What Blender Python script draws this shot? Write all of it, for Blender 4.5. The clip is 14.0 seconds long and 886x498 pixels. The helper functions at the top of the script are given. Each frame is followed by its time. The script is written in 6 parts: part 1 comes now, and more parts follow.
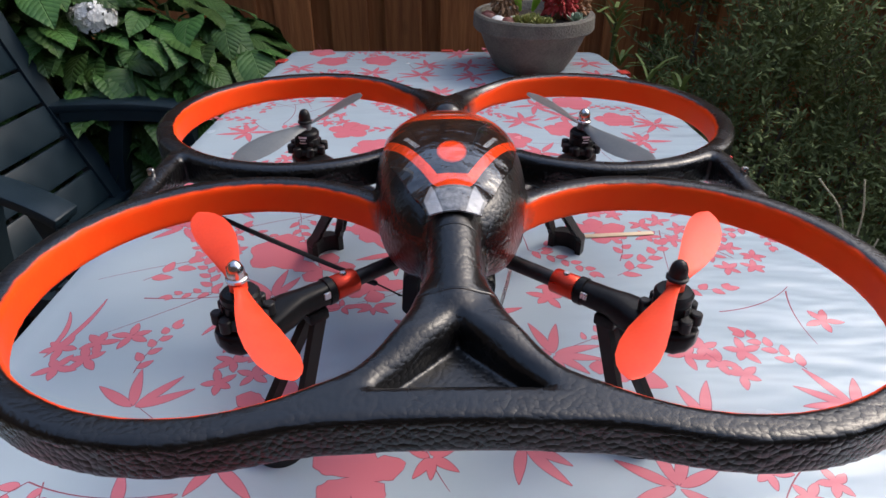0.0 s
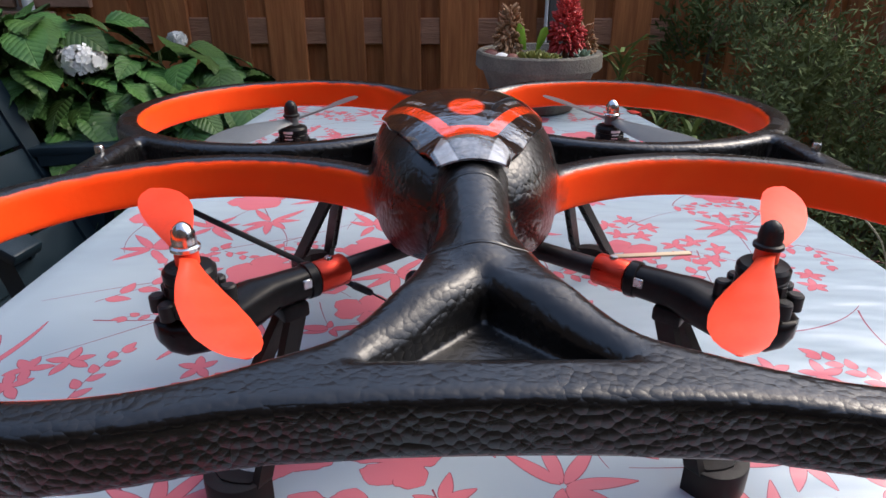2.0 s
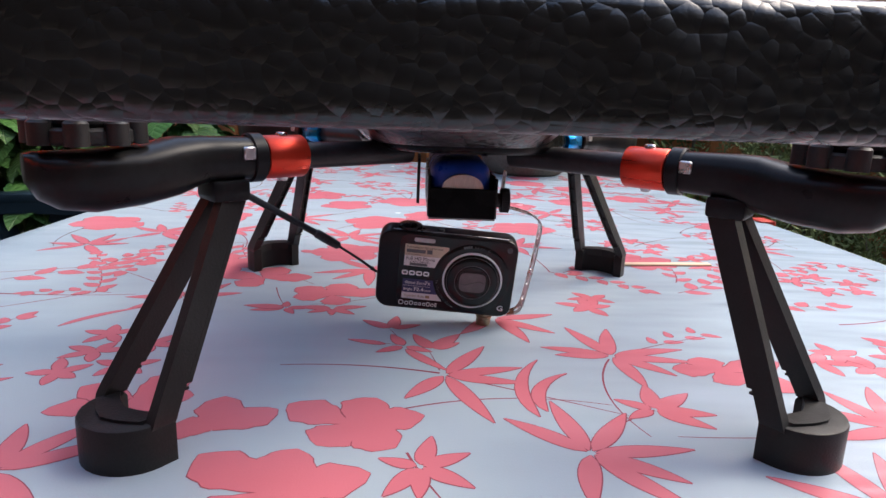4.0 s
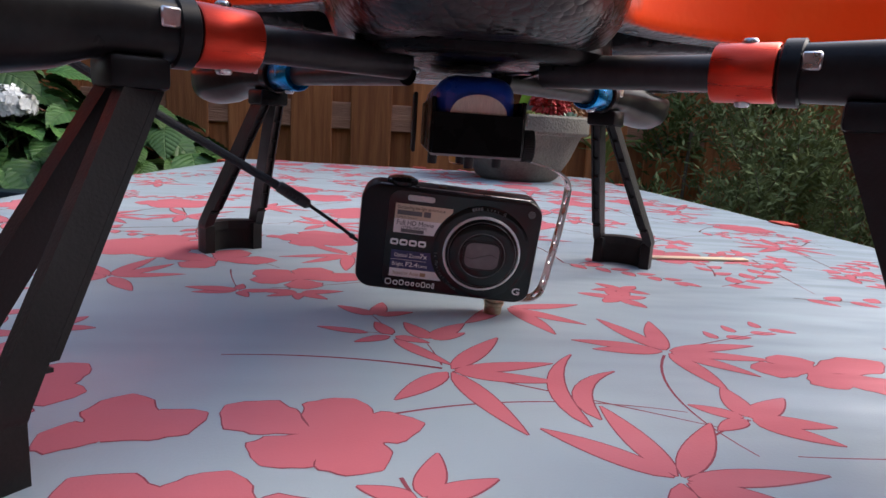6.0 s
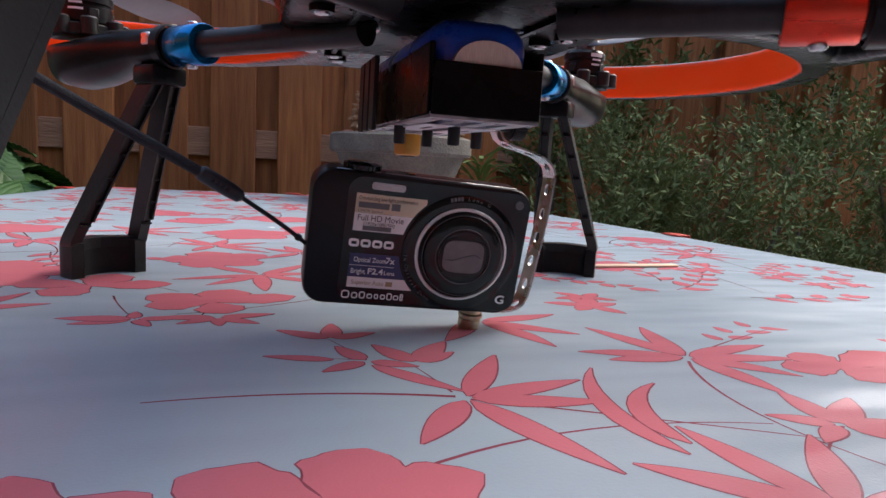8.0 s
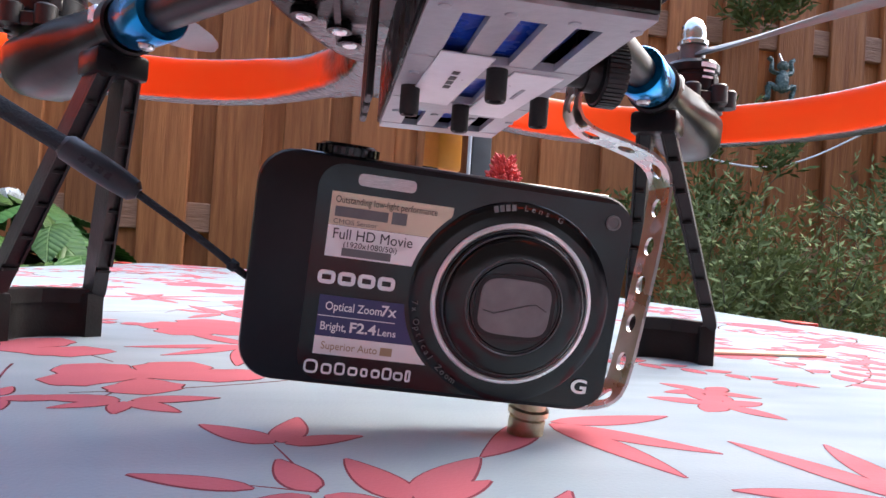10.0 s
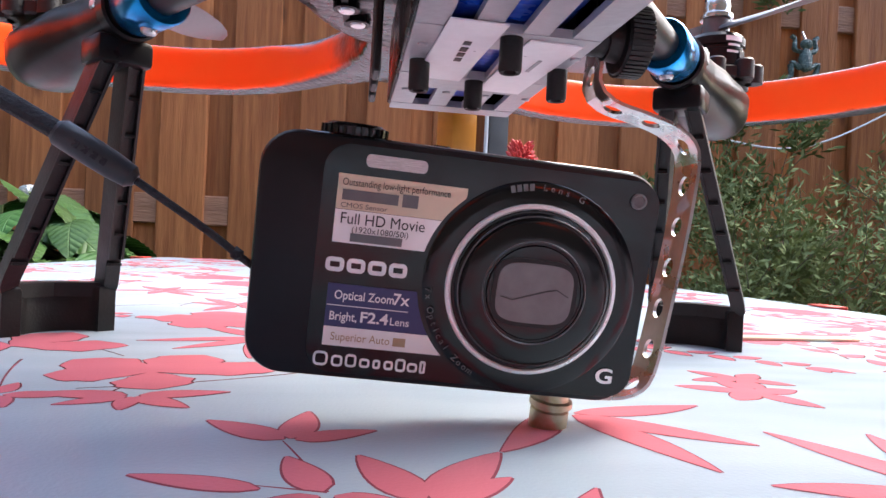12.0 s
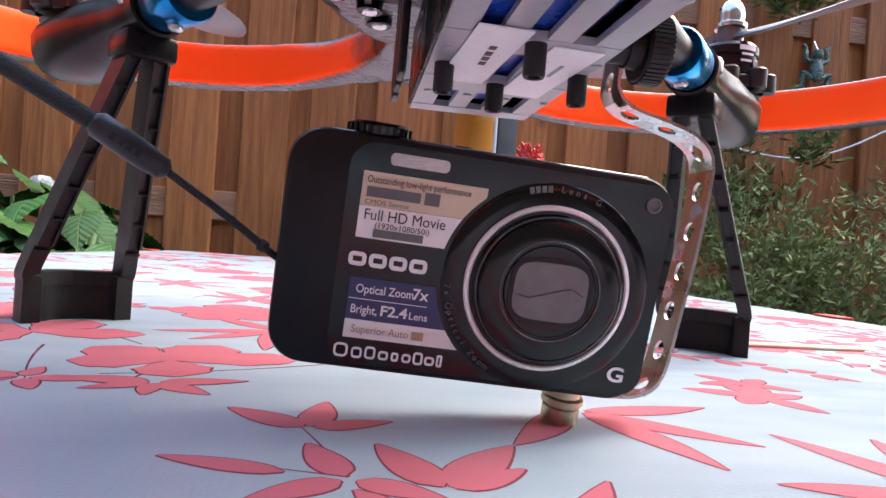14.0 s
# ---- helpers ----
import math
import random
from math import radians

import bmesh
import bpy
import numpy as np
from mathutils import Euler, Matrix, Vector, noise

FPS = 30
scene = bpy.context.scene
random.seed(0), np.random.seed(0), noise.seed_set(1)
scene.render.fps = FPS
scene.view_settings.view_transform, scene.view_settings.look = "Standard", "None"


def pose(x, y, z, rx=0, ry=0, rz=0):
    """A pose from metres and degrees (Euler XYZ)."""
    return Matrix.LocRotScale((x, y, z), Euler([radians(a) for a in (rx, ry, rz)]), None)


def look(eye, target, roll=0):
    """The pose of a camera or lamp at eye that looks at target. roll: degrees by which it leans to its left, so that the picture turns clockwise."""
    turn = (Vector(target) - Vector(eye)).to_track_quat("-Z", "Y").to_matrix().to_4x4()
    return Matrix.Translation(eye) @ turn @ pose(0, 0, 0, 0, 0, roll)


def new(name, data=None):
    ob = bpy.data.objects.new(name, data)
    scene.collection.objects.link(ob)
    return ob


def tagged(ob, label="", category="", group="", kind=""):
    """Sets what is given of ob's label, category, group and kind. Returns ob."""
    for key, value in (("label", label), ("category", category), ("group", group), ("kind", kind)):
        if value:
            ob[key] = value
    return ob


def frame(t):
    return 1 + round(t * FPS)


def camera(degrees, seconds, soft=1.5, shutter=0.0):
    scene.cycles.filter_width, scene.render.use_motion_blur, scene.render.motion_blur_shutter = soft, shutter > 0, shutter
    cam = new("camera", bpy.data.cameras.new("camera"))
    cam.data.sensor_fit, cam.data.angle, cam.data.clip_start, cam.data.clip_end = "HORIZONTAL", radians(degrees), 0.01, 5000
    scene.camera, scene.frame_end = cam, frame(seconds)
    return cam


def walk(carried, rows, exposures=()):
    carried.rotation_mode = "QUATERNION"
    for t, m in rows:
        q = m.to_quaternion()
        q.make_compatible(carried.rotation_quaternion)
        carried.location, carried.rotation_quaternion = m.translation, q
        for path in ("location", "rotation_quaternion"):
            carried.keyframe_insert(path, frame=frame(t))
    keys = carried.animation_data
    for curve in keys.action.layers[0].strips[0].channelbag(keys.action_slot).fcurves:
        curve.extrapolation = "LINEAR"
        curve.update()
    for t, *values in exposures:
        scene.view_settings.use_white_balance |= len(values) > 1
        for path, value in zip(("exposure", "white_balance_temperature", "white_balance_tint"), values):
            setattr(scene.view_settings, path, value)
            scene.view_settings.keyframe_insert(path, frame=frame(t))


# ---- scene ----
cam = camera(68.7, 14.0)
PATH = [
    (0, (0.0, -0.048, 1.166), (-0.004, 1.658, 0.122), 0.2),
    (0.5, (-0.002, -0.046, 1.164), (-0.018, 1.663, 0.126), 0.5),
    (1, (-0.005, -0.041, 1.151), (-0.034, 1.683, 0.136), 0.1),
    (1.5, (-0.006, -0.018, 1.113), (-0.027, 1.73, 0.141), 0.0),
    (2, (-0.01, 0.017, 1.05), (-0.007, 1.839, 0.225), 0.1),
    (2.5, (-0.01, 0.04, 0.997), (0.003, 1.905, 0.275), 0.5),
    (3, (-0.007, 0.045, 0.953), (0.028, 1.937, 0.308), 0.9),
    (3.5, (-0.008, 0.054, 0.915), (0.034, 1.977, 0.367), 1.1),
    (3.7, (-0.009, 0.059, 0.907), (0.032, 1.995, 0.407), 1.7),
    (5.8, (-0.017, 0.15, 0.845), (0.091, 2.108, 0.451), 3.2),
    (6, (-0.018, 0.159, 0.841), (0.099, 2.119, 0.46), 3.4),
    (6.5, (-0.024, 0.174, 0.833), (0.113, 2.136, 0.47), 3.4),
    (7, (-0.035, 0.186, 0.822), (0.154, 2.147, 0.481), 3.5),
    (7.5, (-0.047, 0.203, 0.82), (0.339, 2.141, 0.512), 3.6),
    (8, (-0.061, 0.227, 0.812), (0.486, 2.134, 0.562), 3.1),
    (8.5, (-0.06, 0.262, 0.795), (0.555, 2.161, 0.679), 2.6),
    (9, (-0.044, 0.291, 0.792), (0.344, 2.253, 0.785), 2.1),
    (9.2, (-0.031, 0.302, 0.79), (0.327, 2.27, 0.814), 2.5),
    (11.3, (-0.017, 0.343, 0.785), (0.229, 2.328, 0.791), 3.7),
    (11.5, (-0.017, 0.342, 0.785), (0.231, 2.327, 0.783), 3.3),
    (12, (-0.018, 0.34, 0.785), (0.233, 2.324, 0.775), 2.7),
    (12.5, (-0.02, 0.338, 0.782), (0.215, 2.325, 0.783), 2.3),
    (13, (-0.021, 0.337, 0.781), (0.214, 2.323, 0.765), 3.5),
    (13.5, (-0.022, 0.337, 0.783), (0.216, 2.323, 0.758), 3.7),
    (14, (-0.022, 0.336, 0.784), (0.215, 2.322, 0.776), 4.2),
]
walk(cam, [(t, look(eye, target, roll)) for t, eye, target, roll in PATH], ((0, 0.12), (1.5, 0.18), (2.5, 0.64), (3.7, 0.82), (6.0, 0.52), (7.5, 0.63), (8.0, 0.58), (8.5, 0.77), (9.0, 1.17), (11.3, 1.84), (14.0, 1.73)))

# ---- light ----
world = bpy.data.worlds.new("world")
scene.world = world
world.use_nodes = True
wn = world.node_tree.nodes
sky = wn.new("ShaderNodeTexSky")
sky.sky_type, sky.sun_disc = "NISHITA", False
sky.sun_elevation, sky.sun_rotation = radians(47), radians(66)
sky.air_density, sky.dust_density, sky.ozone_density = 1.0, 3.0, 1.0
world.node_tree.links.new(sky.outputs[0], wn["Background"].inputs[0])
wn["Background"].inputs[1].default_value = 0.345
sun = new("sun", bpy.data.lights.new("sun", "SUN"))
sun.data.energy, sun.data.angle, sun.data.color = 0.95, radians(26), (1.0, 0.93, 0.84)
sun.matrix_world = look((2.0, 1.2, 2.35), (0, 0.3, 0))

# ---- materials ----
def nodes_of(name):
    m = bpy.data.materials.new(name)
    m.use_nodes = True
    return m, m.node_tree.nodes, m.node_tree.links, m.node_tree.nodes["Principled BSDF"]


def math_node(n, l, op, a, b=None):
    q = n.new("ShaderNodeMath")
    q.operation = op
    for k, v in enumerate((a, b)):
        if v is None:
            continue
        if isinstance(v, (int, float)):
            q.inputs[k].default_value = v
        else:
            l.new(v, q.inputs[k])
    return q.outputs[0]


def mix_color(n, l, fac, a, b):
    q = n.new("ShaderNodeMix")
    q.data_type = "RGBA"
    for k, v in ((0, fac), (6, a), (7, b)):
        if isinstance(v, (int, float)):
            q.inputs[k].default_value = v
        elif isinstance(v, tuple):
            q.inputs[k].default_value = (*v, 1)
        else:
            l.new(v, q.inputs[k])
    return q.outputs[2]


def noise_fac(n, l, scale, detail=3, lo=0.35, hi=0.65, coord=None, stretch=None):
    t = n.new("ShaderNodeTexNoise")
    t.inputs["Scale"].default_value, t.inputs["Detail"].default_value = scale, detail
    if coord is None:
        coord = n.new("ShaderNodeTexCoord").outputs["Object"]
    if stretch:
        mp = n.new("ShaderNodeMapping")
        mp.inputs["Scale"].default_value = stretch
        l.new(coord, mp.inputs[0])
        coord = mp.outputs[0]
    l.new(coord, t.inputs["Vector"])
    r = n.new("ShaderNodeMapRange")
    r.inputs[1].default_value, r.inputs[2].default_value = lo, hi
    l.new(t.outputs["Fac"], r.inputs[0])
    return r.outputs[0]


def add_bump(n, l, p, height, strength, distance):
    b = n.new("ShaderNodeBump")
    b.inputs["Strength"].default_value, b.inputs["Distance"].default_value = strength, distance
    l.new(height, b.inputs["Height"])
    l.new(b.outputs[0], p.inputs["Normal"])


def surface(name, a, b, rough=0.5, scale=40, metal=0.0, bump=0.2, dist=0.0005, fine=400, spread=0.15, stretch=None, coat=0.0, per_object=0.0, world_coord=False, spec=0.5):
    """Two colours mixed by a coarse and a fine noise, with roughness variation and fine relief."""
    m, n, l, p = nodes_of(name)
    coord = n.new("ShaderNodeNewGeometry").outputs["Position"] if world_coord else None
    c = noise_fac(n, l, scale, 4, 0.3, 0.7, coord, stretch)
    f = noise_fac(n, l, fine, 2, 0.3, 0.7, coord, stretch)
    mixed = math_node(n, l, "ADD", math_node(n, l, "MULTIPLY", c, 0.65), math_node(n, l, "MULTIPLY", f, 0.35))
    col = mix_color(n, l, mixed, a, b)
    if per_object:
        info = n.new("ShaderNodeObjectInfo")
        h = n.new("ShaderNodeHueSaturation")
        v = math_node(n, l, "ADD", math_node(n, l, "MULTIPLY", info.outputs["Random"], 2 * per_object), 1 - per_object)
        l.new(v, h.inputs["Value"])
        l.new(col, h.inputs["Color"])
        col = h.outputs[0]
    l.new(col, p.inputs["Base Color"])
    l.new(math_node(n, l, "ADD", math_node(n, l, "MULTIPLY", c, spread), rough - spread / 2), p.inputs["Roughness"])
    p.inputs["Metallic"].default_value = metal
    p.inputs["Coat Weight"].default_value = coat
    p.inputs["Specular IOR Level"].default_value = spec
    p.inputs["Coat Roughness"].default_value = 0.08
    if bump:
        add_bump(n, l, p, f, bump, dist)
    return m


def foam_material():
    """Moulded bead foam, painted black, with the rotor openings sprayed orange inside."""
    m, n, l, p = nodes_of("painted_foam")
    coord = n.new("ShaderNodeTexCoord").outputs["Object"]
    sep = n.new("ShaderNodeSeparateXYZ")
    l.new(coord, sep.inputs[0])
    x, y = (math_node(n, l, "SUBTRACT", math_node(n, l, "ABSOLUTE", sep.outputs[k]), c) for k, c in ((0, RING_X), (1, RING_Y)))
    r = math_node(n, l, "SQRT", math_node(n, l, "ADD", math_node(n, l, "MULTIPLY", x, x), math_node(n, l, "MULTIPLY", y, y)))
    wob = noise_fac(n, l, 60, 3, 0.2, 0.8, coord)
    r = math_node(n, l, "ADD", r, math_node(n, l, "MULTIPLY", math_node(n, l, "SUBTRACT", wob, 0.5), 0.0022))
    inner = n.new("ShaderNodeMapRange")
    inner.inputs[1].default_value, inner.inputs[2].default_value = RING_R + 0.0030, RING_R + 0.0012
    l.new(r, inner.inputs[0])
    hole = n.new("ShaderNodeMapRange")
    hole.inputs[1].default_value, hole.inputs[2].default_value = RING_R - 0.006, RING_R - 0.003
    l.new(r, hole.inputs[0])
    # overspray ends before the nose, the tail and the pod
    far = n.new("ShaderNodeMapRange")
    far.inputs[1].default_value, far.inputs[2].default_value = 0.062, 0.078
    rear = n.new("ShaderNodeMapRange")
    rear.inputs[1].default_value, rear.inputs[2].default_value, rear.inputs[4].default_value = 0.09, 0.135, 0.030
    l.new(sep.outputs[1], rear.inputs[0])
    reach = math_node(n, l, "ADD", math_node(n, l, "ABSOLUTE", sep.outputs[0]), rear.outputs[0])
    l.new(math_node(n, l, "ADD", reach, math_node(n, l, "MULTIPLY", wob, 0.012)), far.inputs[0])
    geo = n.new("ShaderNodeNewGeometry")
    level = n.new("ShaderNodeMapRange")
    level.inputs[1].default_value, level.inputs[2].default_value = 0.006, 0.001
    l.new(sep.outputs[2], level.inputs[0])
    fac = math_node(n, l, "MULTIPLY", math_node(n, l, "MULTIPLY", inner.outputs[0], hole.outputs[0]), math_node(n, l, "MULTIPLY", far.outputs[0], level.outputs[0]))
    fine = noise_fac(n, l, 300, 3, 0.3, 0.7, coord)
    coarse = noise_fac(n, l, 25, 4, 0.3, 0.7, coord)
    black = mix_color(n, l, fine, (0.0024, 0.0023, 0.0025), (0.0052, 0.0050, 0.0052))
    black = mix_color(n, l, math_node(n, l, "MULTIPLY", coarse, 0.45), black, (0.0095, 0.0092, 0.0092))
    orange = mix_color(n, l, coarse, (1.0, 0.064, 0.006), (1.0, 0.086, 0.009))
    # thin red overspray on the flanks of the pod
    lowz = n.new("ShaderNodeMapRange")
    lowz.inputs[1].default_value, lowz.inputs[2].default_value = 0.012, -0.008
    l.new(sep.outputs[2], lowz.inputs[0])
    inside = n.new("ShaderNodeMapRange")
    inside.inputs[1].default_value, inside.inputs[2].default_value = RING_R - 0.001, RING_R - 0.006
    l.new(r, inside.inputs[0])
    dust = math_node(n, l, "MULTIPLY", math_node(n, l, "MULTIPLY", lowz.outputs[0], inside.outputs[0]), math_node(n, l, "MULTIPLY", coarse, 0.30))
    black = mix_color(n, l, dust, black, (0.45, 0.03, 0.008))
    l.new(mix_color(n, l, fac, black, orange), p.inputs["Base Color"])
    l.new(math_node(n, l, "ADD", math_node(n, l, "MULTIPLY", fac, 0.22), math_node(n, l, "ADD", math_node(n, l, "MULTIPLY", coarse, 0.14), 0.20)), p.inputs["Roughness"])
    v = n.new("ShaderNodeTexVoronoi")
    v.feature = "F1"
    v.inputs["Scale"].default_value = 265
    l.new(coord, v.inputs["Vector"])
    e = n.new("ShaderNodeTexVoronoi")
    e.feature = "DISTANCE_TO_EDGE"
    e.inputs["Scale"].default_value = 265
    l.new(coord, e.inputs["Vector"])
    edge = n.new("ShaderNodeMapRange")
    edge.inputs[1].default_value, edge.inputs[2].default_value = 0.0, 0.07
    l.new(e.outputs[0], edge.inputs[0])
    up = n.new("ShaderNodeSeparateXYZ")
    l.new(geo.outputs["Normal"], up.inputs[0])
    soft = math_node(n, l, "SUBTRACT", 1.0, math_node(n, l, "MULTIPLY", fac, 0.88))
    side = math_node(n, l, "MULTIPLY", soft, math_node(n, l, "ADD", 0.3, math_node(n, l, "MULTIPLY", coarse, 0.7)))
    d2 = math_node(n, l, "MULTIPLY", v.outputs["Distance"], v.outputs["Distance"])
    h = math_node(n, l, "SUBTRACT", math_node(n, l, "MULTIPLY", edge.outputs[0], 0.06), math_node(n, l, "MULTIPLY", d2, 2.6))
    flat = n.new("ShaderNodeMapRange")
    flat.inputs[1].default_value, flat.inputs[2].default_value, flat.inputs[3].default_value, flat.inputs[4].default_value = 0.30, 0.80, 1.0, 0.40
    l.new(up.outputs[2], flat.inputs[0])
    # coarsest beads on the moulded front of the nose bar
    nose = n.new("ShaderNodeMapRange")
    nose.inputs[1].default_value, nose.inputs[2].default_value, nose.inputs[3].default_value, nose.inputs[4].default_value = -0.286, -0.302, 0.46, 0.80
    l.new(sep.outputs[1], nose.inputs[0])
    h = math_node(n, l, "MULTIPLY", math_node(n, l, "MULTIPLY", h, math_node(n, l, "MULTIPLY", side, nose.outputs[0])), flat.outputs[0])
    h = math_node(n, l, "ADD", h, math_node(n, l, "MULTIPLY", math_node(n, l, "MULTIPLY", noise_fac(n, l, 420, 3, 0.0, 1.0, coord), 0.28), soft))
    # two taped seams round the neck
    for at in (-0.2088, -0.1505):
        near = math_node(n, l, "ABSOLUTE", math_node(n, l, "SUBTRACT", sep.outputs[1], at))
        line = n.new("ShaderNodeMapRange")
        line.inputs[1].default_value, line.inputs[2].default_value, line.inputs[3].default_value, line.inputs[4].default_value = 0.0004, 0.0014, -0.9, 0.0
        l.new(near, line.inputs[0])
        narrow = n.new("ShaderNodeMapRange")
        narrow.inputs[1].default_value, narrow.inputs[2].default_value = 0.036, 0.030
        l.new(math_node(n, l, "ABSOLUTE", sep.outputs[0]), narrow.inputs[0])
        h = math_node(n, l, "ADD", h, math_node(n, l, "MULTIPLY", line.outputs[0], narrow.outputs[0]))
    add_bump(n, l, p, h, 0.36, 0.0016)
    l.new(math_node(n, l, "SUBTRACT", 0.55, math_node(n, l, "MULTIPLY", fac, 0.45)), p.inputs["Specular IOR Level"])
    return m


RING_X, RING_Y, RING_R, WALL = 0.161, 0.165, 0.139, 0.0205
foam = foam_material()
black_plastic = surface("black_plastic", (0.006, 0.006, 0.0065), (0.014, 0.014, 0.0145), 0.30, 60, bump=0.08, dist=0.0001, spec=0.12, spread=0.06)
matt_black = surface("matt_black_plastic", (0.008, 0.0076, 0.0076), (0.016, 0.0152, 0.0152), 0.46, 70, bump=0.25, dist=0.0002, fine=900, spec=0.28)
carbon = surface("carbon_tube", (0.006, 0.006, 0.007), (0.018, 0.018, 0.020), 0.42, 90, bump=0.1, dist=0.0001, spec=0.3)
red_metal = surface("red_anodised_aluminium", (0.50, 0.035, 0.018), (0.60, 0.05, 0.022), 0.33, 60, metal=0.75, bump=0.1, dist=0.0001, stretch=(1, 1, 8))
blue_metal = surface("blue_anodised_aluminium", (0.0, 0.17, 0.42), (0.01, 0.24, 0.52), 0.25, 60, metal=0.85, bump=0.1, dist=0.0001)
steel = surface("bright_steel", (0.55, 0.54, 0.52), (0.72, 0.71, 0.69), 0.22, 80, metal=1.0, bump=0.1, dist=0.0001)
strip_steel = surface("galvanised_strip", (0.42, 0.41, 0.40), (0.58, 0.57, 0.55), 0.3, 120, metal=1.0, bump=0.2, dist=0.0001)
orange_prop = surface("orange_nylon", (0.80, 0.050, 0.014), (0.90, 0.075, 0.024), 0.40, 50, bump=0.1, dist=0.0001)
grey_prop = surface("grey_nylon", (0.075, 0.085, 0.09), (0.11, 0.12, 0.125), 0.36, 50, bump=0.1, dist=0.0001)
brass_plastic = surface("yellow_connector_plastic", (0.55, 0.23, 0.02), (0.65, 0.30, 0.03), 0.4, 90, bump=0.1, dist=0.0001)
blue_wrap = surface("blue_battery_wrap", (0.01, 0.05, 0.35), (0.015, 0.08, 0.48), 0.3, 60, bump=0.3, dist=0.0004)
silver_label = surface("silver_label", (0.45, 0.38, 0.33), (0.6, 0.52, 0.45), 0.4, 200, bump=0.2, dist=0.0002, stretch=(8, 1, 1))
white_label = surface("white_paper_label", (0.68, 0.68, 0.70), (0.78, 0.78, 0.8), 0.5, 60, bump=0.05)
grey_plate = surface("grey_tray_plate", (0.27, 0.275, 0.29), (0.34, 0.345, 0.36), 0.40, 60, metal=0.0, bump=0.1)
screw_metal = surface("screw_metal", (0.42, 0.42, 0.43), (0.6, 0.6, 0.6), 0.3, 200, metal=1.0, bump=0.1, dist=0.0001)


def canopy_material():
    """Glossy printed shell: black, orange swoosh bands and silver chevrons."""
    m, n, l, p = nodes_of("printed_canopy")
    coord = n.new("ShaderNodeTexCoord").outputs["Object"]
    sep = n.new("ShaderNodeSeparateXYZ")
    l.new(coord, sep.inputs[0])
    ax = math_node(n, l, "ABSOLUTE", sep.outputs[0])
    y = sep.outputs[1]

    def band(v, lo, hi, soft=0.0006):
        a = n.new("ShaderNodeMapRange")
        a.inputs[1].default_value, a.inputs[2].default_value = lo - soft, lo + soft
        l.new(v, a.inputs[0])
        b = n.new("ShaderNodeMapRange")
        b.inputs[1].default_value, b.inputs[2].default_value = hi + soft, hi - soft
        l.new(v, b.inputs[0])
        return math_node(n, l, "MULTIPLY", a.outputs[0], b.outputs[0])

    black = mix_color(n, l, noise_fac(n, l, 60, 4), (0.006, 0.006, 0.007), (0.02, 0.018, 0.018))
    out = math_node(n, l, "MAXIMUM", math_node(n, l, "SUBTRACT", ax, 0.012), 0.0)
    vee = math_node(n, l, "SUBTRACT", y, math_node(n, l, "MULTIPLY", out, 2.1))
    orange = math_node(n, l, "MULTIPLY", band(vee, -0.113, -0.094), band(y, -0.125, 0.005))
    sq = math_node(n, l, "MULTIPLY", ax, ax)
    top = band(math_node(n, l, "SUBTRACT", y, math_node(n, l, "MULTIPLY", sq, 9.0)), 0.020, 0.2)
    yc = math_node(n, l, "ADD", y, 0.062)
    blob = band(math_node(n, l, "ADD", sq, math_node(n, l, "MULTIPLY", math_node(n, l, "MULTIPLY", yc, yc), 0.45)), -1.0, 0.00013, 0.00003)
    allo = math_node(n, l, "MAXIMUM", orange, math_node(n, l, "MAXIMUM", top, blob))
    col = mix_color(n, l, allo, black, (0.85, 0.06, 0.010))
    # badge: a dark oval and a pale bar
    yb = math_node(n, l, "SUBTRACT", y, 0.060)
    oval = band(math_node(n, l, "ADD", sq, math_node(n, l, "MULTIPLY", math_node(n, l, "MULTIPLY", yb, yb), 5.0)), -1.0, 0.00022, 0.00001)
    col = mix_color(n, l, oval, col, (0.015, 0.013, 0.012))
    col = mix_color(n, l, math_node(n, l, "MULTIPLY", band(y, 0.040, 0.044), band(ax, -1.0, 0.017)), col, (0.55, 0.5, 0.48))
    # pale slanted marks on the flanks
    along = math_node(n, l, "ADD", math_node(n, l, "MULTIPLY", math_node(n, l, "SUBTRACT", ax, 0.034), 0.37), math_node(n, l, "MULTIPLY", math_node(n, l, "ADD", y, 0.034), 0.93))
    perp = math_node(n, l, "SUBTRACT", math_node(n, l, "MULTIPLY", math_node(n, l, "SUBTRACT", ax, 0.034), 0.93), math_node(n, l, "MULTIPLY", math_node(n, l, "ADD", y, 0.034), 0.37))
    wave = math_node(n, l, "SINE", math_node(n, l, "MULTIPLY", along, 1900.0))
    mark = math_node(n, l, "MULTIPLY", math_node(n, l, "MULTIPLY", band(along, -0.017, 0.014), band(perp, -0.0019, 0.0019)), band(wave, -0.45, 2.0, 0.1))
    col = mix_color(n, l, mark, col, (0.42, 0.42, 0.42))
    # silver chevrons at the front
    down = math_node(n, l, "SUBTRACT", -0.108, y)
    inner = math_node(n, l, "ADD", math_node(n, l, "SUBTRACT", ax, 0.0165), math_node(n, l, "MULTIPLY", down, 0.25))
    outer = math_node(n, l, "SUBTRACT", math_node(n, l, "SUBTRACT", ax, 0.0165), math_node(n, l, "MULTIPLY", down, 0.32))
    lower = math_node(n, l, "ADD", math_node(n, l, "SUBTRACT", ax, 0.0262), math_node(n, l, "MULTIPLY", down, 0.25))
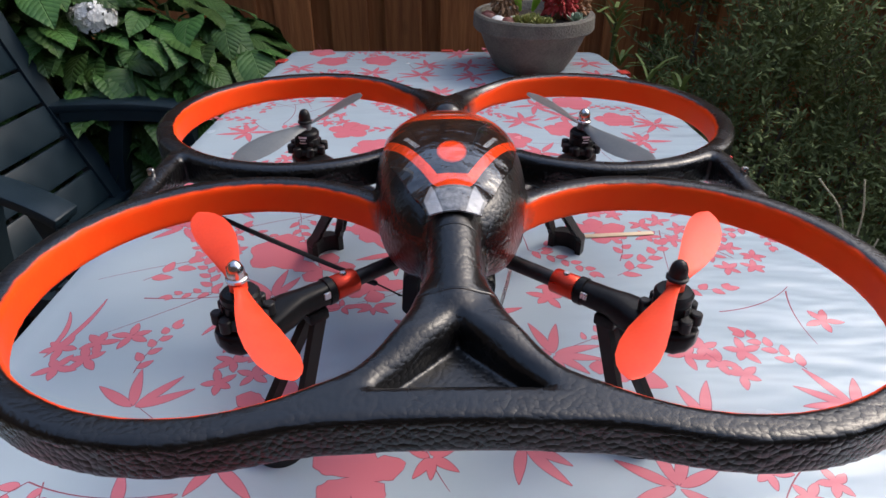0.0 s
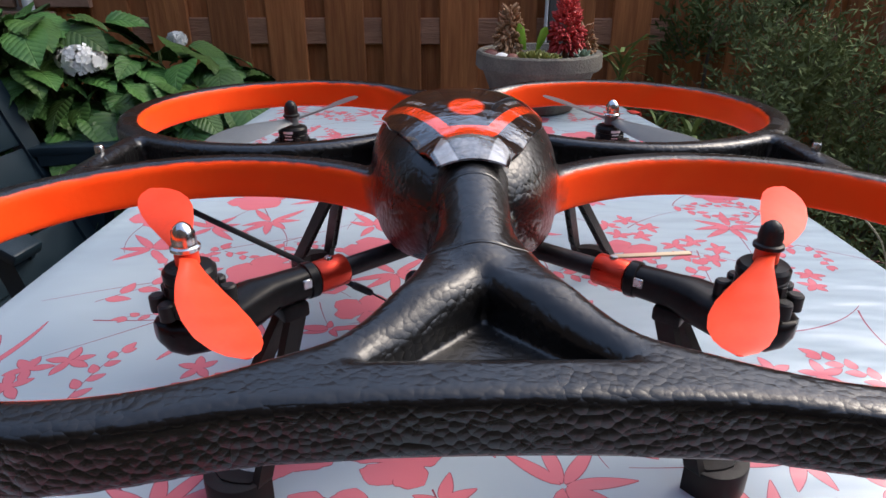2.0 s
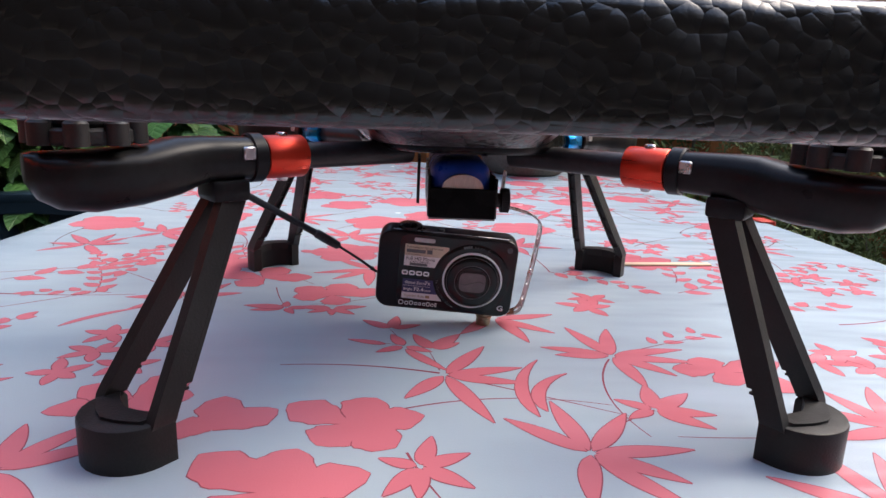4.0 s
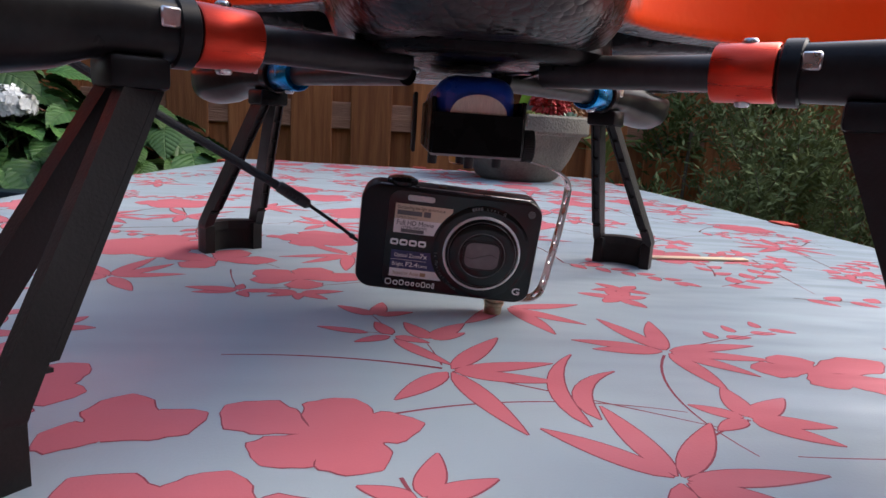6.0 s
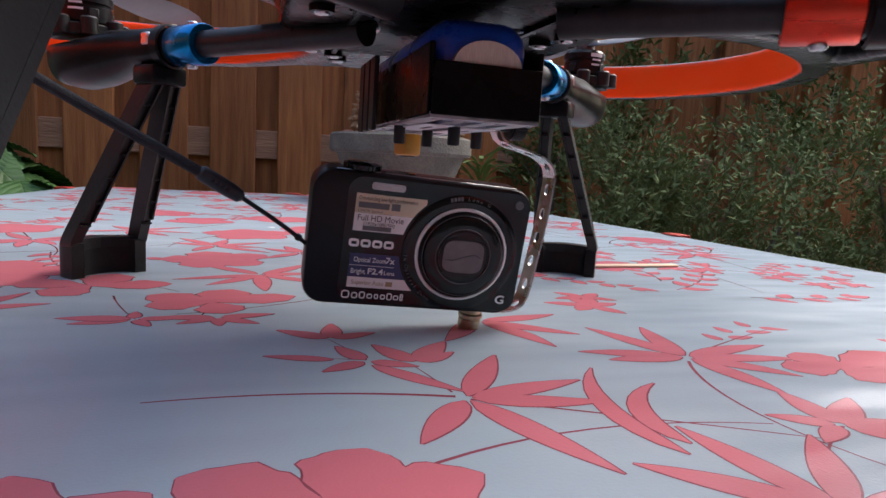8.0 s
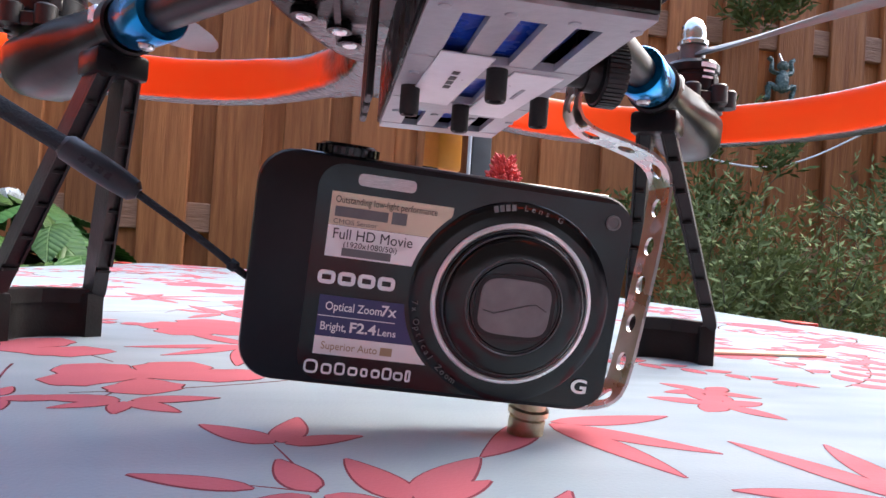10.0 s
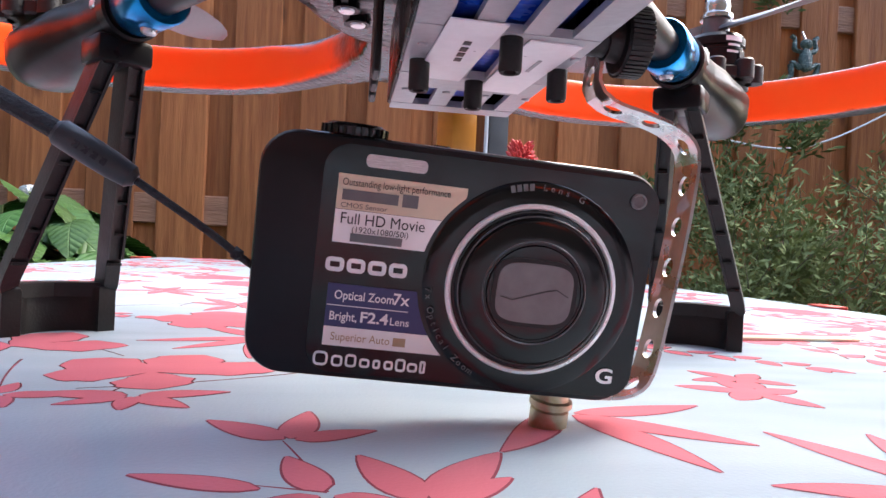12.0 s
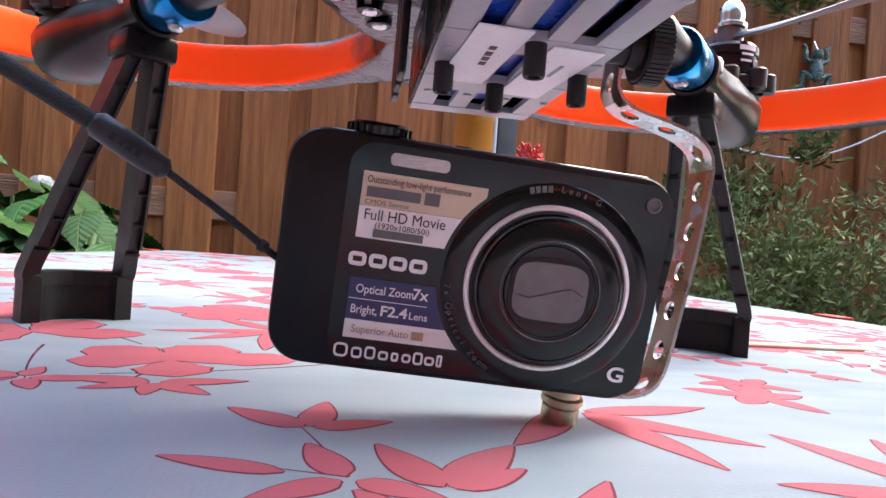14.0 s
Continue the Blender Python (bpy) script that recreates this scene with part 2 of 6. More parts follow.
    chev = math_node(n, l, "MULTIPLY", math_node(n, l, "MULTIPLY", band(inner, 0.0, 1.0), band(outer, -1.0, 0.0)), math_node(n, l, "MULTIPLY", band(lower, -1.0, 0.0), band(down, 0.0, 1.0)))
    col = mix_color(n, l, chev, col, (0.34, 0.345, 0.35))
    mid = math_node(n, l, "MULTIPLY", band(inner, -1.0, -0.0004), band(y, -0.150, -0.112))
    col = mix_color(n, l, math_node(n, l, "MULTIPLY", mid, noise_fac(n, l, 120, 3, 0.3, 0.65)), col, (0.20, 0.20, 0.20))
    l.new(col, p.inputs["Base Color"])
    p.inputs["Roughness"].default_value = 0.10
    p.inputs["Coat Weight"].default_value = 0.9
    p.inputs["Coat Roughness"].default_value = 0.02
    # crumpled film: broad facets and finer wrinkles
    facet = n.new("ShaderNodeTexVoronoi")
    facet.inputs["Scale"].default_value = 62
    l.new(coord, facet.inputs["Vector"])
    crease = math_node(n, l, "ADD", math_node(n, l, "MULTIPLY", facet.outputs["Distance"], 0.5), noise_fac(n, l, 70, 3, 0.0, 1.0))
    add_bump(n, l, p, crease, 0.85, 0.0034)
    return m


canopy_mat = canopy_material()

# ---- mesh helpers ----
def link_mesh(name, bm, material, parent=None, label="", smooth=True):
    me = bpy.data.meshes.new(name)
    bm.normal_update()
    bm.to_mesh(me)
    bm.free()
    if smooth:
        me.shade_smooth()
        me.set_sharp_from_angle(angle=radians(38))
    for mt in material if isinstance(material, (list, tuple)) else (material,):
        me.materials.append(mt)
    ob = new(name, me)
    if parent:
        ob.parent = parent
    if label:
        ob["label"] = label
    return ob


def part(name, bm, material, parent, label="", smooth=True):
    return link_mesh(name, bm, material, parent, label, smooth)


def bm_box(sx, sy, sz, m=None, bevel=0.0, segments=2):
    bm = bmesh.new()
    bmesh.ops.create_cube(bm, size=1, matrix=Matrix.Diagonal((sx, sy, sz, 1)))
    if bevel:
        bmesh.ops.bevel(bm, geom=bm.edges[:], offset=bevel, segments=segments, affect="EDGES", profile=0.5)
    if m is not None:
        bmesh.ops.transform(bm, matrix=m, verts=bm.verts)
    return bm


def bm_lathe(profile, segments=32, m=None, bm=None):
    """Turn a profile of (radius, z) round the z axis."""
    bm = bm or bmesh.new()
    rings, made = [], []
    for r, z in profile:
        if r < 1e-6:
            ring = [bm.verts.new((0, 0, z))]
        else:
            ring = [bm.verts.new((r * math.cos(2 * math.pi * k / segments), r * math.sin(2 * math.pi * k / segments), z)) for k in range(segments)]
        rings.append(ring)
        made += ring
    for a, b in zip(rings, rings[1:]):
        for k in range(segments):
            k2 = (k + 1) % segments
            if len(a) == 1 and len(b) == 1:
                continue
            if len(a) == 1:
                bm.faces.new((a[0], b[k], b[k2]))
            elif len(b) == 1:
                bm.faces.new((a[k], b[0], a[k2]))
            else:
                bm.faces.new((a[k], b[k], b[k2], a[k2]))
    if m is not None:
        bmesh.ops.transform(bm, matrix=m, verts=made)
    bmesh.ops.recalc_face_normals(bm, faces=bm.faces)
    return bm


def bm_tube(points, radius, sides=10, bm=None, taper=None, flat=1.0, up=Vector((0, 0, 1))):
    """A tube along points; radius may be a list. flat squeezes the section along its second axis."""
    bm = bm or bmesh.new()
    pts = [Vector(q) for q in points]
    rings = []
    for k, q in enumerate(pts):
        d = (pts[min(k + 1, len(pts) - 1)] - pts[max(k - 1, 0)]).normalized()
        u = d.cross(up)
        if u.length < 1e-4:
            u = d.cross(Vector((0, 1, 0)))
        u.normalize()
        w = u.cross(d)
        r = radius[k] if isinstance(radius, (list, tuple)) else radius
        rings.append([bm.verts.new(q + r * (math.cos(a) * u + flat * math.sin(a) * w)) for a in (2 * math.pi * s / sides for s in range(sides))])
    for a, b in zip(rings, rings[1:]):
        for s in range(sides):
            bm.faces.new((a[s], a[(s + 1) % sides], b[(s + 1) % sides], b[s]))
    bm.faces.new(rings[0][::-1])
    bm.faces.new(rings[-1])
    bmesh.ops.recalc_face_normals(bm, faces=bm.faces)
    return bm


def bm_ribbon(path, width, thick, bm=None, axis=Vector((0, 1, 0))):
    """A flat bar of rectangular section along path, its width along axis."""
    bm = bm or bmesh.new()
    pts = [Vector(q) for q in path]
    rings = []
    for k, q in enumerate(pts):
        d = (pts[min(k + 1, len(pts) - 1)] - pts[max(k - 1, 0)]).normalized()
        nrm = d.cross(axis).normalized()
        w = axis.normalized() * width / 2
        rings.append([bm.verts.new(q + w * a + nrm * thick / 2 * b) for a, b in ((-1, -1), (1, -1), (1, 1), (-1, 1))])
    for a, b in zip(rings, rings[1:]):
        for s in range(4):
            bm.faces.new((a[s], a[(s + 1) % 4], b[(s + 1) % 4], b[s]))
    bm.faces.new(rings[0][::-1])
    bm.faces.new(rings[-1])
    bmesh.ops.recalc_face_normals(bm, faces=bm.faces)
    return bm


def bm_loft(sections, bm=None):
    """Close a skin over sections of equally many points each."""
    bm = bm or bmesh.new()
    rings = [[bm.verts.new(q) for q in s] for s in sections]
    c = len(rings[0])
    for a, b in zip(rings, rings[1:]):
        for s in range(c):
            bm.faces.new((a[s], a[(s + 1) % c], b[(s + 1) % c], b[s]))
    bm.faces.new(rings[0][::-1])
    bm.faces.new(rings[-1])
    bmesh.ops.recalc_face_normals(bm, faces=bm.faces)
    return bm


def merge(bm, other):
    me = bpy.data.meshes.new("tmp")
    other.to_mesh(me)
    other.free()
    bm.from_mesh(me)
    bpy.data.meshes.remove(me)
    return bm


def smooth_path(pts, steps=6):
    """Catmull-Rom through the points."""
    p = [Vector(q) for q in pts]
    p = [2 * p[0] - p[1]] + p + [2 * p[-1] - p[-2]]
    out = []
    for k in range(1, len(p) - 2):
        for s in range(steps):
            t = s / steps
            a, b, c, d = p[k - 1 : k + 3]
            out.append(0.5 * (2 * b + (c - a) * t + (2 * a - 5 * b + 4 * c - d) * t * t + (3 * b - a - 3 * c + d) * t ** 3))
    return out + [p[-2]]


def text_mesh(name, body, size, material, parent, m, align="CENTER", bold=0.0, shear=0.0, depth=0.00004, width=None):
    """Raised lettering in the built-in font as a mesh."""
    cu = bpy.data.curves.new(name, "FONT")
    cu.body, cu.size, cu.align_x, cu.align_y = body, size, align, "CENTER"
    cu.offset, cu.shear, cu.extrude, cu.resolution_u = bold, shear, depth, 4
    tmp = bpy.data.objects.new(name, cu)
    scene.collection.objects.link(tmp)
    me = bpy.data.meshes.new_from_object(tmp.evaluated_get(bpy.context.evaluated_depsgraph_get()))
    bpy.data.objects.remove(tmp)
    bpy.data.curves.remove(cu)
    if width:
        xs = [v.co.x for v in me.vertices]
        f = width / max(max(xs) - min(xs), 1e-6)
        for v in me.vertices:
            v.co.x *= f
    me.materials.clear()
    me.materials.append(material)
    ob = new(name, me)
    ob.parent, ob.matrix_local = parent, m
    return ob


TABLE = 0.74

# ---- ground, fence, house corner ----
def ground_material():
    m, n, l, p = nodes_of("soil_and_paving")
    c = noise_fac(n, l, 3, 5, 0.3, 0.7)
    f = noise_fac(n, l, 60, 4, 0.3, 0.7)
    col = mix_color(n, l, f, mix_color(n, l, c, (0.05, 0.04, 0.03), (0.09, 0.075, 0.055)), (0.12, 0.105, 0.085))
    l.new(col, p.inputs["Base Color"])
    p.inputs["Roughness"].default_value = 0.95
    add_bump(n, l, p, f, 0.6, 0.02)
    return m


bm = bmesh.new()
bmesh.ops.create_grid(bm, x_segments=60, y_segments=60, size=40)
for v in bm.verts:
    v.co.z = 0.02 * noise.noise(v.co * 0.8)
ground = tagged(link_mesh("ground", bm, ground_material()), "dark garden soil with patches of moss", "ground", kind="structure")

FENCE_Y = 2.05


def fence_wood():
    """Weathered boards: long grain, dark streaks and stains, scattered knots, each board its own tone."""
    m, n, l, p = nodes_of("weathered_fence_wood")
    coord = n.new("ShaderNodeNewGeometry").outputs["Position"]
    grain = noise_fac(n, l, 16, 5, 0.25, 0.75, coord, (5, 5, 0.30))
    fine = noise_fac(n, l, 120, 3, 0.2, 0.8, coord, (4, 4, 0.25))
    stain = noise_fac(n, l, 3.2, 5, 0.35, 0.72, coord, (1.6, 1.0, 0.8))
    col = mix_color(n, l, grain, (0.27, 0.078, 0.023), (0.60, 0.225, 0.072))
    col = mix_color(n, l, math_node(n, l, "MULTIPLY", fine, 0.35), col, (0.19, 0.066, 0.024))
    col = mix_color(n, l, math_node(n, l, "MULTIPLY", stain, 0.50), col, (0.27, 0.105, 0.042))
    knots = n.new("ShaderNodeTexVoronoi")
    knots.inputs["Scale"].default_value = 6.5
    mp = n.new("ShaderNodeMapping")
    mp.inputs["Scale"].default_value = (1.5, 1.0, 0.62)
    l.new(coord, mp.inputs["Vector"])
    l.new(mp.outputs[0], knots.inputs["Vector"])
    ring = n.new("ShaderNodeMapRange")
    ring.inputs[1].default_value, ring.inputs[2].default_value = 0.17, 0.05
    l.new(knots.outputs["Distance"], ring.inputs[0])
    col = mix_color(n, l, math_node(n, l, "MULTIPLY", ring.outputs[0], 0.75), col, (0.085, 0.034, 0.016))
    info = n.new("ShaderNodeObjectInfo")
    h = n.new("ShaderNodeHueSaturation")
    l.new(math_node(n, l, "ADD", math_node(n, l, "MULTIPLY", info.outputs["Random"], 0.5), 0.75), h.inputs["Value"])
    l.new(col, h.inputs["Color"])
    l.new(h.outputs[0], p.inputs["Base Color"])
    p.inputs["Roughness"].default_value = 0.7
    p.inputs["Specular IOR Level"].default_value = 0.3
    add_bump(n, l, p, math_node(n, l, "ADD", grain, math_node(n, l, "MULTIPLY", fine, 0.5)), 0.5, 0.003)
    return m


wood = fence_wood()
rail_wood = surface("pale_rail_wood", (0.22, 0.095, 0.048), (0.40, 0.20, 0.115), 0.7, 9, bump=0.5, dist=0.003, fine=60, stretch=(0.6, 6, 6), per_object=0.15)
fence = tagged(new("fence"), "brown weathered timber fence of overlapping vertical boards", "fence", kind="structure")
PITCH, BOARD = 0.170, 0.114
meshes = {}
rnd = random.Random(4)
for kind, w in (("front", BOARD), ("back", 0.10)):
    for variant in range(4):
        b = bm_box(w, 0.018, 1.95, None, 0.0025, 1)
        bend = rnd.uniform(-0.004, 0.004)
        for v in b.verts:
            v.co.x += bend * (v.co.z / 0.95) + rnd.uniform(-0.0008, 0.0008)
        me = bpy.data.meshes.new("board")
        b.normal_update()
        b.to_mesh(me)
        b.free()
        me.materials.append(wood)
        meshes[kind, variant] = me
X0 = -0.3
for k in range(-16, 17):
    x = X0 + k * PITCH
    for kind, dx, dy in (("front", 0.0, -0.018), ("back", PITCH / 2, 0.001)):
        ob = new("board", meshes[kind, rnd.randrange(4)])
        ob.parent = fence
        ob.matrix_local = pose(x + dx + rnd.uniform(-0.003, 0.003), FENCE_Y + dy + rnd.uniform(-0.003, 0.003), 0.985 + rnd.uniform(-0.01, 0.01), 0, rnd.uniform(-0.25, 0.25), rnd.uniform(-1, 1))
for z in (0.28, 0.845, 1.48):
    part("rail", bm_box(5.8, 0.022, 0.075, pose(-0.1, FENCE_Y - 0.010, z), 0.003, 1), rail_wood, fence)
part("back_board", bm_box(5.8, 0.01, 1.9, pose(-0.1, FENCE_Y + 0.06, 0.97)), wood, fence)
part("post", bm_box(0.052, 0.060, 2.0, pose(0.324, FENCE_Y - 0.020, 1.0), 0.006), surface("grey_metal_post", (0.085, 0.083, 0.080), (0.13, 0.127, 0.12), 0.5, 20, bump=0.1), fence, "grey metal fence post")

brick_mat = surface("pale_brick", (0.30, 0.16, 0.10), (0.42, 0.25, 0.17), 0.8, 12, bump=0.5, dist=0.002, fine=80, per_object=0.2)
mortar = surface("mortar", (0.32, 0.30, 0.28), (0.42, 0.40, 0.37), 0.9, 30, bump=0.4, dist=0.002)
# unseen dark walls added on three sides to block sky light and its reflections
unseen_wall_dark = surface("unseen_dark_wall", (0.030, 0.022, 0.018), (0.06, 0.045, 0.036), 0.85, 5, bump=0.4, dist=0.004, fine=60)
tagged(link_mesh("unseen_wall_west", bm_box(0.25, 5.4, 3.6, pose(-3.5, -0.7, 1.8)), unseen_wall_dark), "unseen dark wall added along the left side to block sky light", "wall", kind="structure")
tagged(link_mesh("unseen_wall_east", bm_box(0.25, 5.4, 2.2, pose(4.2, -0.7, 1.1)), unseen_wall_dark), "unseen dark wall added beyond the bushes to block sky light", "wall", kind="structure")
tagged(link_mesh("unseen_wall_south", bm_box(16, 0.25, 5.6, pose(0, -3.6, 2.8)), unseen_wall_dark), "unseen dark wall added behind the viewpoint to block sky light and reflections", "wall", kind="structure")
wall = tagged(link_mesh("wall_house", bm_box(1.6, 0.2, 2.6, pose(-2.02, 2.115, 1.3)), mortar), "light red brick house wall behind the flower bush", "wall", kind="structure")
b = bm_box(0.205, 0.02, 0.052, None, 0.003, 1)
brick_mesh = bpy.data.meshes.new("brick")
b.to_mesh(brick_mesh)
b.free()
brick_mesh.materials.append(brick_mat)
for row in range(14):
    for col in range(5):
        ob = new("brick", brick_mesh)
        ob.parent = wall
        ob.matrix_local = pose(-2.1 + col * 0.217 + (row % 2) * 0.108, 2.012, 0.75 + row * 0.0625)
pipe_white = surface("white_painted_pipe", (0.62, 0.62, 0.6), (0.75, 0.75, 0.73), 0.4, 20)
pipe = tagged(link_mesh("drain_pipe", bm_tube([(-1.185, 1.98, 0.0), (-1.185, 1.98, 1.2), (-1.185, 1.98, 2.4)], 0.015, 16), pipe_white), "white painted drain pipe beside the fence", "pipe")

# ---- table and cloth ----
TAB_Y0, TAB_Y1 = -0.02, 1.60


def table_half(y):
    """Half width of the barrel-shaped top at y, about its own middle line."""
    return 0.456 - 0.078 * max(0.0, (y - 0.6) / 1.0) ** 2 - 0.05 * max(0.0, (0.4 - y) / 1.0) ** 2


def table_mid(y):
    return 0.018 - 0.018 * max(0.0, (y - 0.8) / 0.8)


def table_outline(inset=0.0, n_side=26):
    pts = []
    r = 0.035
    for k in range(n_side + 1):
        y = TAB_Y0 + r + (TAB_Y1 - TAB_Y0 - 2 * r) * k / n_side
        pts.append((table_mid(y) + table_half(y) - inset, y))
    for k in range(1, 6):
        a = k / 6 * math.pi / 2
        y = TAB_Y1 - r
        pts.append((table_mid(y) + table_half(y) - r + r * math.cos(a) - inset, y + r * math.sin(a) - inset))
    half = list(pts)
    left = [(2 * table_mid(y) - x, y) for x, y in reversed(half)]
    return half + left


def loop_ring(bm, pts, z, scale=0.0):
    vs = []
    c = len(pts)
    for k, (x, y) in enumerate(pts):
        (x0, y0), (x1, y1) = pts[k - 1], pts[(k + 1) % c]
        t = Vector((x1 - x0, y1 - y0, 0)).normalized()
        nrm = Vector((t.y, -t.x, 0))
        s = scale(k) if callable(scale) else scale
        vs.append(bm.verts.new(Vector((x, y, z)) + nrm * s))
    return vs


def vinyl(name, a, b):
    m, n, l, p = nodes_of(name)
    geo = n.new("ShaderNodeNewGeometry").outputs["Position"]
    c = noise_fac(n, l, 5, 3, 0.3, 0.7, geo)
    l.new(mix_color(n, l, c, a, b), p.inputs["Base Color"])
    l.new(math_node(n, l, "ADD", math_node(n, l, "MULTIPLY", noise_fac(n, l, 18, 3, 0.0, 1.0, geo), 0.10), 0.20), p.inputs["Roughness"])
    p.inputs["Specular IOR Level"].default_value = 0.55
    weave = noise_fac(n, l, 900, 2, 0.3, 0.7, geo)
    wave = noise_fac(n, l, 7, 2, 0.0, 1.0, geo, (1.0, 2.2, 1.0))
    # deeper, narrower waves towards the crumpled side of the cloth
    sep = n.new("ShaderNodeSeparateXYZ")
    l.new(geo, sep.inputs[0])
    worn = n.new("ShaderNodeMapRange")
    worn.inputs[1].default_value, worn.inputs[2].default_value, worn.inputs[3].default_value, worn.inputs[4].default_value = 0.02, 0.34, 0.15, 1.0
    l.new(sep.outputs[0], worn.inputs[0])
    folds = math_node(n, l, "MULTIPLY", math_node(n, l, "MULTIPLY", noise_fac(n, l, 13, 2, 0.0, 1.0, geo, (0.6, 2.0, 1.0)), 22.0), worn.outputs[0])
    h = math_node(n, l, "ADD", math_node(n, l, "ADD", math_node(n, l, "MULTIPLY", wave, 14.0), folds), math_node(n, l, "MULTIPLY", weave, 0.12))
    add_bump(n, l, p, h, 0.45, 0.0006)
    return m


cloth_mat = vinyl("printed_vinyl", (0.345, 0.425, 0.480), (0.38, 0.46, 0.515))
pink_mat = vinyl("pink_print", (0.56, 0.150, 0.190), (0.62, 0.180, 0.215))
line_mat = vinyl("dark_print", (0.24, 0.06, 0.085), (0.30, 0.085, 0.11))
table_plastic = surface("dark_green_plastic", (0.006, 0.014, 0.018), (0.014, 0.026, 0.032), 0.42, 30, bump=0.2, dist=0.0005)

bm = bmesh.new()
pts = table_outline(0.012)
top_loop, low_loop = loop_ring(bm, pts, TABLE - 0.0025), loop_ring(bm, pts, TABLE - 0.035)
bm.faces.new(top_loop)
bm.faces.new(low_loop[::-1])
for k in range(len(pts)):
    k2 = (k + 1) % len(pts)
    bm.faces.new((top_loop[k], low_loop[k], low_loop[k2], top_loop[k2]))
table = tagged(new("garden_table"), "long dark green plastic garden table under a cloth", "table")
part("tabletop", bm, table_plastic, table)
for x in (-0.34, 0.40):
    for y in (0.12, 1.48):
        part("leg", bm_tube([(x, y, 0.0), (x, y, TABLE - 0.034)], 0.028, 12), table_plastic, table)

cloth = bmesh.new()
pts = table_outline()
loops = [loop_ring(cloth, pts, TABLE, -0.02)]
for z, s in ((0.0, -0.004), (-0.0015, 0.0), (-0.006, 0.0022)):
    loops.append(loop_ring(cloth, pts, TABLE + z, s))
for z, amp in ((-0.05, 0.004), (-0.12, 0.010), (-0.20, 0.016)):
    loops.append(loop_ring(cloth, pts, TABLE + z, lambda k: 0.004 + amp * (1 + math.sin(k * 0.9) * 0.8)))
cloth.faces.new(loops[0])
for a, b in zip(loops, loops[1:]):
    for k in range(len(pts)):
        k2 = (k + 1) % len(pts)
        cloth.faces.new((a[k], b[k], b[k2], a[k2]))
tablecloth = tagged(link_mesh("tablecloth", cloth, cloth_mat), "pale blue-grey vinyl tablecloth printed with pink leaves and blossoms", "tablecloth")

# the print: leaf stars, blossoms, sprigs and tendrils, laid on the cloth
print_rnd = random.Random(11)
pink_bm, dark_bm = bmesh.new(), bmesh.new()


step_z = [0]


def leaf_shape(x, y, angle, length, width, bend=0.0, blunt=1.0):
    """A lance-shaped leaf from (x, y), with a dark edge along one side."""
    step_z[0] = (step_z[0] + 1) % 40
    for bm_to, z, off, grow in ((dark_bm, 0.00002, 0.0001, 0.00055), (pink_bm, 0.00009, 0.0, 0.0)):
        z += step_z[0] * 0.000002
        left, right = [], []
        n = 9
        for k in range(n + 1):
            s = k / n
            w = width / 2 * math.sin(math.pi * min(s ** (0.75 * blunt), 1.0)) ** 0.85 + 0.0001 + grow
            a = angle + bend * s
            cx = x + length * s * math.cos(angle + bend * s / 2) + off * 0.7
            cy = y + length * s * math.sin(angle + bend * s / 2) - off
            px, py = -math.sin(a), math.cos(a)
            left.append((cx + px * w, cy + py * w))
            right.append((cx - px * w, cy - py * w))
        vl = [bm_to.verts.new((*q, TABLE + z)) for q in left]
        vr = [bm_to.verts.new((*q, TABLE + z)) for q in right]
        for k in range(n):
            bm_to.faces.new((vr[k], vr[k + 1], vl[k + 1], vl[k]))


def tendril(x, y, angle, length, bend, width=0.0016):
    n = 12
    step_z[0] = (step_z[0] + 1) % 40
    a, px, py = angle, x, y
    row = []
    for k in range(n + 1):
        w = width / 2 * (1 - 0.6 * k / n)
        row.append([dark_bm.verts.new((px - math.sin(a) * w * e, py + math.cos(a) * w * e, TABLE + 0.00002 + step_z[0] * 0.000002)) for e in (-1, 1)])
        px, py = px + length / n * math.cos(a), py + length / n * math.sin(a)
        a += bend / n
    for p0, p1 in zip(row, row[1:]):
        dark_bm.faces.new((p0[0], p1[0], p1[1], p0[1]))
    return px, py, a


def star(x, y, *leaves):
    """Leaves from one point: (degrees, length) each."""
    for deg, length in leaves:
        leaf_shape(x + 0.002 * math.cos(radians(deg)), y + 0.002 * math.sin(radians(deg)), radians(deg), length, 0.0098 if length > 0.03 else 0.0085, print_rnd.uniform(-0.25, 0.25))


def petal_shape(x, y, angle, length, width):
    """A broad petal, narrow at the heart, with a ruffled end and a small point."""
    step_z[0] = (step_z[0] + 1) % 40
    phase, n = print_rnd.uniform(0, 6), 12
    for bm_to, z, grow in ((dark_bm, 0.00002, 0.00062), (pink_bm, 0.00009, 0.0)):
        z += step_z[0] * 0.000002
        sides = ([], [])
        for k in range(n + 1):
            s = k / n
            w = width / 2 * math.sin(math.pi * s ** 1.4) ** 0.80 * (1 + 0.09 * math.sin(phase + 21 * s)) if 0 < s < 1 else 0.0
            w += grow + 0.0006 * (1 - s)
            for side, e in zip(sides, (-1, 1)):
                side.append(bm_to.verts.new((x + length * s * math.cos(angle) - e * w * math.sin(angle), y + length * s * math.sin(angle) + e * w * math.cos(angle), TABLE + z)))
        for k in range(n):
            bm_to.faces.new((sides[0][k], sides[0][k + 1], sides[1][k + 1], sides[1][k]))


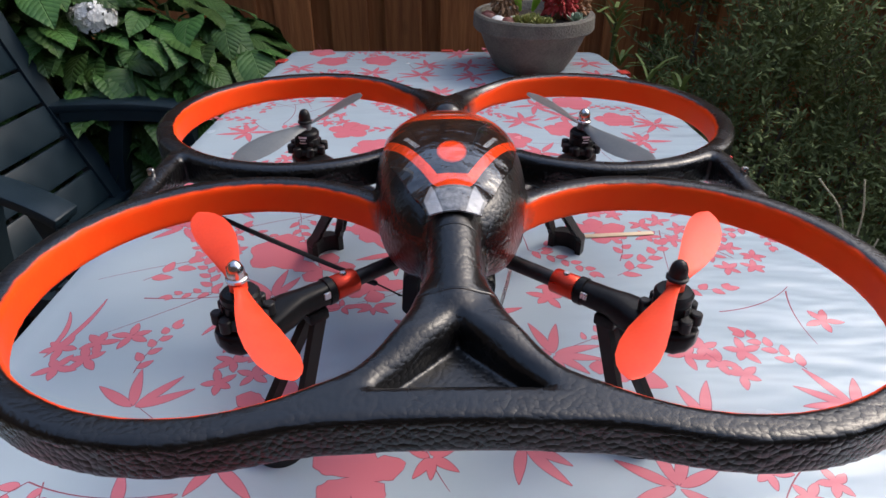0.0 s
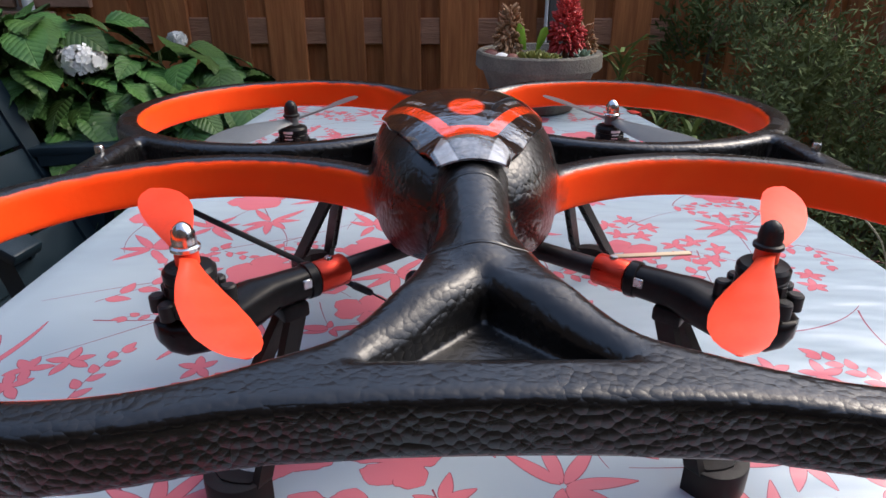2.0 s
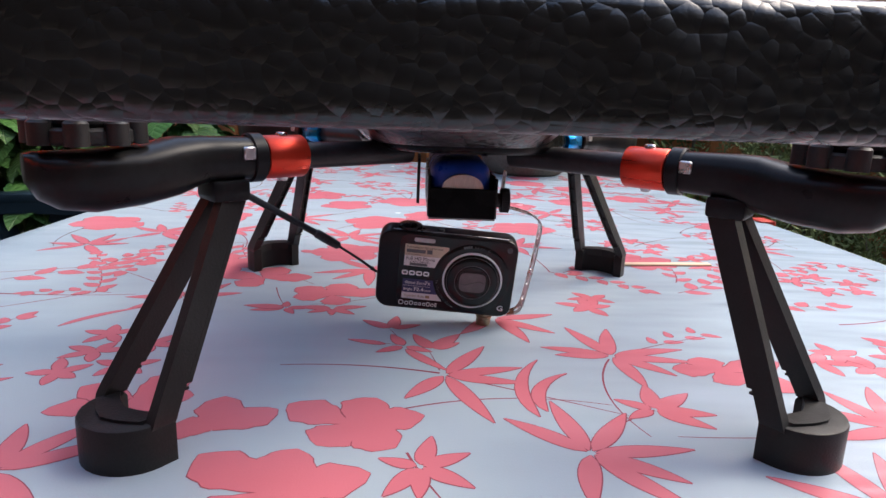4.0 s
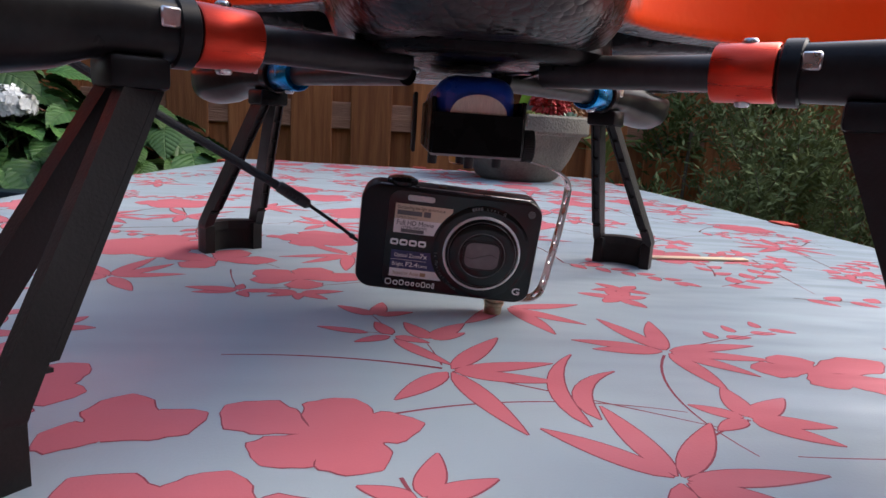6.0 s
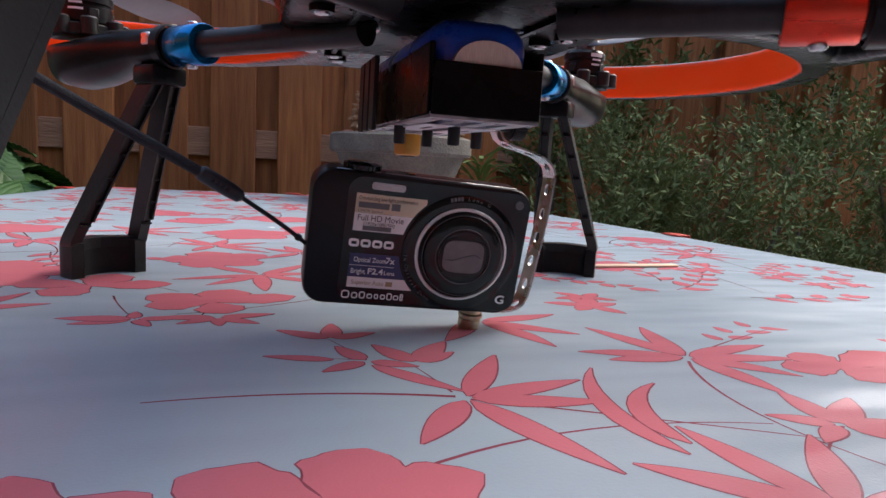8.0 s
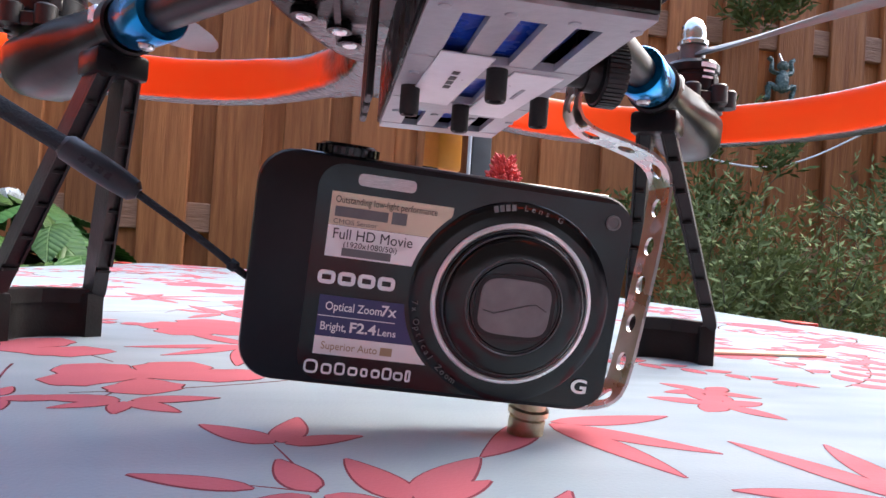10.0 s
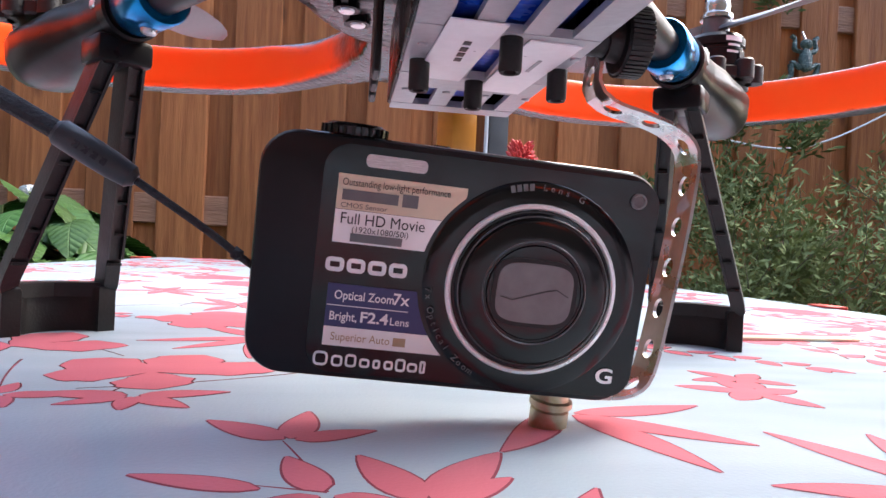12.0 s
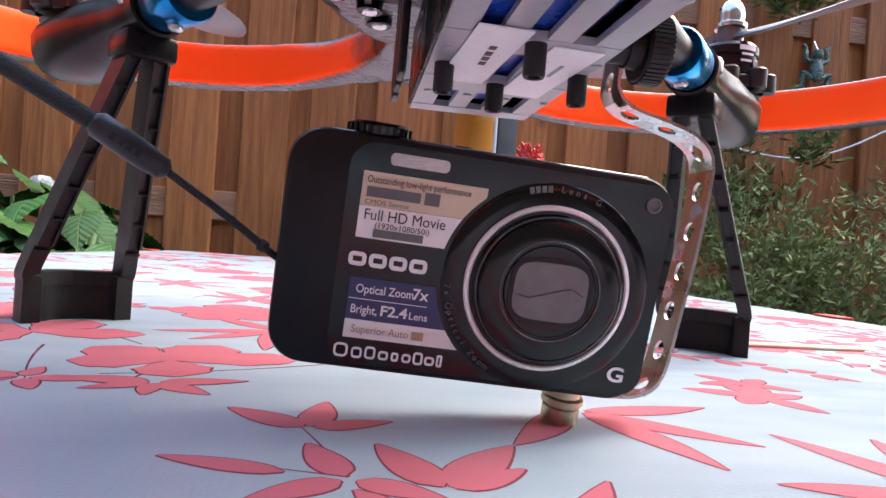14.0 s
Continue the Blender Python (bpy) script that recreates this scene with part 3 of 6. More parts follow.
def blossom(x, y, size, turn, petals=5):
    """Broad ruffled petals close together round the heart, and one thin stalk."""
    for k in range(petals):
        a = turn + 2 * math.pi * k / petals + print_rnd.uniform(-0.12, 0.12)
        petal_shape(x, y, a, size * print_rnd.uniform(0.95, 1.2), size * 0.88)


def small_flower(x, y, size, turn, petals=5):
    for k in range(petals):
        leaf_shape(x, y, turn + 2 * math.pi * k / petals + print_rnd.uniform(-0.25, 0.25), size * print_rnd.uniform(0.85, 1.25), size * 0.44, 0.1, 1.2)


def sprig(x, y, angle, length, count=5, size=0.018, bend=0.5):
    """A curved stem with paired small leaves and a leaf at the tip."""
    tendril(x, y, angle, length, bend, 0.0012)
    for k in range(count):
        s = (k + 0.6) / count
        a = angle + bend * s
        px, py = x + length * s * math.cos(angle + bend * s / 2), y + length * s * math.sin(angle + bend * s / 2)
        leaf_shape(px, py, a + (0.75 if k % 2 else -0.75), size * (1.1 - 0.4 * s), size * 0.5)
    leaf_shape(px, py, a, size, size * 0.5)


placed = []


def put(kind, x, y, *rest):
    kind(x, y, *rest)
    placed.append((x, y))


def petals(x, y, *made):
    """A blossom with its petals named: (degrees, length, width) each."""
    for deg, length, width in made:
        petal_shape(x, y, radians(deg), length, width)


def spray(x, y, *leaves):
    """Short plump leaves from one node: (degrees, length) each."""
    for deg, length in leaves:
        leaf_shape(x + 0.0015 * math.cos(radians(deg)), y + 0.0015 * math.sin(radians(deg)), radians(deg), length, 0.26 * length + 0.0022, print_rnd.uniform(-0.15, 0.15), 0.9)


# the star under the camera, its three-leaved sprigs and long tendril
put(star, 0.003, 0.414, (-125, 0.036), (-68, 0.058), (-16, 0.044), (16, 0.046), (60, 0.050))
leaf_shape(-0.021, 0.451, radians(-54), 0.040, 0.0070, 0.12)
put(spray, -0.022, 0.456, (212, 0.019), (117, 0.021), (-26, 0.018))
leaf_shape(-0.034, 0.4585, radians(164), 0.026, 0.0060)
tendril(-0.022, 0.457, radians(166), 0.014, 0.0, 0.0009)
tendril(-0.022, 0.457, radians(108), 0.032, 0.1, 0.0009)
put(spray, -0.032, 0.487, (142, 0.025), (82, 0.024), (27, 0.020))
tendril(0.000, 0.420, radians(100), 0.032, 0.1, 0.0009)
put(spray, -0.004, 0.452, (118, 0.027), (60, 0.032), (33, 0.020))
put(tendril, 0.000, 0.416, 2.88, 0.094, 0.42, 0.0020)
for x, y, deg, length, bend in ((0.050, 0.366, 112, 0.074, -1.05), (0.055, 0.372, 112, 0.052, -1.55)):
    leaf_shape(x, y, radians(deg), length, 0.0072, bend)
    placed.append((x, y))
# three narrow leaves under the tripod screw
leaf_shape(0.036, 0.514, radians(-112), 0.040, 0.0100, -0.35)
put(star, 0.041, 0.514, (-38, 0.046), (-62, 0.048), (8, 0.044))
for x, y, deg, length, bend in ((-0.026, 0.368, 26, 0.120, -0.75), (0.004, 0.413, -24, 0.108, -0.05), (0.106, 0.443, -118, 0.098, 0.95), (0.112, 0.376, -150, 0.040, 0.3)):
    tendril(x, y, radians(deg), length, bend, 0.0014)
put(star, 0.109, 0.448, (158, 0.043), (178, 0.034), (110, 0.052), (84, 0.048), (22, 0.050), (-8, 0.048), (-36, 0.040), (-76, 0.044))
tendril(0.112, 0.450, radians(30), 0.085, -0.1, 0.0012)
for k, (x, y, deg) in enumerate(((0.145, 0.470, 100), (0.150, 0.474, 10), (0.160, 0.482, 95), (0.168, 0.484, 0), (0.178, 0.492, 80), (0.182, 0.492, -20))):
    put(spray, x, y, (deg, 0.012 + 0.002 * (k % 2)))
put(star, 0.068, 0.333, (138, 0.046), (101, 0.050), (53, 0.046), (6, 0.048), (-28, 0.042), (-58, 0.052), (-108, 0.040))
put(spray, -0.010, 0.319, (76, 0.025), (26, 0.024), (-32, 0.026), (-88, 0.022), (-122, 0.025), (165, 0.018))
put(spray, 0.112, 0.377, (80, 0.029), (150, 0.020), (36, 0.031), (-8, 0.030), (-42, 0.030), (-150, 0.018))
tendril(-0.016, 0.330, radians(-70), 0.050, 0.2, 0.0014)
# broad blossoms beside the front foot
put(petals, -0.045, 0.355, (150, 0.038, 0.024), (68, 0.030, 0.026), (15, 0.038, 0.022), (-42, 0.032, 0.024), (-120, 0.024, 0.024))
put(petals, -0.108, 0.346, (97, 0.035, 0.022), (40, 0.034, 0.020), (170, 0.020, 0.020))
put(petals, -0.072, 0.298, (142, 0.044, 0.026), (78, 0.034, 0.026), (20, 0.044, 0.024), (-50, 0.036, 0.028), (-130, 0.036, 0.028))
put(petals, -0.158, 0.376, (160, 0.034, 0.020), (205, 0.040, 0.018), (60, 0.036, 0.024), (-60, 0.030, 0.022), (10, 0.030, 0.020))
for k, (x, y) in enumerate(((-0.210, 0.464), (-0.206, 0.436), (-0.212, 0.405), (-0.181, 0.416), (-0.178, 0.448))):
    put(small_flower, x, y, 0.017, 0.5 + 0.8 * k)
put(petals, 0.167, 0.428, (95, 0.022, 0.022), (175, 0.026, 0.018), (-30, 0.050, 0.022), (20, 0.050, 0.020), (-75, 0.020, 0.020))
for k, (x, y) in enumerate(((0.262, 0.460), (0.270, 0.438), (0.241, 0.449), (0.287, 0.420), (0.300, 0.455))):
    put(small_flower, x, y, 0.019, 0.3 + 0.9 * k)
put(star, 0.185, 0.290, (100, 0.052), (64, 0.050), (22, 0.045), (150, 0.050), (196, 0.040), (-40, 0.050))
# behind the camera: two blossoms with their sprigs, and the small flowers by the stick
put(petals, -0.083, 0.558, (20, 0.044, 0.022), (75, 0.034, 0.026), (150, 0.036, 0.024), (195, 0.030, 0.022), (-70, 0.026, 0.022))
put(petals, -0.146, 0.600, (10, 0.040, 0.024), (80, 0.038, 0.026), (165, 0.042, 0.024), (-120, 0.030, 0.024))
put(spray, -0.078, 0.526, (175, 0.026), (215, 0.018), (-85, 0.014), (-35, 0.020), (15, 0.024))
put(spray, -0.112, 0.525, (172, 0.030), (200, 0.024), (-60, 0.014), (100, 0.013), (5, 0.020))
tendril(-0.083, 0.545, radians(-100), 0.022, 0.1, 0.0010)
tendril(-0.130, 0.575, radians(-75), 0.055, 0.2, 0.0010)
put(small_flower, 0.117, 0.546, 0.021, 0.2)
put(small_flower, 0.126, 0.568, 0.018, 0.8)
put(petals, 0.200, 0.694, (20, 0.044, 0.026), (90, 0.036, 0.026), (160, 0.042, 0.026), (-80, 0.032, 0.024), (-30, 0.034, 0.024))
put(sprig, 0.205, 0.590, 0.55, 0.105, 8, 0.021, 0.5)
put(sprig, 0.242, 0.565, -0.15, 0.085, 6, 0.019, 0.3)
put(sprig, 0.215, 0.622, 1.15, 0.060, 5, 0.018, 0.4)
put(tendril, 0.300, 0.520, 0.15, 0.110, 0.7, 0.0018)
put(tendril, 0.390, 0.560, -1.9, 0.095, 0.5, 0.0018)
# under the front rings
put(star, -0.279, 0.373, (150, 0.048), (108, 0.050), (52, 0.050), (22, 0.052))
put(sprig, -0.297, 0.418, 1.55, 0.075, 7, 0.016, -0.35)
for k, (x, y) in enumerate(((-0.351, 0.462), (-0.352, 0.438), (-0.385, 0.455), (-0.322, 0.474), (-0.375, 0.425))):
    put(small_flower, x, y, 0.019, 0.6 * k)
leaf_shape(-0.395, 0.440, 1.15, 0.100, 0.0055, 0.45)
leaf_shape(-0.395, 0.450, 1.35, 0.065, 0.0050, 0.75)
put(tendril, -0.335, 0.540, -0.05, 0.105, 0.25, 0.0022)
leaf_shape(-0.250, 0.475, 1.15, 0.055, 0.0050, -0.6)
put(sprig, -0.350, 0.575, 0.75, 0.110, 7, 0.024, -0.2)
put(star, 0.372, 0.378, (112, 0.055), (150, 0.050), (175, 0.045), (60, 0.040), (-70, 0.045))
put(sprig, 0.352, 0.428, 2.05, 0.070, 8, 0.018, 0.35)
put(small_flower, 0.405, 0.505, 0.019, 0.9)
# the far half of the cloth
for x, y, turn in ((-0.170, 1.057, 0.4), (-0.122, 0.975, 1.0), (0.216, 1.062, 0.2), (-0.09, 0.700, 0.6)):
    put(blossom, x, y, 0.036, turn)
for x, y, turn in ((0.144, 1.104, 20), (0.345, 1.010, 65), (0.162, 0.958, 130), (-0.163, 1.406, 10), (-0.349, 1.041, 80), (-0.009, 1.267, 40), (0.055, 1.478, 150), (-0.345, 0.700, 15)):
    put(star, x, y, *((turn + a, 0.036 + 0.006 * (k % 4)) for k, a in enumerate((0, 34, 68, 112, 165, 205, 290))))
for x, y, turn in ((-0.252, 1.405, 0.3), (-0.207, 1.110, 1.2), (-0.239, 0.942, 0.7), (-0.075, 1.56, 0.1)):
    for q in range(4):
        put(small_flower, x + 0.022 * math.cos(turn + 1.5 * q), y + 0.022 * math.sin(turn + 1.5 * q), 0.016, q)
# the repeat goes on over the rest of the cloth
for k in range(1500):
    x, y = print_rnd.uniform(-0.40, 0.46), print_rnd.uniform(0.03, 1.60)
    if abs(x - table_mid(y)) > table_half(y) - 0.05 or any((x - a) ** 2 + (y - b) ** 2 < 0.066 ** 2 for a, b in placed) or (abs(x) < 0.12 and 0.36 < y < 0.55):
        continue
    what = print_rnd.random()
    t = print_rnd.uniform(0, 6.28)
    if what < 0.34:
        put(star, x, y, *((math.degrees(t) + a, print_rnd.uniform(0.032, 0.054)) for a in (0, 34, 70, 118, 165, 205, 290)))
    elif what < 0.52:
        put(blossom, x, y, print_rnd.uniform(0.030, 0.042), t)
    elif what < 0.80:
        put(sprig, x, y, t, 0.09, 9, 0.017, print_rnd.uniform(-0.6, 0.6))
        sprig(x + 0.012, y, t + 1.1, 0.06, 6, 0.014, print_rnd.uniform(-0.6, 0.6))
    else:
        for q in range(5):
            put(small_flower, x + 0.026 * math.cos(t + 1.3 * q), y + 0.026 * math.sin(t + 1.3 * q), 0.016, q)
    tendril(x, y, t + 2, 0.12, print_rnd.uniform(-1, 1), 0.0014)
for b, mt, lab in ((dark_bm, line_mat, "dark pink printed outlines and stems"), (pink_bm, pink_mat, "pink printed leaves and blossoms")):
    tagged(part("print", b, mt, tablecloth, lab, smooth=False), kind="stuff")

# ---- quadcopter ----
def surface_nets(f, lo, step):
    """Quads on the zero level of a sampled distance field."""
    s = f < 0
    nx, ny, nz = f.shape
    total, count = np.zeros((nx - 1, ny - 1, nz - 1, 3)), np.zeros((nx - 1, ny - 1, nz - 1))
    base = np.stack(np.meshgrid(*(np.arange(q - 1) for q in f.shape), indexing="ij"), -1).astype(float)
    corner = lambda a, o: a[o[0] : nx - 1 + o[0], o[1] : ny - 1 + o[1], o[2] : nz - 1 + o[2]]
    for axis in range(3):
        for u in (0, 1):
            for v in (0, 1):
                o = [u, v]
                o.insert(axis, 0)
                o2 = list(o)
                o2[axis] = 1
                a, b = corner(f, o), corner(f, o2)
                cross = corner(s, o) != corner(s, o2)
                t = np.where(cross, a / np.where(cross, a - b, 1), 0)
                place = base + np.array(o)
                place[..., axis] += t
                total += place * cross[..., None]
                count += cross
    used = count > 0
    index = -np.ones(used.shape, int)
    index[used] = np.arange(used.sum())
    verts = total[used] / count[used][:, None] * step + np.array(lo)
    quads = []
    for axis in range(3):
        a, b = [slice(1, -1)] * 3, [slice(1, -1)] * 3
        a[axis], b[axis] = slice(0, -1), slice(1, None)
        u, v = [q for q in range(3) if q != axis]
        flip = s[tuple(a)], s[tuple(b)]
        where = np.argwhere(flip[0] != flip[1])
        inside = flip[0][tuple(where.T)]
        w = where.copy()
        for q in (u, v):
            w[:, q] += 1
        eu, ev = np.eye(3, dtype=int)[u], np.eye(3, dtype=int)[v]
        c = [index[tuple((w - d).T)] for d in (0 * eu, eu, eu + ev, ev)]
        q = np.stack(c, 1)
        turn = inside if axis != 1 else ~inside
        q[~turn] = q[~turn][:, ::-1]
        quads.append(q)
    return verts, np.concatenate(quads)


def smin(a, b, k):
    h = np.clip(0.5 + 0.5 * (b - a) / k, 0, 1)
    return b + (a - b) * h - k * h * (1 - h)


POD_A, POD_B, POD_DOWN, POD_E = 0.0665, 0.142, 0.052, 2.25
POD_Y, POD_UP = (-0.14, -0.05, 0.0, 0.05, 0.10, 0.14), (0.0515, 0.0510, 0.0485, 0.0435, 0.0370, 0.0320)


def sag(y):
    """The pod and neck sit a little lower than the ring frame, and nose up."""
    return 0.0005 - 0.0055 * np.clip(1 - (y / 0.29) ** 2, 0, 1) - 0.0218 * y


def pod_half(y):
    return POD_A * (1 - 0.20 * np.clip(y / 0.14, 0, 1) ** 1.5)


def pod_top(x, y):
    q = 1 - abs(x / pod_half(y)) ** POD_E - abs(y / POD_B) ** POD_E
    return float(np.interp(y, POD_Y, POD_UP)) * max(q, 0) ** (1 / POD_E)


def hull_mesh(step=0.0026):
    lo = np.array([-0.335, -0.350, -0.062])
    ax = [np.arange(lo[k], hi, step) for k, hi in enumerate((0.336, 0.352, 0.066))]
    X, Y, Z = np.meshgrid(*ax, indexing="ij")
    px, py = np.abs(X) - RING_X, np.abs(Y) - RING_Y
    r = np.sqrt(px ** 2 + py ** 2)
    d2 = np.abs(r - RING_R - WALL / 2) - WALL / 2
    bar = np.maximum(np.abs(Y + 0.2945 + 0.013 * (X / 0.15) ** 2) - 0.013, np.abs(X) - 0.15)
    d2 = smin(d2, bar, 0.007)
    notch = r - RING_R - np.interp(np.abs(Y), (0.18, 0.231, 0.250, 0.270, 0.292), (0.065, 0.0350, 0.0285, 0.0240, 0.0210))
    neck = np.maximum(np.maximum(np.abs(X) - 0.060, notch), np.maximum(np.abs(Y) - np.where(Y < 0, 0.286, 0.262), 0.1 - np.abs(Y)))
    d2 = smin(d2, neck, 0.003)
    side = np.maximum(np.abs(np.abs(X) - 0.268) - 0.009, np.abs(Y) - 0.05)
    d2 = smin(d2, side, 0.008)
    d2 = np.maximum(d2, RING_R - r)
    half = np.interp(Y, (-0.29, -0.22), (0.0136, 0.0148))
    ZP = Z - sag(Y)
    # the fork rises from the nose bar to the neck
    crest = np.interp(Y, (-0.275, -0.258, -0.24, -0.205, -0.17), (0.0, 0.0030, 0.0080, 0.0090, 0.0)) * np.clip((0.115 - np.abs(X)) / 0.085, 0, 1)
    # tight lower edges, softer upper ones
    rad = np.where(Z > -half, 0.0062, 0.0032)
    # the forked arms and the neck are rounder than the rings
    rad = rad + np.where(Z > -half, 0.0065, 0.004) * np.clip((np.abs(Y) - 0.185) / 0.03, 0, 1) * np.clip((0.085 - np.abs(X)) / 0.025, 0, 1) * np.clip((Y + 0.284) / 0.016, 0, 1)
    # the nose bar has a flat top with a narrow rounded edge
    rad = rad - np.where(Z > -half, 0.0018, 0.0) * np.clip((-0.276 - Y) / 0.012, 0, 1)
    qa, qb = d2 + rad, np.abs(Z + half - crest / 2) - half - crest / 2 + rad
    d = np.sqrt(np.maximum(qa, 0) ** 2 + np.maximum(qb, 0) ** 2) + np.minimum(np.maximum(qa, qb), 0) - rad
    web2 = np.maximum(np.maximum(RING_R + 0.004 - r, np.abs(X) - 0.11), np.maximum(-0.30 - Y, Y + 0.20))
    web = np.maximum(web2, np.abs(Z + 0.0202) - 0.0048)
    d = smin(d, web, 0.0025)

    def capsule(a, b, ra):
        a, b = np.array(a), np.array(b)
        ab = b - a
        t = np.clip(((X - a[0]) * ab[0] + (Y - a[1]) * ab[1] + (ZP - a[2]) * ab[2]) / (ab @ ab), 0, 1)
        return np.sqrt((X - a[0] - t * ab[0]) ** 2 + (Y - a[1] - t * ab[1]) ** 2 + (ZP - a[2] - t * ab[2]) ** 2) - ra

    neck_tube = np.minimum(capsule((0, -0.208, -0.0087), (0, -0.120, 0.0180), 0.0193), capsule((0, 0.13, 0.008), (0, 0.23, -0.021), 0.0205))
    d = smin(d, np.maximum(neck_tube, -0.0285 - Z), 0.006)
    c = np.where(ZP > 0, np.interp(Y, POD_Y, POD_UP), POD_DOWN)
    power = np.interp(ZP, (-0.034, 0.012), (3.0, POD_E))
    g = (np.abs(X / pod_half(Y)) ** power + np.abs(Y / POD_B) ** power + np.abs(ZP / c) ** power) ** (1 / power)
    pod = (g - 1) * 0.055
    pod = np.maximum(pod, -0.0420 - ZP)
    d = smin(d, pod, 0.0028)
    v, q = surface_nets(d, lo, step)
    me = bpy.data.meshes.new("foam_hull")
    me.from_pydata(v.tolist(), [], q.tolist())
    me.validate()
    me.shade_smooth()
    me.materials.append(foam)
    return me


quad = tagged(new("quadcopter"), "black and orange foam quadcopter with four ducted rotors on the tablecloth", "drone")
quad.matrix_world = pose(0.0045, 0.5, TABLE, 0, 0, 1.0)
hull = new("foam_hull", hull_mesh())
hull.parent = quad
HULL = pose(0, 0, 0.1750, -0.35, 0, 0)
hull.matrix_local = HULL
hull["label"] = "black moulded bead foam hull, orange inside the rotor rings"

# printed shell over the pod
bm = bmesh.new()
NU, NV = 36, 48
grid = []
for i in range(NV + 1):
    y = -0.142 + 0.272 * i / NV
    lim = float(np.interp(y, (-0.142, -0.13, -0.10, -0.06, -0.01, 0.05, 0.09, 0.12, 0.13), (0.019, 0.022, 0.034, 0.049, 0.0575, 0.057, 0.045, 0.024, 0.012)))
    row = []
    for j in range(NU + 1):
        u = -1 + 2 * j / NU
        x = lim * math.sin(u * math.pi / 2)
        z = pod_top(x, y)
        if y < -0.1:
            z = max(z, 0.0395 - 0.30 * max(0, -0.118 - y) - 13 * x * x)
        row.append(bm.verts.new((x * 1.03, y, z + 0.0022 + float(sag(y)))))
    grid.append(row)
for a, b in zip(grid, grid[1:]):
    for j in range(NU):
        bm.faces.new((a[j], b[j], b[j + 1], a[j + 1]))
bmesh.ops.recalc_face_normals(bm, faces=bm.faces)
low = [f for f in bm.faces if f.normal.z < 0]
if len(low) > len(bm.faces) / 2:
    bmesh.ops.reverse_faces(bm, faces=bm.faces)
ext = bmesh.ops.extrude_face_region(bm, geom=bm.faces[:])
bmesh.ops.translate(bm, verts=[v for v in ext["geom"] if isinstance(v, bmesh.types.BMVert)], vec=(0, 0, -0.0012))
bmesh.ops.recalc_face_normals(bm, faces=bm.faces)
canopy = part("canopy", bm, canopy_mat, quad, "glossy black shell with orange bands and silver chevrons")
canopy.matrix_local = HULL

# arms, clamps, pods, motors, propellers, legs
ARM_Z = 0.1245
FRONT_DIR, REAR_DIR = Vector((0.77, 0.64, 0)).normalized(), Vector((0.65, -0.76, 0)).normalized()


def blade_section(s, chord, twist):
    """Chord and twist along a paddle-shaped blade."""
    c = chord * float(np.interp(s, (0, 0.12, 0.3, 0.5, 0.66, 0.8, 0.9, 0.96, 1), (0.34, 0.42, 0.70, 0.94, 1.0, 0.93, 0.72, 0.46, 0.10)))
    return c, radians(twist * (1 - 0.7 * s))


def propeller_bm(length=0.1185, chord=0.0295, hand=1):
    bm = bm_lathe([(0.0, -0.004), (0.0065, -0.004), (0.0065, 0.004), (0.0, 0.004)], 20)
    for side in (0, 1):
        secs = []
        for s in (0, 0.08, 0.16, 0.24, 0.32, 0.41, 0.5, 0.58, 0.66, 0.74, 0.8, 0.86, 0.9, 0.93, 0.96, 0.985, 1):
            x = 0.004 + (length - 0.004) * s
            c, a = blade_section(s, chord, 26)
            th = 0.0032 * (1 - 0.75 * s)
            sec = []
            for q in range(10):
                ang = 2 * math.pi * q / 10
                w, h = c / 2 * math.cos(ang), th / 2 * math.sin(ang)
                w -= 0.0035 * math.sin(s * math.pi)
                yy, zz = w * math.cos(a * hand) - h * math.sin(a * hand), w * math.sin(a * hand) + h * math.cos(a * hand)
                sec.append(Vector((x, yy, zz + 0.003 * s * s)))
            if side:
                sec = [Vector((-v.x, -v.y, v.z)) for v in sec]
            secs.append(sec)
        bm_loft(secs, bm)
    return bm


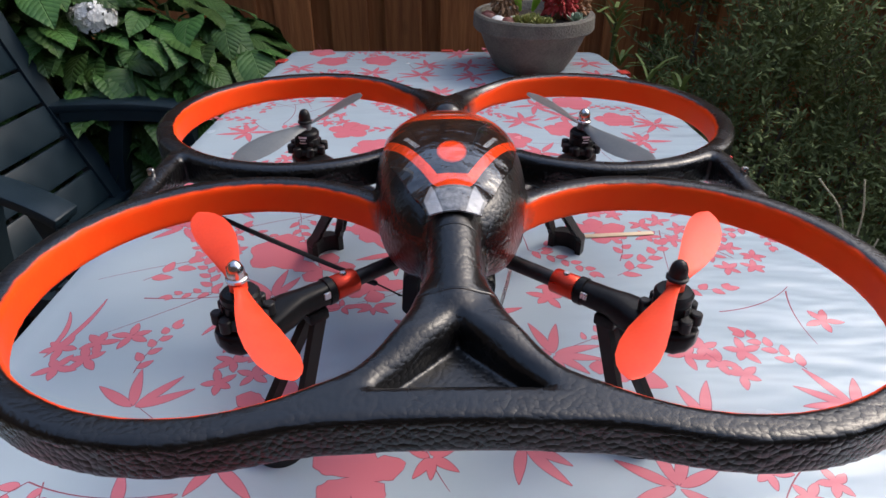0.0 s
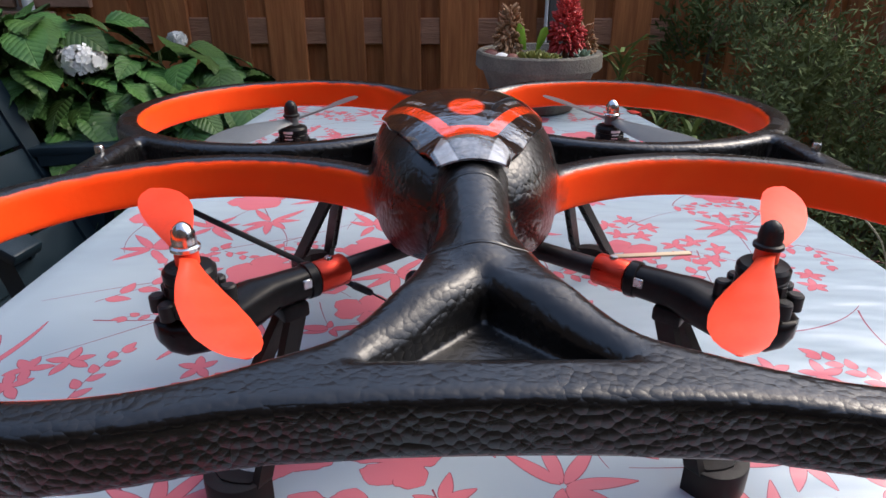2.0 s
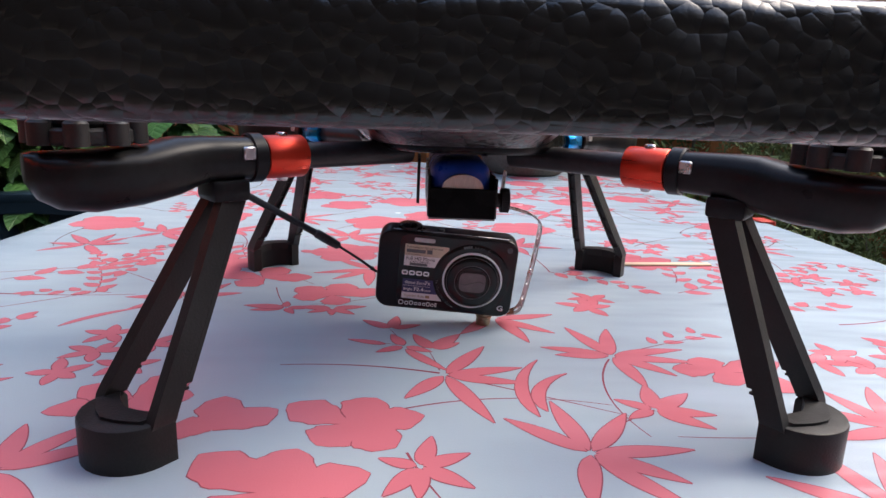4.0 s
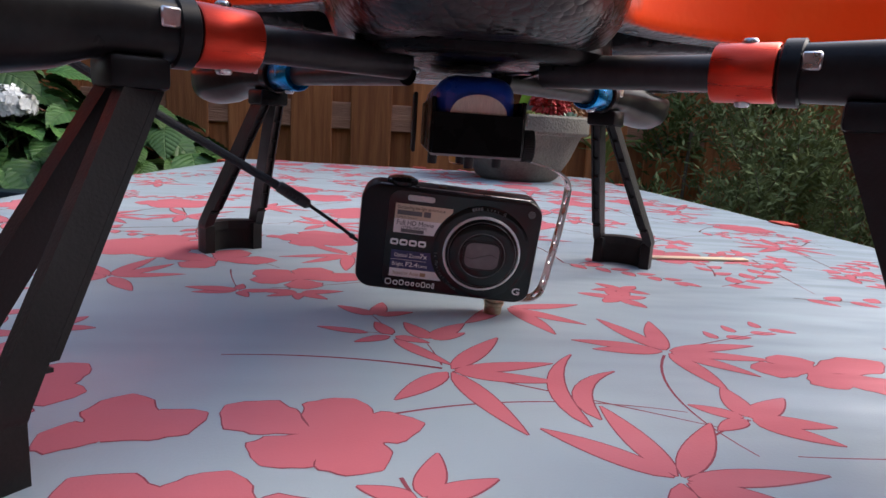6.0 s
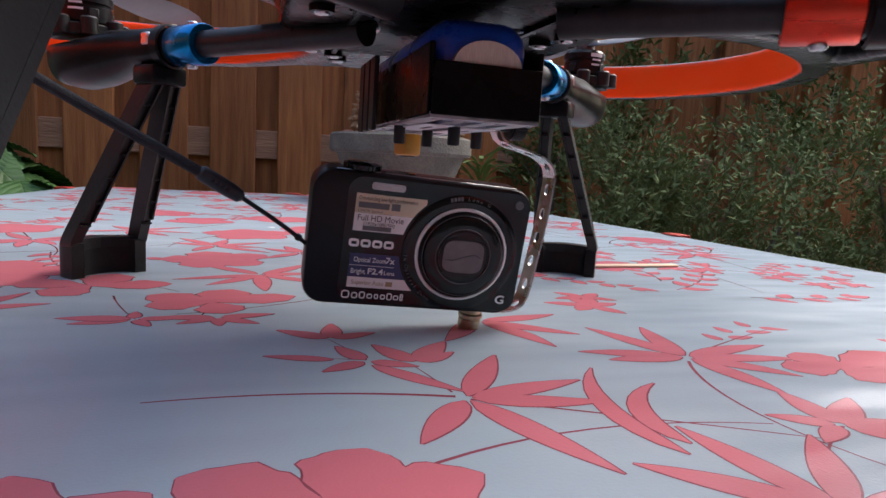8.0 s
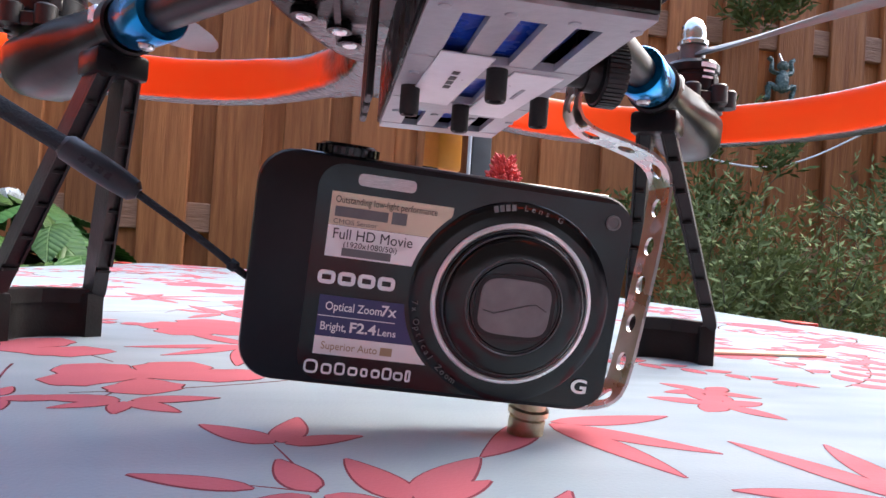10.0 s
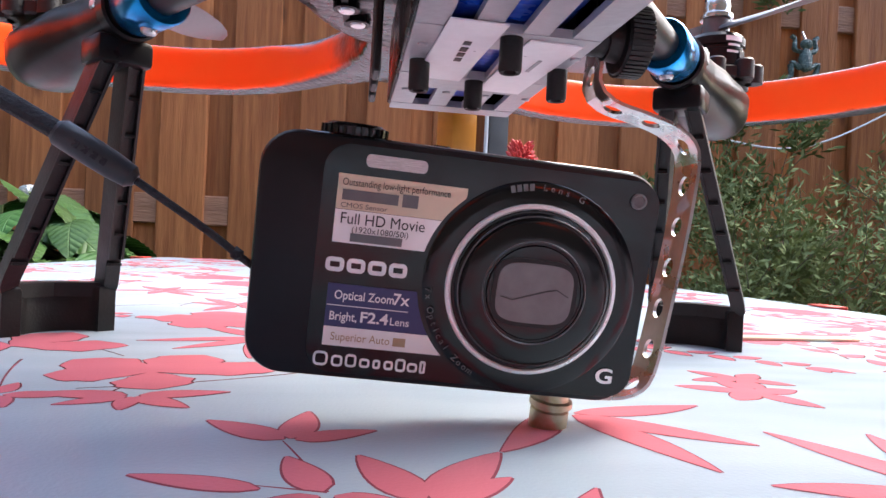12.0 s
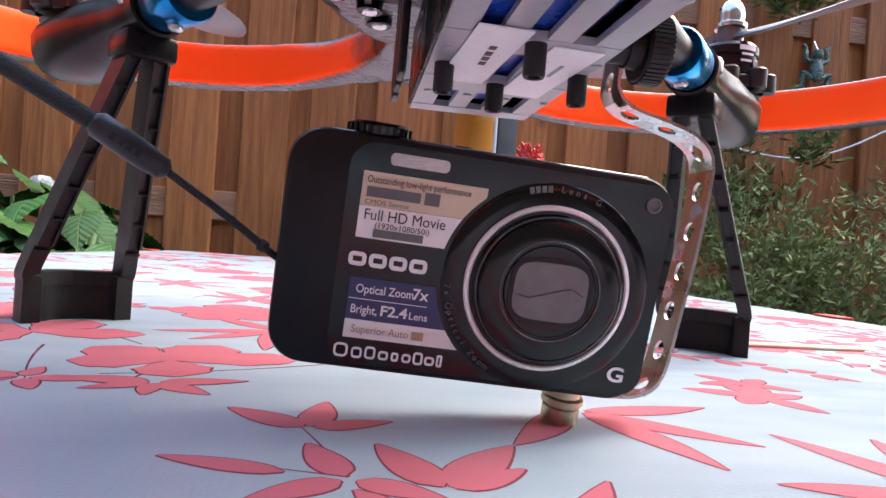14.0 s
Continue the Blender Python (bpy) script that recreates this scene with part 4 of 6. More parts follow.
def build_corner(sx, sy):
    front = sy < 0
    lift = Matrix.Translation((0, 0, 0 if front else 0.0035))
    hub = Vector({(-1, -1): (-0.1546, -0.1643), (1, -1): (0.1592, -0.166), (-1, 1): (-0.1590, 0.1500), (1, 1): (0.1550, 0.1500)}[sx, sy] + (0,))
    ring_at, slim = (0.086, 0.88) if front else (0.095, 0.84)
    d = Vector(((FRONT_DIR if front else REAR_DIR).x * -sx, abs((FRONT_DIR if front else REAR_DIR).y) * -sy, 0))
    at = lambda s, z=ARM_Z: hub + d * s + Vector((0, 0, z))
    turn = Matrix.Translation(hub) @ d.to_track_quat("X", "Z").to_matrix().to_4x4()
    arm = part("arm", bm_tube([at(0.03), at(0.165 if front else 0.205)], 0.0075 * slim, 20), carbon, quad, "black carbon tube arm")
    # clamp ring with two screws
    m = turn @ pose(ring_at, 0, ARM_Z, 0, 90, 0)
    clamp = part("clamp", bm_lathe([(r * slim, z) for r, z in ((0.0078, -0.0105), (0.0112, -0.0105), (0.0118, -0.0098), (0.0118, 0.0098), (0.0112, 0.0105), (0.0078, 0.0105))], 32, m), red_metal if front else blue_metal, quad, "red anodised clamp ring" if front else "blue anodised clamp ring")
    for zz in (-1, 1):
        part("screw", bm_lathe([(r, z * slim) for r, z in ((0.0, 0.0136), (0.0022, 0.0134), (0.0028, 0.0125), (0.0028, 0.0112), (0.0, 0.0112))], 14, turn @ pose(ring_at, 0, ARM_Z, 0 if zz > 0 else 180, 0, 0)), screw_metal, clamp)
    # pod that carries the motor
    secs = []
    for s, w, zt, zb in ((0.0785, 0.0098, 0.0095, -0.0095), (0.073, 0.0112, 0.0112, -0.0112), (0.052, 0.0118, 0.0118, -0.0118), (0.046, 0.0122, 0.0120, -0.0125), (0.034, 0.0155, 0.0105, -0.0150), (0.018, 0.0195, 0.0070, -0.0180), (0.0, 0.0205, 0.0055, -0.0195), (-0.012, 0.0185, 0.0055, -0.0175), (-0.019, 0.0125, 0.0055, -0.0130), (-0.0225, 0.0055, 0.005, -0.0065)):
        sec = []
        for q in range(20):
            a = 2 * math.pi * q / 20
            c, sn = math.cos(a), math.sin(a)
            z = (zt if sn > 0 else -zb) * math.copysign(abs(sn) ** 0.75, sn)
            sec.append(turn @ Vector((s * (ring_at / 0.089 if s > 0.04 else 1.0), w * slim * math.copysign(abs(c) ** 0.8, c), ARM_Z + z * (slim if s > 0.04 else 1.0))))
        secs.append(sec)
    pod = part("motor_pod", bm_loft(secs), black_plastic, quad, "glossy black plastic motor pod")
    part("rib", bm_lathe([(r * slim, z) for r, z in ((0.0120, -0.0035), (0.0132, -0.0028), (0.0132, 0.0028), (0.0120, 0.0035))], 28, turn @ pose(0.0735 * ring_at / 0.089, 0, ARM_Z, 0, 90, 0)), black_plastic, pod)
    for k in (-1, 1):
        part("slot", bm_box(0.006, 0.0022, 0.006, turn @ pose(0.067 * ring_at / 0.089, k * 0.0112 * slim, ARM_Z + 0.003), 0.0006, 1), screw_metal, pod)
    # base plate with lobes, motor can, shaft
    bm = bm_lathe([(0.0, 0.133), (0.0175, 0.133), (0.0185, 0.134), (0.0185, 0.1385), (0.017, 0.1395), (0.0, 0.1395)], 30, Matrix.Translation(hub))
    mount = part("motor_mount", bm, matt_black, pod)
    for k in range(8):
        a = k * math.pi / 4 + 0.3
        part("lobe", bm_lathe([(0.0, 0.133), (0.0045, 0.133), (0.0045, 0.1415), (0.0035, 0.1425), (0.0, 0.1425)], 12, Matrix.Translation(hub + Vector((0.0185 * math.cos(a), 0.0185 * math.sin(a), 0)))), matt_black, pod)
    zf = -0.0055
    motor = part("motor", bm_lathe([(0.0, 0.1395), (0.0125, 0.1395), (0.0138, 0.141), (0.0138, 0.149), (0.0132, 0.1496), (0.0132, 0.1506), (0.0142, 0.1512), (0.0142, 0.1605 + zf), (0.0125, 0.1625 + zf), (0.006, 0.163 + zf), (0.0, 0.163 + zf)], 32, Matrix.Translation(hub)), black_plastic, quad, "black brushless motor can with unreadable lettering")
    for row, w, h in ((0, 0.0095, 0.0024), (1, 0.007, 0.0012), (2, 0.008, 0.0012)):
        if front:
            break
        a0 = -math.pi / 2 + sx * 0.15
        bmb = bmesh.new()
        zc = 0.1535 - row * 0.0032
        vs = []
        for q in range(7):
            a = a0 + (q / 6 - 0.5) * w / 0.0142
            vs.append([bmb.verts.new(hub + Vector((0.01428 * math.cos(a), 0.01428 * math.sin(a), zc + e * h / 2))) for e in (-1, 1)])
        for q, w2 in zip(vs, vs[1:]):
            bmb.faces.new((q[0], w2[0], w2[1], q[1]))
        part("lettering", bmb, white_label, motor)
    for k in range(4):
        a = k * math.pi / 2 + 0.5
        part("vent", bm_box(0.005, 0.0016, 0.006, Matrix.Translation(hub + Vector((0, 0, 0.145))) @ pose(0, 0, 0, 0, 0, math.degrees(a)) @ pose(0.0138, 0, 0, 0, 0, 90), 0.0004, 1), matt_black, motor)
    zp = 0.168 + zf
    ang = {(-1, -1): 120, (1, -1): 59.5, (-1, 1): 65, (1, 1): 114}[sx, sy]
    prop = part("propeller", propeller_bm(hand=(-1 if sx * sy > 0 else 1) * (1 if front else -1)), orange_prop if front else grey_prop, quad, "translucent orange two-bladed propeller" if front else "grey two-bladed propeller")
    prop.matrix_local = Matrix.Translation(hub + Vector((0, 0, zp))) @ pose(0, 0, 0, 0, 0, ang)
    chrome = (sx, sy) in ((-1, -1), (1, 1))
    nut = part("spinner", bm_lathe([(0.0, 0.0042), (0.0080, 0.0042), (0.0080, 0.0062), (0.0066, 0.0070), (0.0063, 0.0085), (0.0066, 0.0100), (0.0060, 0.0140), (0.0044, 0.0174), (0.0019, 0.0194), (0.0, 0.0197)], 24, None), steel if chrome else matt_black, prop, "polished steel spinner nut" if chrome else "black spinner nut")
    part("spinner_hole", bm_tube([(-0.0032, -0.0052, 0.0140), (0.0032, 0.0052, 0.0140)], 0.0012, 10), matt_black, nut)
    # leg: two struts down to a crescent foot
    rad = Vector({(-1, -1): (-0.60, -0.80), (1, -1): (0.60, -0.80), (-1, 1): (-0.656, 0.755), (1, 1): (0.57, 0.82)}[sx, sy] + (0,)).normalized()
    tan = Vector((-rad.y, rad.x, 0))
    foot_c = Vector({(-1, -1): (-0.144, -0.170), (1, -1): (0.157, -0.164), (-1, 1): (-0.150, 0.141), (1, 1): (0.152, 0.150)}[sx, sy] + (0,))
    leg_at = 0.069 if not front else 0.056 if sx < 0 else 0.045
    leg = part("leg_bracket", bm_box(0.018, 0.020, 0.010, turn @ pose(leg_at, 0, ARM_Z - 0.014), 0.002), black_plastic, quad)
    top = at(leg_at, ARM_Z - 0.016)
    for sgn in (-1, 1):
        end = foot_c + tan * 0.0203 * sgn - rad * 0.001 + Vector((0, 0, 0.0170))
        a = top + tan * 0.0045 * sgn
        path = [a.lerp(end, k / 12) for k in range(13)]
        up_leg = (a - end).normalized()
        low = foot_c + Vector((0, 0, 0.0182))
        path = path[:10] + smooth_path([path[10], end + up_leg * 0.0070, end + up_leg * 0.0022 - tan * sgn * 0.0010, low + tan * sgn * 0.0145 + rad * 0.001, low + tan * sgn * 0.0070 + rad * 0.005, low + rad * 0.007], 6)
        bm = bm_ribbon(path, 0.0110, 0.0062, None, rad)
        part("strut", bm, matt_black, leg)
        for side in (-1, 1):
            bmr = bm_ribbon([q - rad * 0.0066 + tan * 0.0026 * side for q in path[:11]], 0.0024, 0.0010, None, rad)
            part("flange", bmr, matt_black, leg)
        for k in range(1, 7):
            q = a.lerp(end, k / 7)
            part("rung", bm_box(0.0020, 0.0054, 0.0012, Matrix.Translation(q - rad * 0.0064) @ rad.to_track_quat("X", "Z").to_matrix().to_4x4()), matt_black, leg)
    bm = bmesh.new()
    ring_lo, ring_hi = [], []
    outline = []
    for k in range(17):
        a = math.pi * (k / 16) - math.pi / 2
        outline.append((0.0220 * math.cos(a) * 0.92, 0.0220 * math.sin(a)))
    for k in range(13):
        a = math.pi / 2 - math.pi * (k / 12)
        outline.append((0.0125 * math.cos(a) * 0.8 - 0.008, 0.0150 * math.sin(a)))
    outline = [(-0.008, -0.0220)] + outline[:17] + [(-0.008, 0.0220)] + outline[17:]
    for z, inset, ring in ((0.0, 0.0, ring_lo), (0.0200, 0.0, ring_hi)):
        for u, v in outline:
            ring.append(bm.verts.new(foot_c + rad * u + tan * v + Vector((0, 0, z))))
    c = len(outline)
    for k in range(c):
        bm.faces.new((ring_lo[k], ring_lo[(k + 1) % c], ring_hi[(k + 1) % c], ring_hi[k]))
    bm.faces.new(ring_hi)
    bm.faces.new(ring_lo[::-1])
    bmesh.ops.recalc_face_normals(bm, faces=bm.faces)
    edges = [e for e in bm.edges if e.verts[0].co.z > 0.018 and e.verts[1].co.z > 0.018]
    bmesh.ops.bevel(bm, geom=edges, offset=0.0016, segments=2, affect="EDGES", profile=0.5)
    part("foot", bm, matt_black, leg, "crescent-shaped black rubber foot")


for sx in (-1, 1):
    for sy in (-1, 1):
        build_corner(sx, sy)

# underside: centre plate, screws, battery tray
plate_rings = []
for z, k in ((0.1400, 0.98), (0.1310, 1.0), (0.1285, 0.985), (0.1265, 0.94)):
    plate_rings.append([Vector((0.005 + 0.064 * k * math.copysign(abs(math.cos(a)) ** 0.75, math.cos(a)), 0.004 + 0.100 * k * math.copysign(abs(math.sin(a)) ** 0.75, math.sin(a)), z)) for a in (2 * math.pi * q / 48 for q in range(48))])
plate_black = surface("glossy_black_plate", (0.003, 0.003, 0.0033), (0.006, 0.006, 0.0062), 0.28, 60, bump=0.1, spec=0.07)
plate = part("bottom_plate", bm_loft(plate_rings), plate_black, quad, "black underside plate with cross-head screws")
for k, (x, y) in enumerate(((-0.046, -0.03), (-0.050, 0.02), (-0.042, 0.055), (-0.026, 0.080), (-0.030, 0.066), (0.050, -0.03), (0.056, 0.02), (0.046, 0.055), (-0.034, -0.066), (0.040, -0.066), (0.052, -0.048), (0.046, -0.014))):
    part("boss", bm_lathe([(0.0, 0.1252), (0.0042, 0.1252), (0.0046, 0.1270), (0.0046, 0.1240), (0.0, 0.1240)], 18, pose(x, y, 0)), plate_black, plate)
    part("screw", bm_lathe([(0.0, 0.1232), (0.0026, 0.1234), (0.0032, 0.1244), (0.0, 0.1246)], 14, pose(x, y, 0)), screw_metal, plate)
for sx in (-1, 1):
    bm = bmesh.new()
    arc = [Vector((sx * (0.036 + 0.016 * math.cos(a)), 0.0 + 0.030 * math.sin(a), 0.1262)) for a in (math.pi * (0.5 + k / 14) for k in range(15))]
    part("rib", bm_ribbon([Vector((sx * 0.034, -0.070, 0.1262)), Vector((sx * 0.030, 0.084, 0.1262))], 0.0022, 0.0030, None, Vector((1, 0, 0))), plate_black, plate)
    part("speaker_ring", bm_tube(arc, 0.0008, 8, bm), screw_metal, plate)
    for k in range(2):
        part("vent_block", bm_box(0.0075, 0.0042, 0.0018, pose(sx * 0.033, 0.006 + k * 0.009, 0.1262, 0, 0, 8 * sx), 0.001, 1), grey_plate, plate)

TX0, TX1, TY0, TY1, TZ0, TZ1 = -0.0158, 0.0220, -0.0688, 0.0450, 0.0885, 0.1055
tray = new("battery_tray")
tray.parent = quad
tray.matrix_local = pose(0, 0, 0, 0, 0.6, 0)
tcx, tcy = (TX0 + TX1) / 2, (TY0 + TY1) / 2
part("front_wall", bm_box(TX1 - TX0, 0.002, TZ1 - TZ0, pose(tcx, TY0, (TZ0 + TZ1) / 2), 0.0004, 1), plate_black, tray)
for x in (TX0, TX1):
    part("side_wall", bm_box(0.0018, TY1 - TY0 - 0.002, TZ1 - TZ0 + 0.006, pose(x, tcy, (TZ0 + TZ1) / 2 + 0.003), 0.0004, 1), plate_black, tray)
part("back_wall", bm_box(TX1 - TX0, 0.002, TZ1 - TZ0, pose(tcx, TY1, (TZ0 + TZ1) / 2), 0.0004, 1), plate_black, tray)
# slotted floor: strips between three slots
wt = TX1 - TX0
for a, b, c, e in ((0, 0.17, 0, 1), (0.30, 0.44, 0, 1), (0.57, 0.71, 0, 1), (0.84, 1.0, 0, 1), (0, 1, 0, 0.07), (0, 1, 0.30, 0.40), (0, 1, 0.62, 0.74), (0, 1, 0.93, 1.0)):
    part("floor_bar", bm_box((b - a) * wt, (e - c) * (TY1 - TY0), 0.0016 + 0.0003 * (a == 0 and b == 1), pose(TX0 + (a + b) / 2 * wt, TY0 + (c + e) / 2 * (TY1 - TY0), TZ0)), grey_plate, tray, "grey tray floor bar", smooth=False)
for x, y in ((-0.0120, -0.0090), (0.0035, 0.0050), (0.0043, -0.0313), (0.0205, -0.0113)):
    part("pin", bm_lathe([(0.0, TZ0 - 0.0065), (0.0013, TZ0 - 0.0065), (0.0014, TZ0 - 0.0078), (0.0021, TZ0 - 0.0080), (0.0024, TZ0 - 0.0074), (0.0024, TZ0)], 16, pose(x, y, 0)), matt_black, tray)
print_grey_label = surface("faded_label_print", (0.22, 0.22, 0.23), (0.30, 0.30, 0.31), 0.5, 100, bump=0.0)
for x, y, r in ((-0.0050, -0.018, 3), (0.0125, -0.010, 3)):
    lab = part("label", bm_box(0.0115, 0.044, 0.0003, pose(x, y, TZ0 - 0.0012, 0, 0, r), 0), white_label, tray, "white printed paper label", smooth=False)
    for q, ln in enumerate((0.0022, 0.0028, 0.0026, 0.0024) if x < 0 else (0.0095,)):
        part("lettering", bm_box(0.0016 if x < 0 else 0.0009, ln, 0.0002, pose(x + 0.001, y - 0.010 + 0.0040 * q + ln / 2, TZ0 - 0.0014, 0, 0, r), 0), matt_black if x < 0 else print_grey_label, lab, smooth=False)
for k in range(12):
    a = k / 12
    part("stud", bm_lathe([(0.0, TZ0 - 0.0014), (0.0011, TZ0 - 0.0012), (0.0013, TZ0 - 0.0006)], 10, pose(TX0 + 0.003 + (k % 4) * 0.0113, TY0 + 0.006 + (k // 4) * 0.041, 0)), grey_plate, tray)
# side bracket with slots, and the thumb screw
for k in range(3):
    part("side_tab", bm_box(0.002, 0.010, 0.030, pose(TX0 - 0.006, 0.000 + k * 0.013, 0.1005), 0.0005, 1), matt_black, tray)
KX = 0.0305
knob_bm = bm_lathe([(0.0, -0.003), (0.0045, -0.003), (0.0048, 0.0), (0.0070, 0.0), (0.0075, 0.0006), (0.0075, 0.0052), (0.0070, 0.0058), (0.0, 0.0058)], 40, pose(KX, -0.022, 0.0925, 0, 90, 0))
knob = part("thumb_screw", knob_bm, matt_black, tray, "knurled black thumb screw")
for k in range(44):
    a = 2 * math.pi * k / 44
    part("knurl", bm_box(0.0050, 0.0005, 0.0007, pose(KX + 0.0029, -0.022 + 0.0076 * math.cos(a), 0.0925 + 0.0076 * math.sin(a), math.degrees(a)), 0), matt_black, knob, smooth=False)
part("spacer", bm_tube([(TX1, -0.022, 0.0925), (0.0300, -0.022, 0.0925)], 0.0038, 16), matt_black, tray)

# battery in the tray, its connector and leads
battery = tagged(new("battery"), "blue shrink-wrapped battery pack with a silver label, in the tray", "battery")
battery.matrix_world = pose(0.0045, 0.5, TABLE, 0, 0, 1.0)
bm_b = bm_box(0.0345, 0.108, 0.031, pose(tcx, tcy, TZ0 + 0.0172), 0.009, 4)
part("cell_pack", bm_b, blue_wrap, battery)
arch = [(0.0118 * math.cos(math.pi * k / 16), 0.0082 * math.sin(math.pi * k / 16)) for k in range(17)]
bm = bmesh.new()
front = [bm.verts.new((tcx + 0.001 + u, TY0 + 0.0005, TZ1 - 0.0004 + v)) for u, v in arch]
back = [bm.verts.new((tcx + 0.001 + u, TY0 + 0.0045, TZ1 - 0.0004 + v)) for u, v in arch]
bm.faces.new(front)
bm.faces.new(back[::-1])
for k in range(17):
    bm.faces.new((front[k], back[k], back[(k + 1) % 17], front[(k + 1) % 17]))
bmesh.ops.recalc_face_normals(bm, faces=bm.faces)
part("end_label", bm, silver_label, battery, "crinkled silver end label")
conn = part("connector", bm_box(0.0112, 0.0100, 0.0190, pose(0.0098, 0.0640, 0.0865, 0, 0, 28), 0.0016, 2), brass_plastic, battery, "yellow plastic power connector")
part("socket", bm_box(0.006, 0.006, 0.001, pose(0.0098, 0.0640, 0.0769, 0, 0, 28), 0.0003, 1), black_plastic, conn)
for dx, mt in ((-0.002, red_metal), (0.002, matt_black)):
    part("lead", bm_tube(smooth_path([(0.0098 + dx, 0.064, 0.092), (0.0098 + dx, 0.062, 0.101), (0.006 + dx, 0.050, 0.109)], 4), 0.0017, 8), mt, battery)

# perforated steel strip that carries the camera: cells with a round hole each
STRIP = smooth_path([(x, 0, z) for x, z in ((0.0375, 0.1080), (0.0362, 0.0950), (0.0360, 0.0880), (0.0405, 0.0838), (0.0500, 0.0812), (0.0588, 0.0780), (0.0635, 0.0725), (0.0630, 0.0620), (0.0606, 0.0460), (0.0575, 0.0300), (0.0550, 0.0180), (0.0525, 0.0115), (0.0465, 0.0082), (0.0350, 0.0082), (0.0200, 0.0096), (-0.0030, 0.0118))], 8)


def strip_bm(path, y_of, width, thick, spacing, radius):
    """Bend a flat strip with round holes along a path in the x-z plane."""
    lens = [0.0]
    for a, b in zip(path, path[1:]):
        lens.append(lens[-1] + (b - a).length)
    total = lens[-1]

    def place(s, w, h):
        s = min(max(s, 0), total)
        k = max(i for i in range(len(lens)) if lens[i] <= s + 1e-9)
        k = min(k, len(path) - 2)
        f = (s - lens[k]) / max(lens[k + 1] - lens[k], 1e-9)
        d = (path[min(k + 2, len(path) - 1)] - path[max(k - 1, 0)]).normalized()
        nrm = Vector((d.z, 0, -d.x))
        q = path[k].lerp(path[k + 1], f)
        return Vector((q.x, y_of(q) + w, q.z)) + nrm * h

    bm = bmesh.new()
    cells = int(total / spacing)
    n = 16
    for c in range(cells):
        s0 = c * spacing + spacing / 2
        sheets = []
        for h in (-thick / 2, thick / 2):
            inner, outer = [], []
            for k in range(n):
                a = 2 * math.pi * k / n
                u, v = math.cos(a), math.sin(a)
                g = max(abs(u), abs(v))
                inner.append(bm.verts.new(place(s0 + radius * u, radius * v, h)))
                outer.append(bm.verts.new(place(s0 + spacing / 2 * u / g, width / 2 * v / g, h)))
            sheets.append((inner, outer))
            for k in range(n):
                k2 = (k + 1) % n
                bm.faces.new((inner[k], inner[k2], outer[k2], outer[k]))
        for which in (0, 1):
            for k in range(n):
                k2 = (k + 1) % n
                bm.faces.new((sheets[0][which][k], sheets[0][which][k2], sheets[1][which][k2], sheets[1][which][k]))
    bmesh.ops.remove_doubles(bm, verts=bm.verts, dist=0.00008)
    bmesh.ops.recalc_face_normals(bm, faces=bm.faces)
    return bm


part("camera_bracket", strip_bm(STRIP, lambda q: 0.004, 0.0120, 0.0009, 0.0112, 0.0026), strip_steel, quad, "bent perforated steel strip carrying the camera")
for sx in (-1, 1):
    part("joint_bolt", bm_lathe([(0.0, 0.0026), (0.0028, 0.0026), (0.0034, 0.0018), (0.0034, -0.003), (0.0, -0.003)], 16, pose(sx * 0.272, -0.004, 0.1775)), steel, quad, "bright steel bolt in the ring joint")

# ---- compact camera hung under the quadcopter ----
cam_black = surface("camera_black_metal", (0.005, 0.0046, 0.0055), (0.009, 0.008, 0.009), 0.34, 80, bump=0.06, dist=0.0001, spec=0.32)
cam_gloss = surface("camera_gloss_black", (0.003, 0.003, 0.0036), (0.006, 0.006, 0.0065), 0.16, 80, bump=0.0, spec=0.4)
ring_chrome = surface("satin_silver_ring", (0.78, 0.78, 0.79), (0.84, 0.84, 0.84), 0.34, 100, metal=0.35, bump=0.0)
print_white = surface("white_print", (0.78, 0.78, 0.79), (0.84, 0.84, 0.84), 0.4, 100, bump=0.0)
print_grey = surface("grey_print", (0.10, 0.10, 0.105), (0.13, 0.13, 0.13), 0.4, 100, bump=0.0)
print_black = surface("black_print", (0.012, 0.012, 0.013), (0.02, 0.02, 0.02), 0.4, 100, bump=0.0)
sticker_gold = surface("gold_sticker", (0.60, 0.50, 0.36), (0.66, 0.56, 0.41), 0.4, 60, bump=0.0)
sticker_white = surface("white_sticker", (0.80, 0.78, 0.77), (0.85, 0.83, 0.82), 0.4, 60, bump=0.0)
sticker_blue = surface("blue_sticker", (0.028, 0.032, 0.115), (0.036, 0.042, 0.14), 0.38, 60, bump=0.0)
print_gold = surface("gold_print", (0.36, 0.25, 0.14), (0.42, 0.3, 0.17), 0.4, 60, bump=0.0)
window_grey = surface("lens_cover_grey", (0.11, 0.105, 0.11), (0.16, 0.155, 0.16), 0.35, 150, metal=0.3, bump=0.0)
flash_mat = surface("flash_diffuser", (0.42, 0.41, 0.40), (0.66, 0.64, 0.63), 0.25, 500, bump=0.4, dist=0.0004, stretch=(1, 12, 12))
cord_mat = surface("black_cord", (0.006, 0.006, 0.007), (0.018, 0.018, 0.02), 0.7, 600, bump=0.6, dist=0.0004, fine=1500)
slider_mat = surface("dark_rubber", (0.018, 0.019, 0.021), (0.03, 0.031, 0.034), 0.45, 80, bump=0.1)
brass = surface("worn_brass_screw", (0.42, 0.32, 0.18), (0.60, 0.52, 0.38), 0.35, 200, metal=0.9, bump=0.2, dist=0.0002)

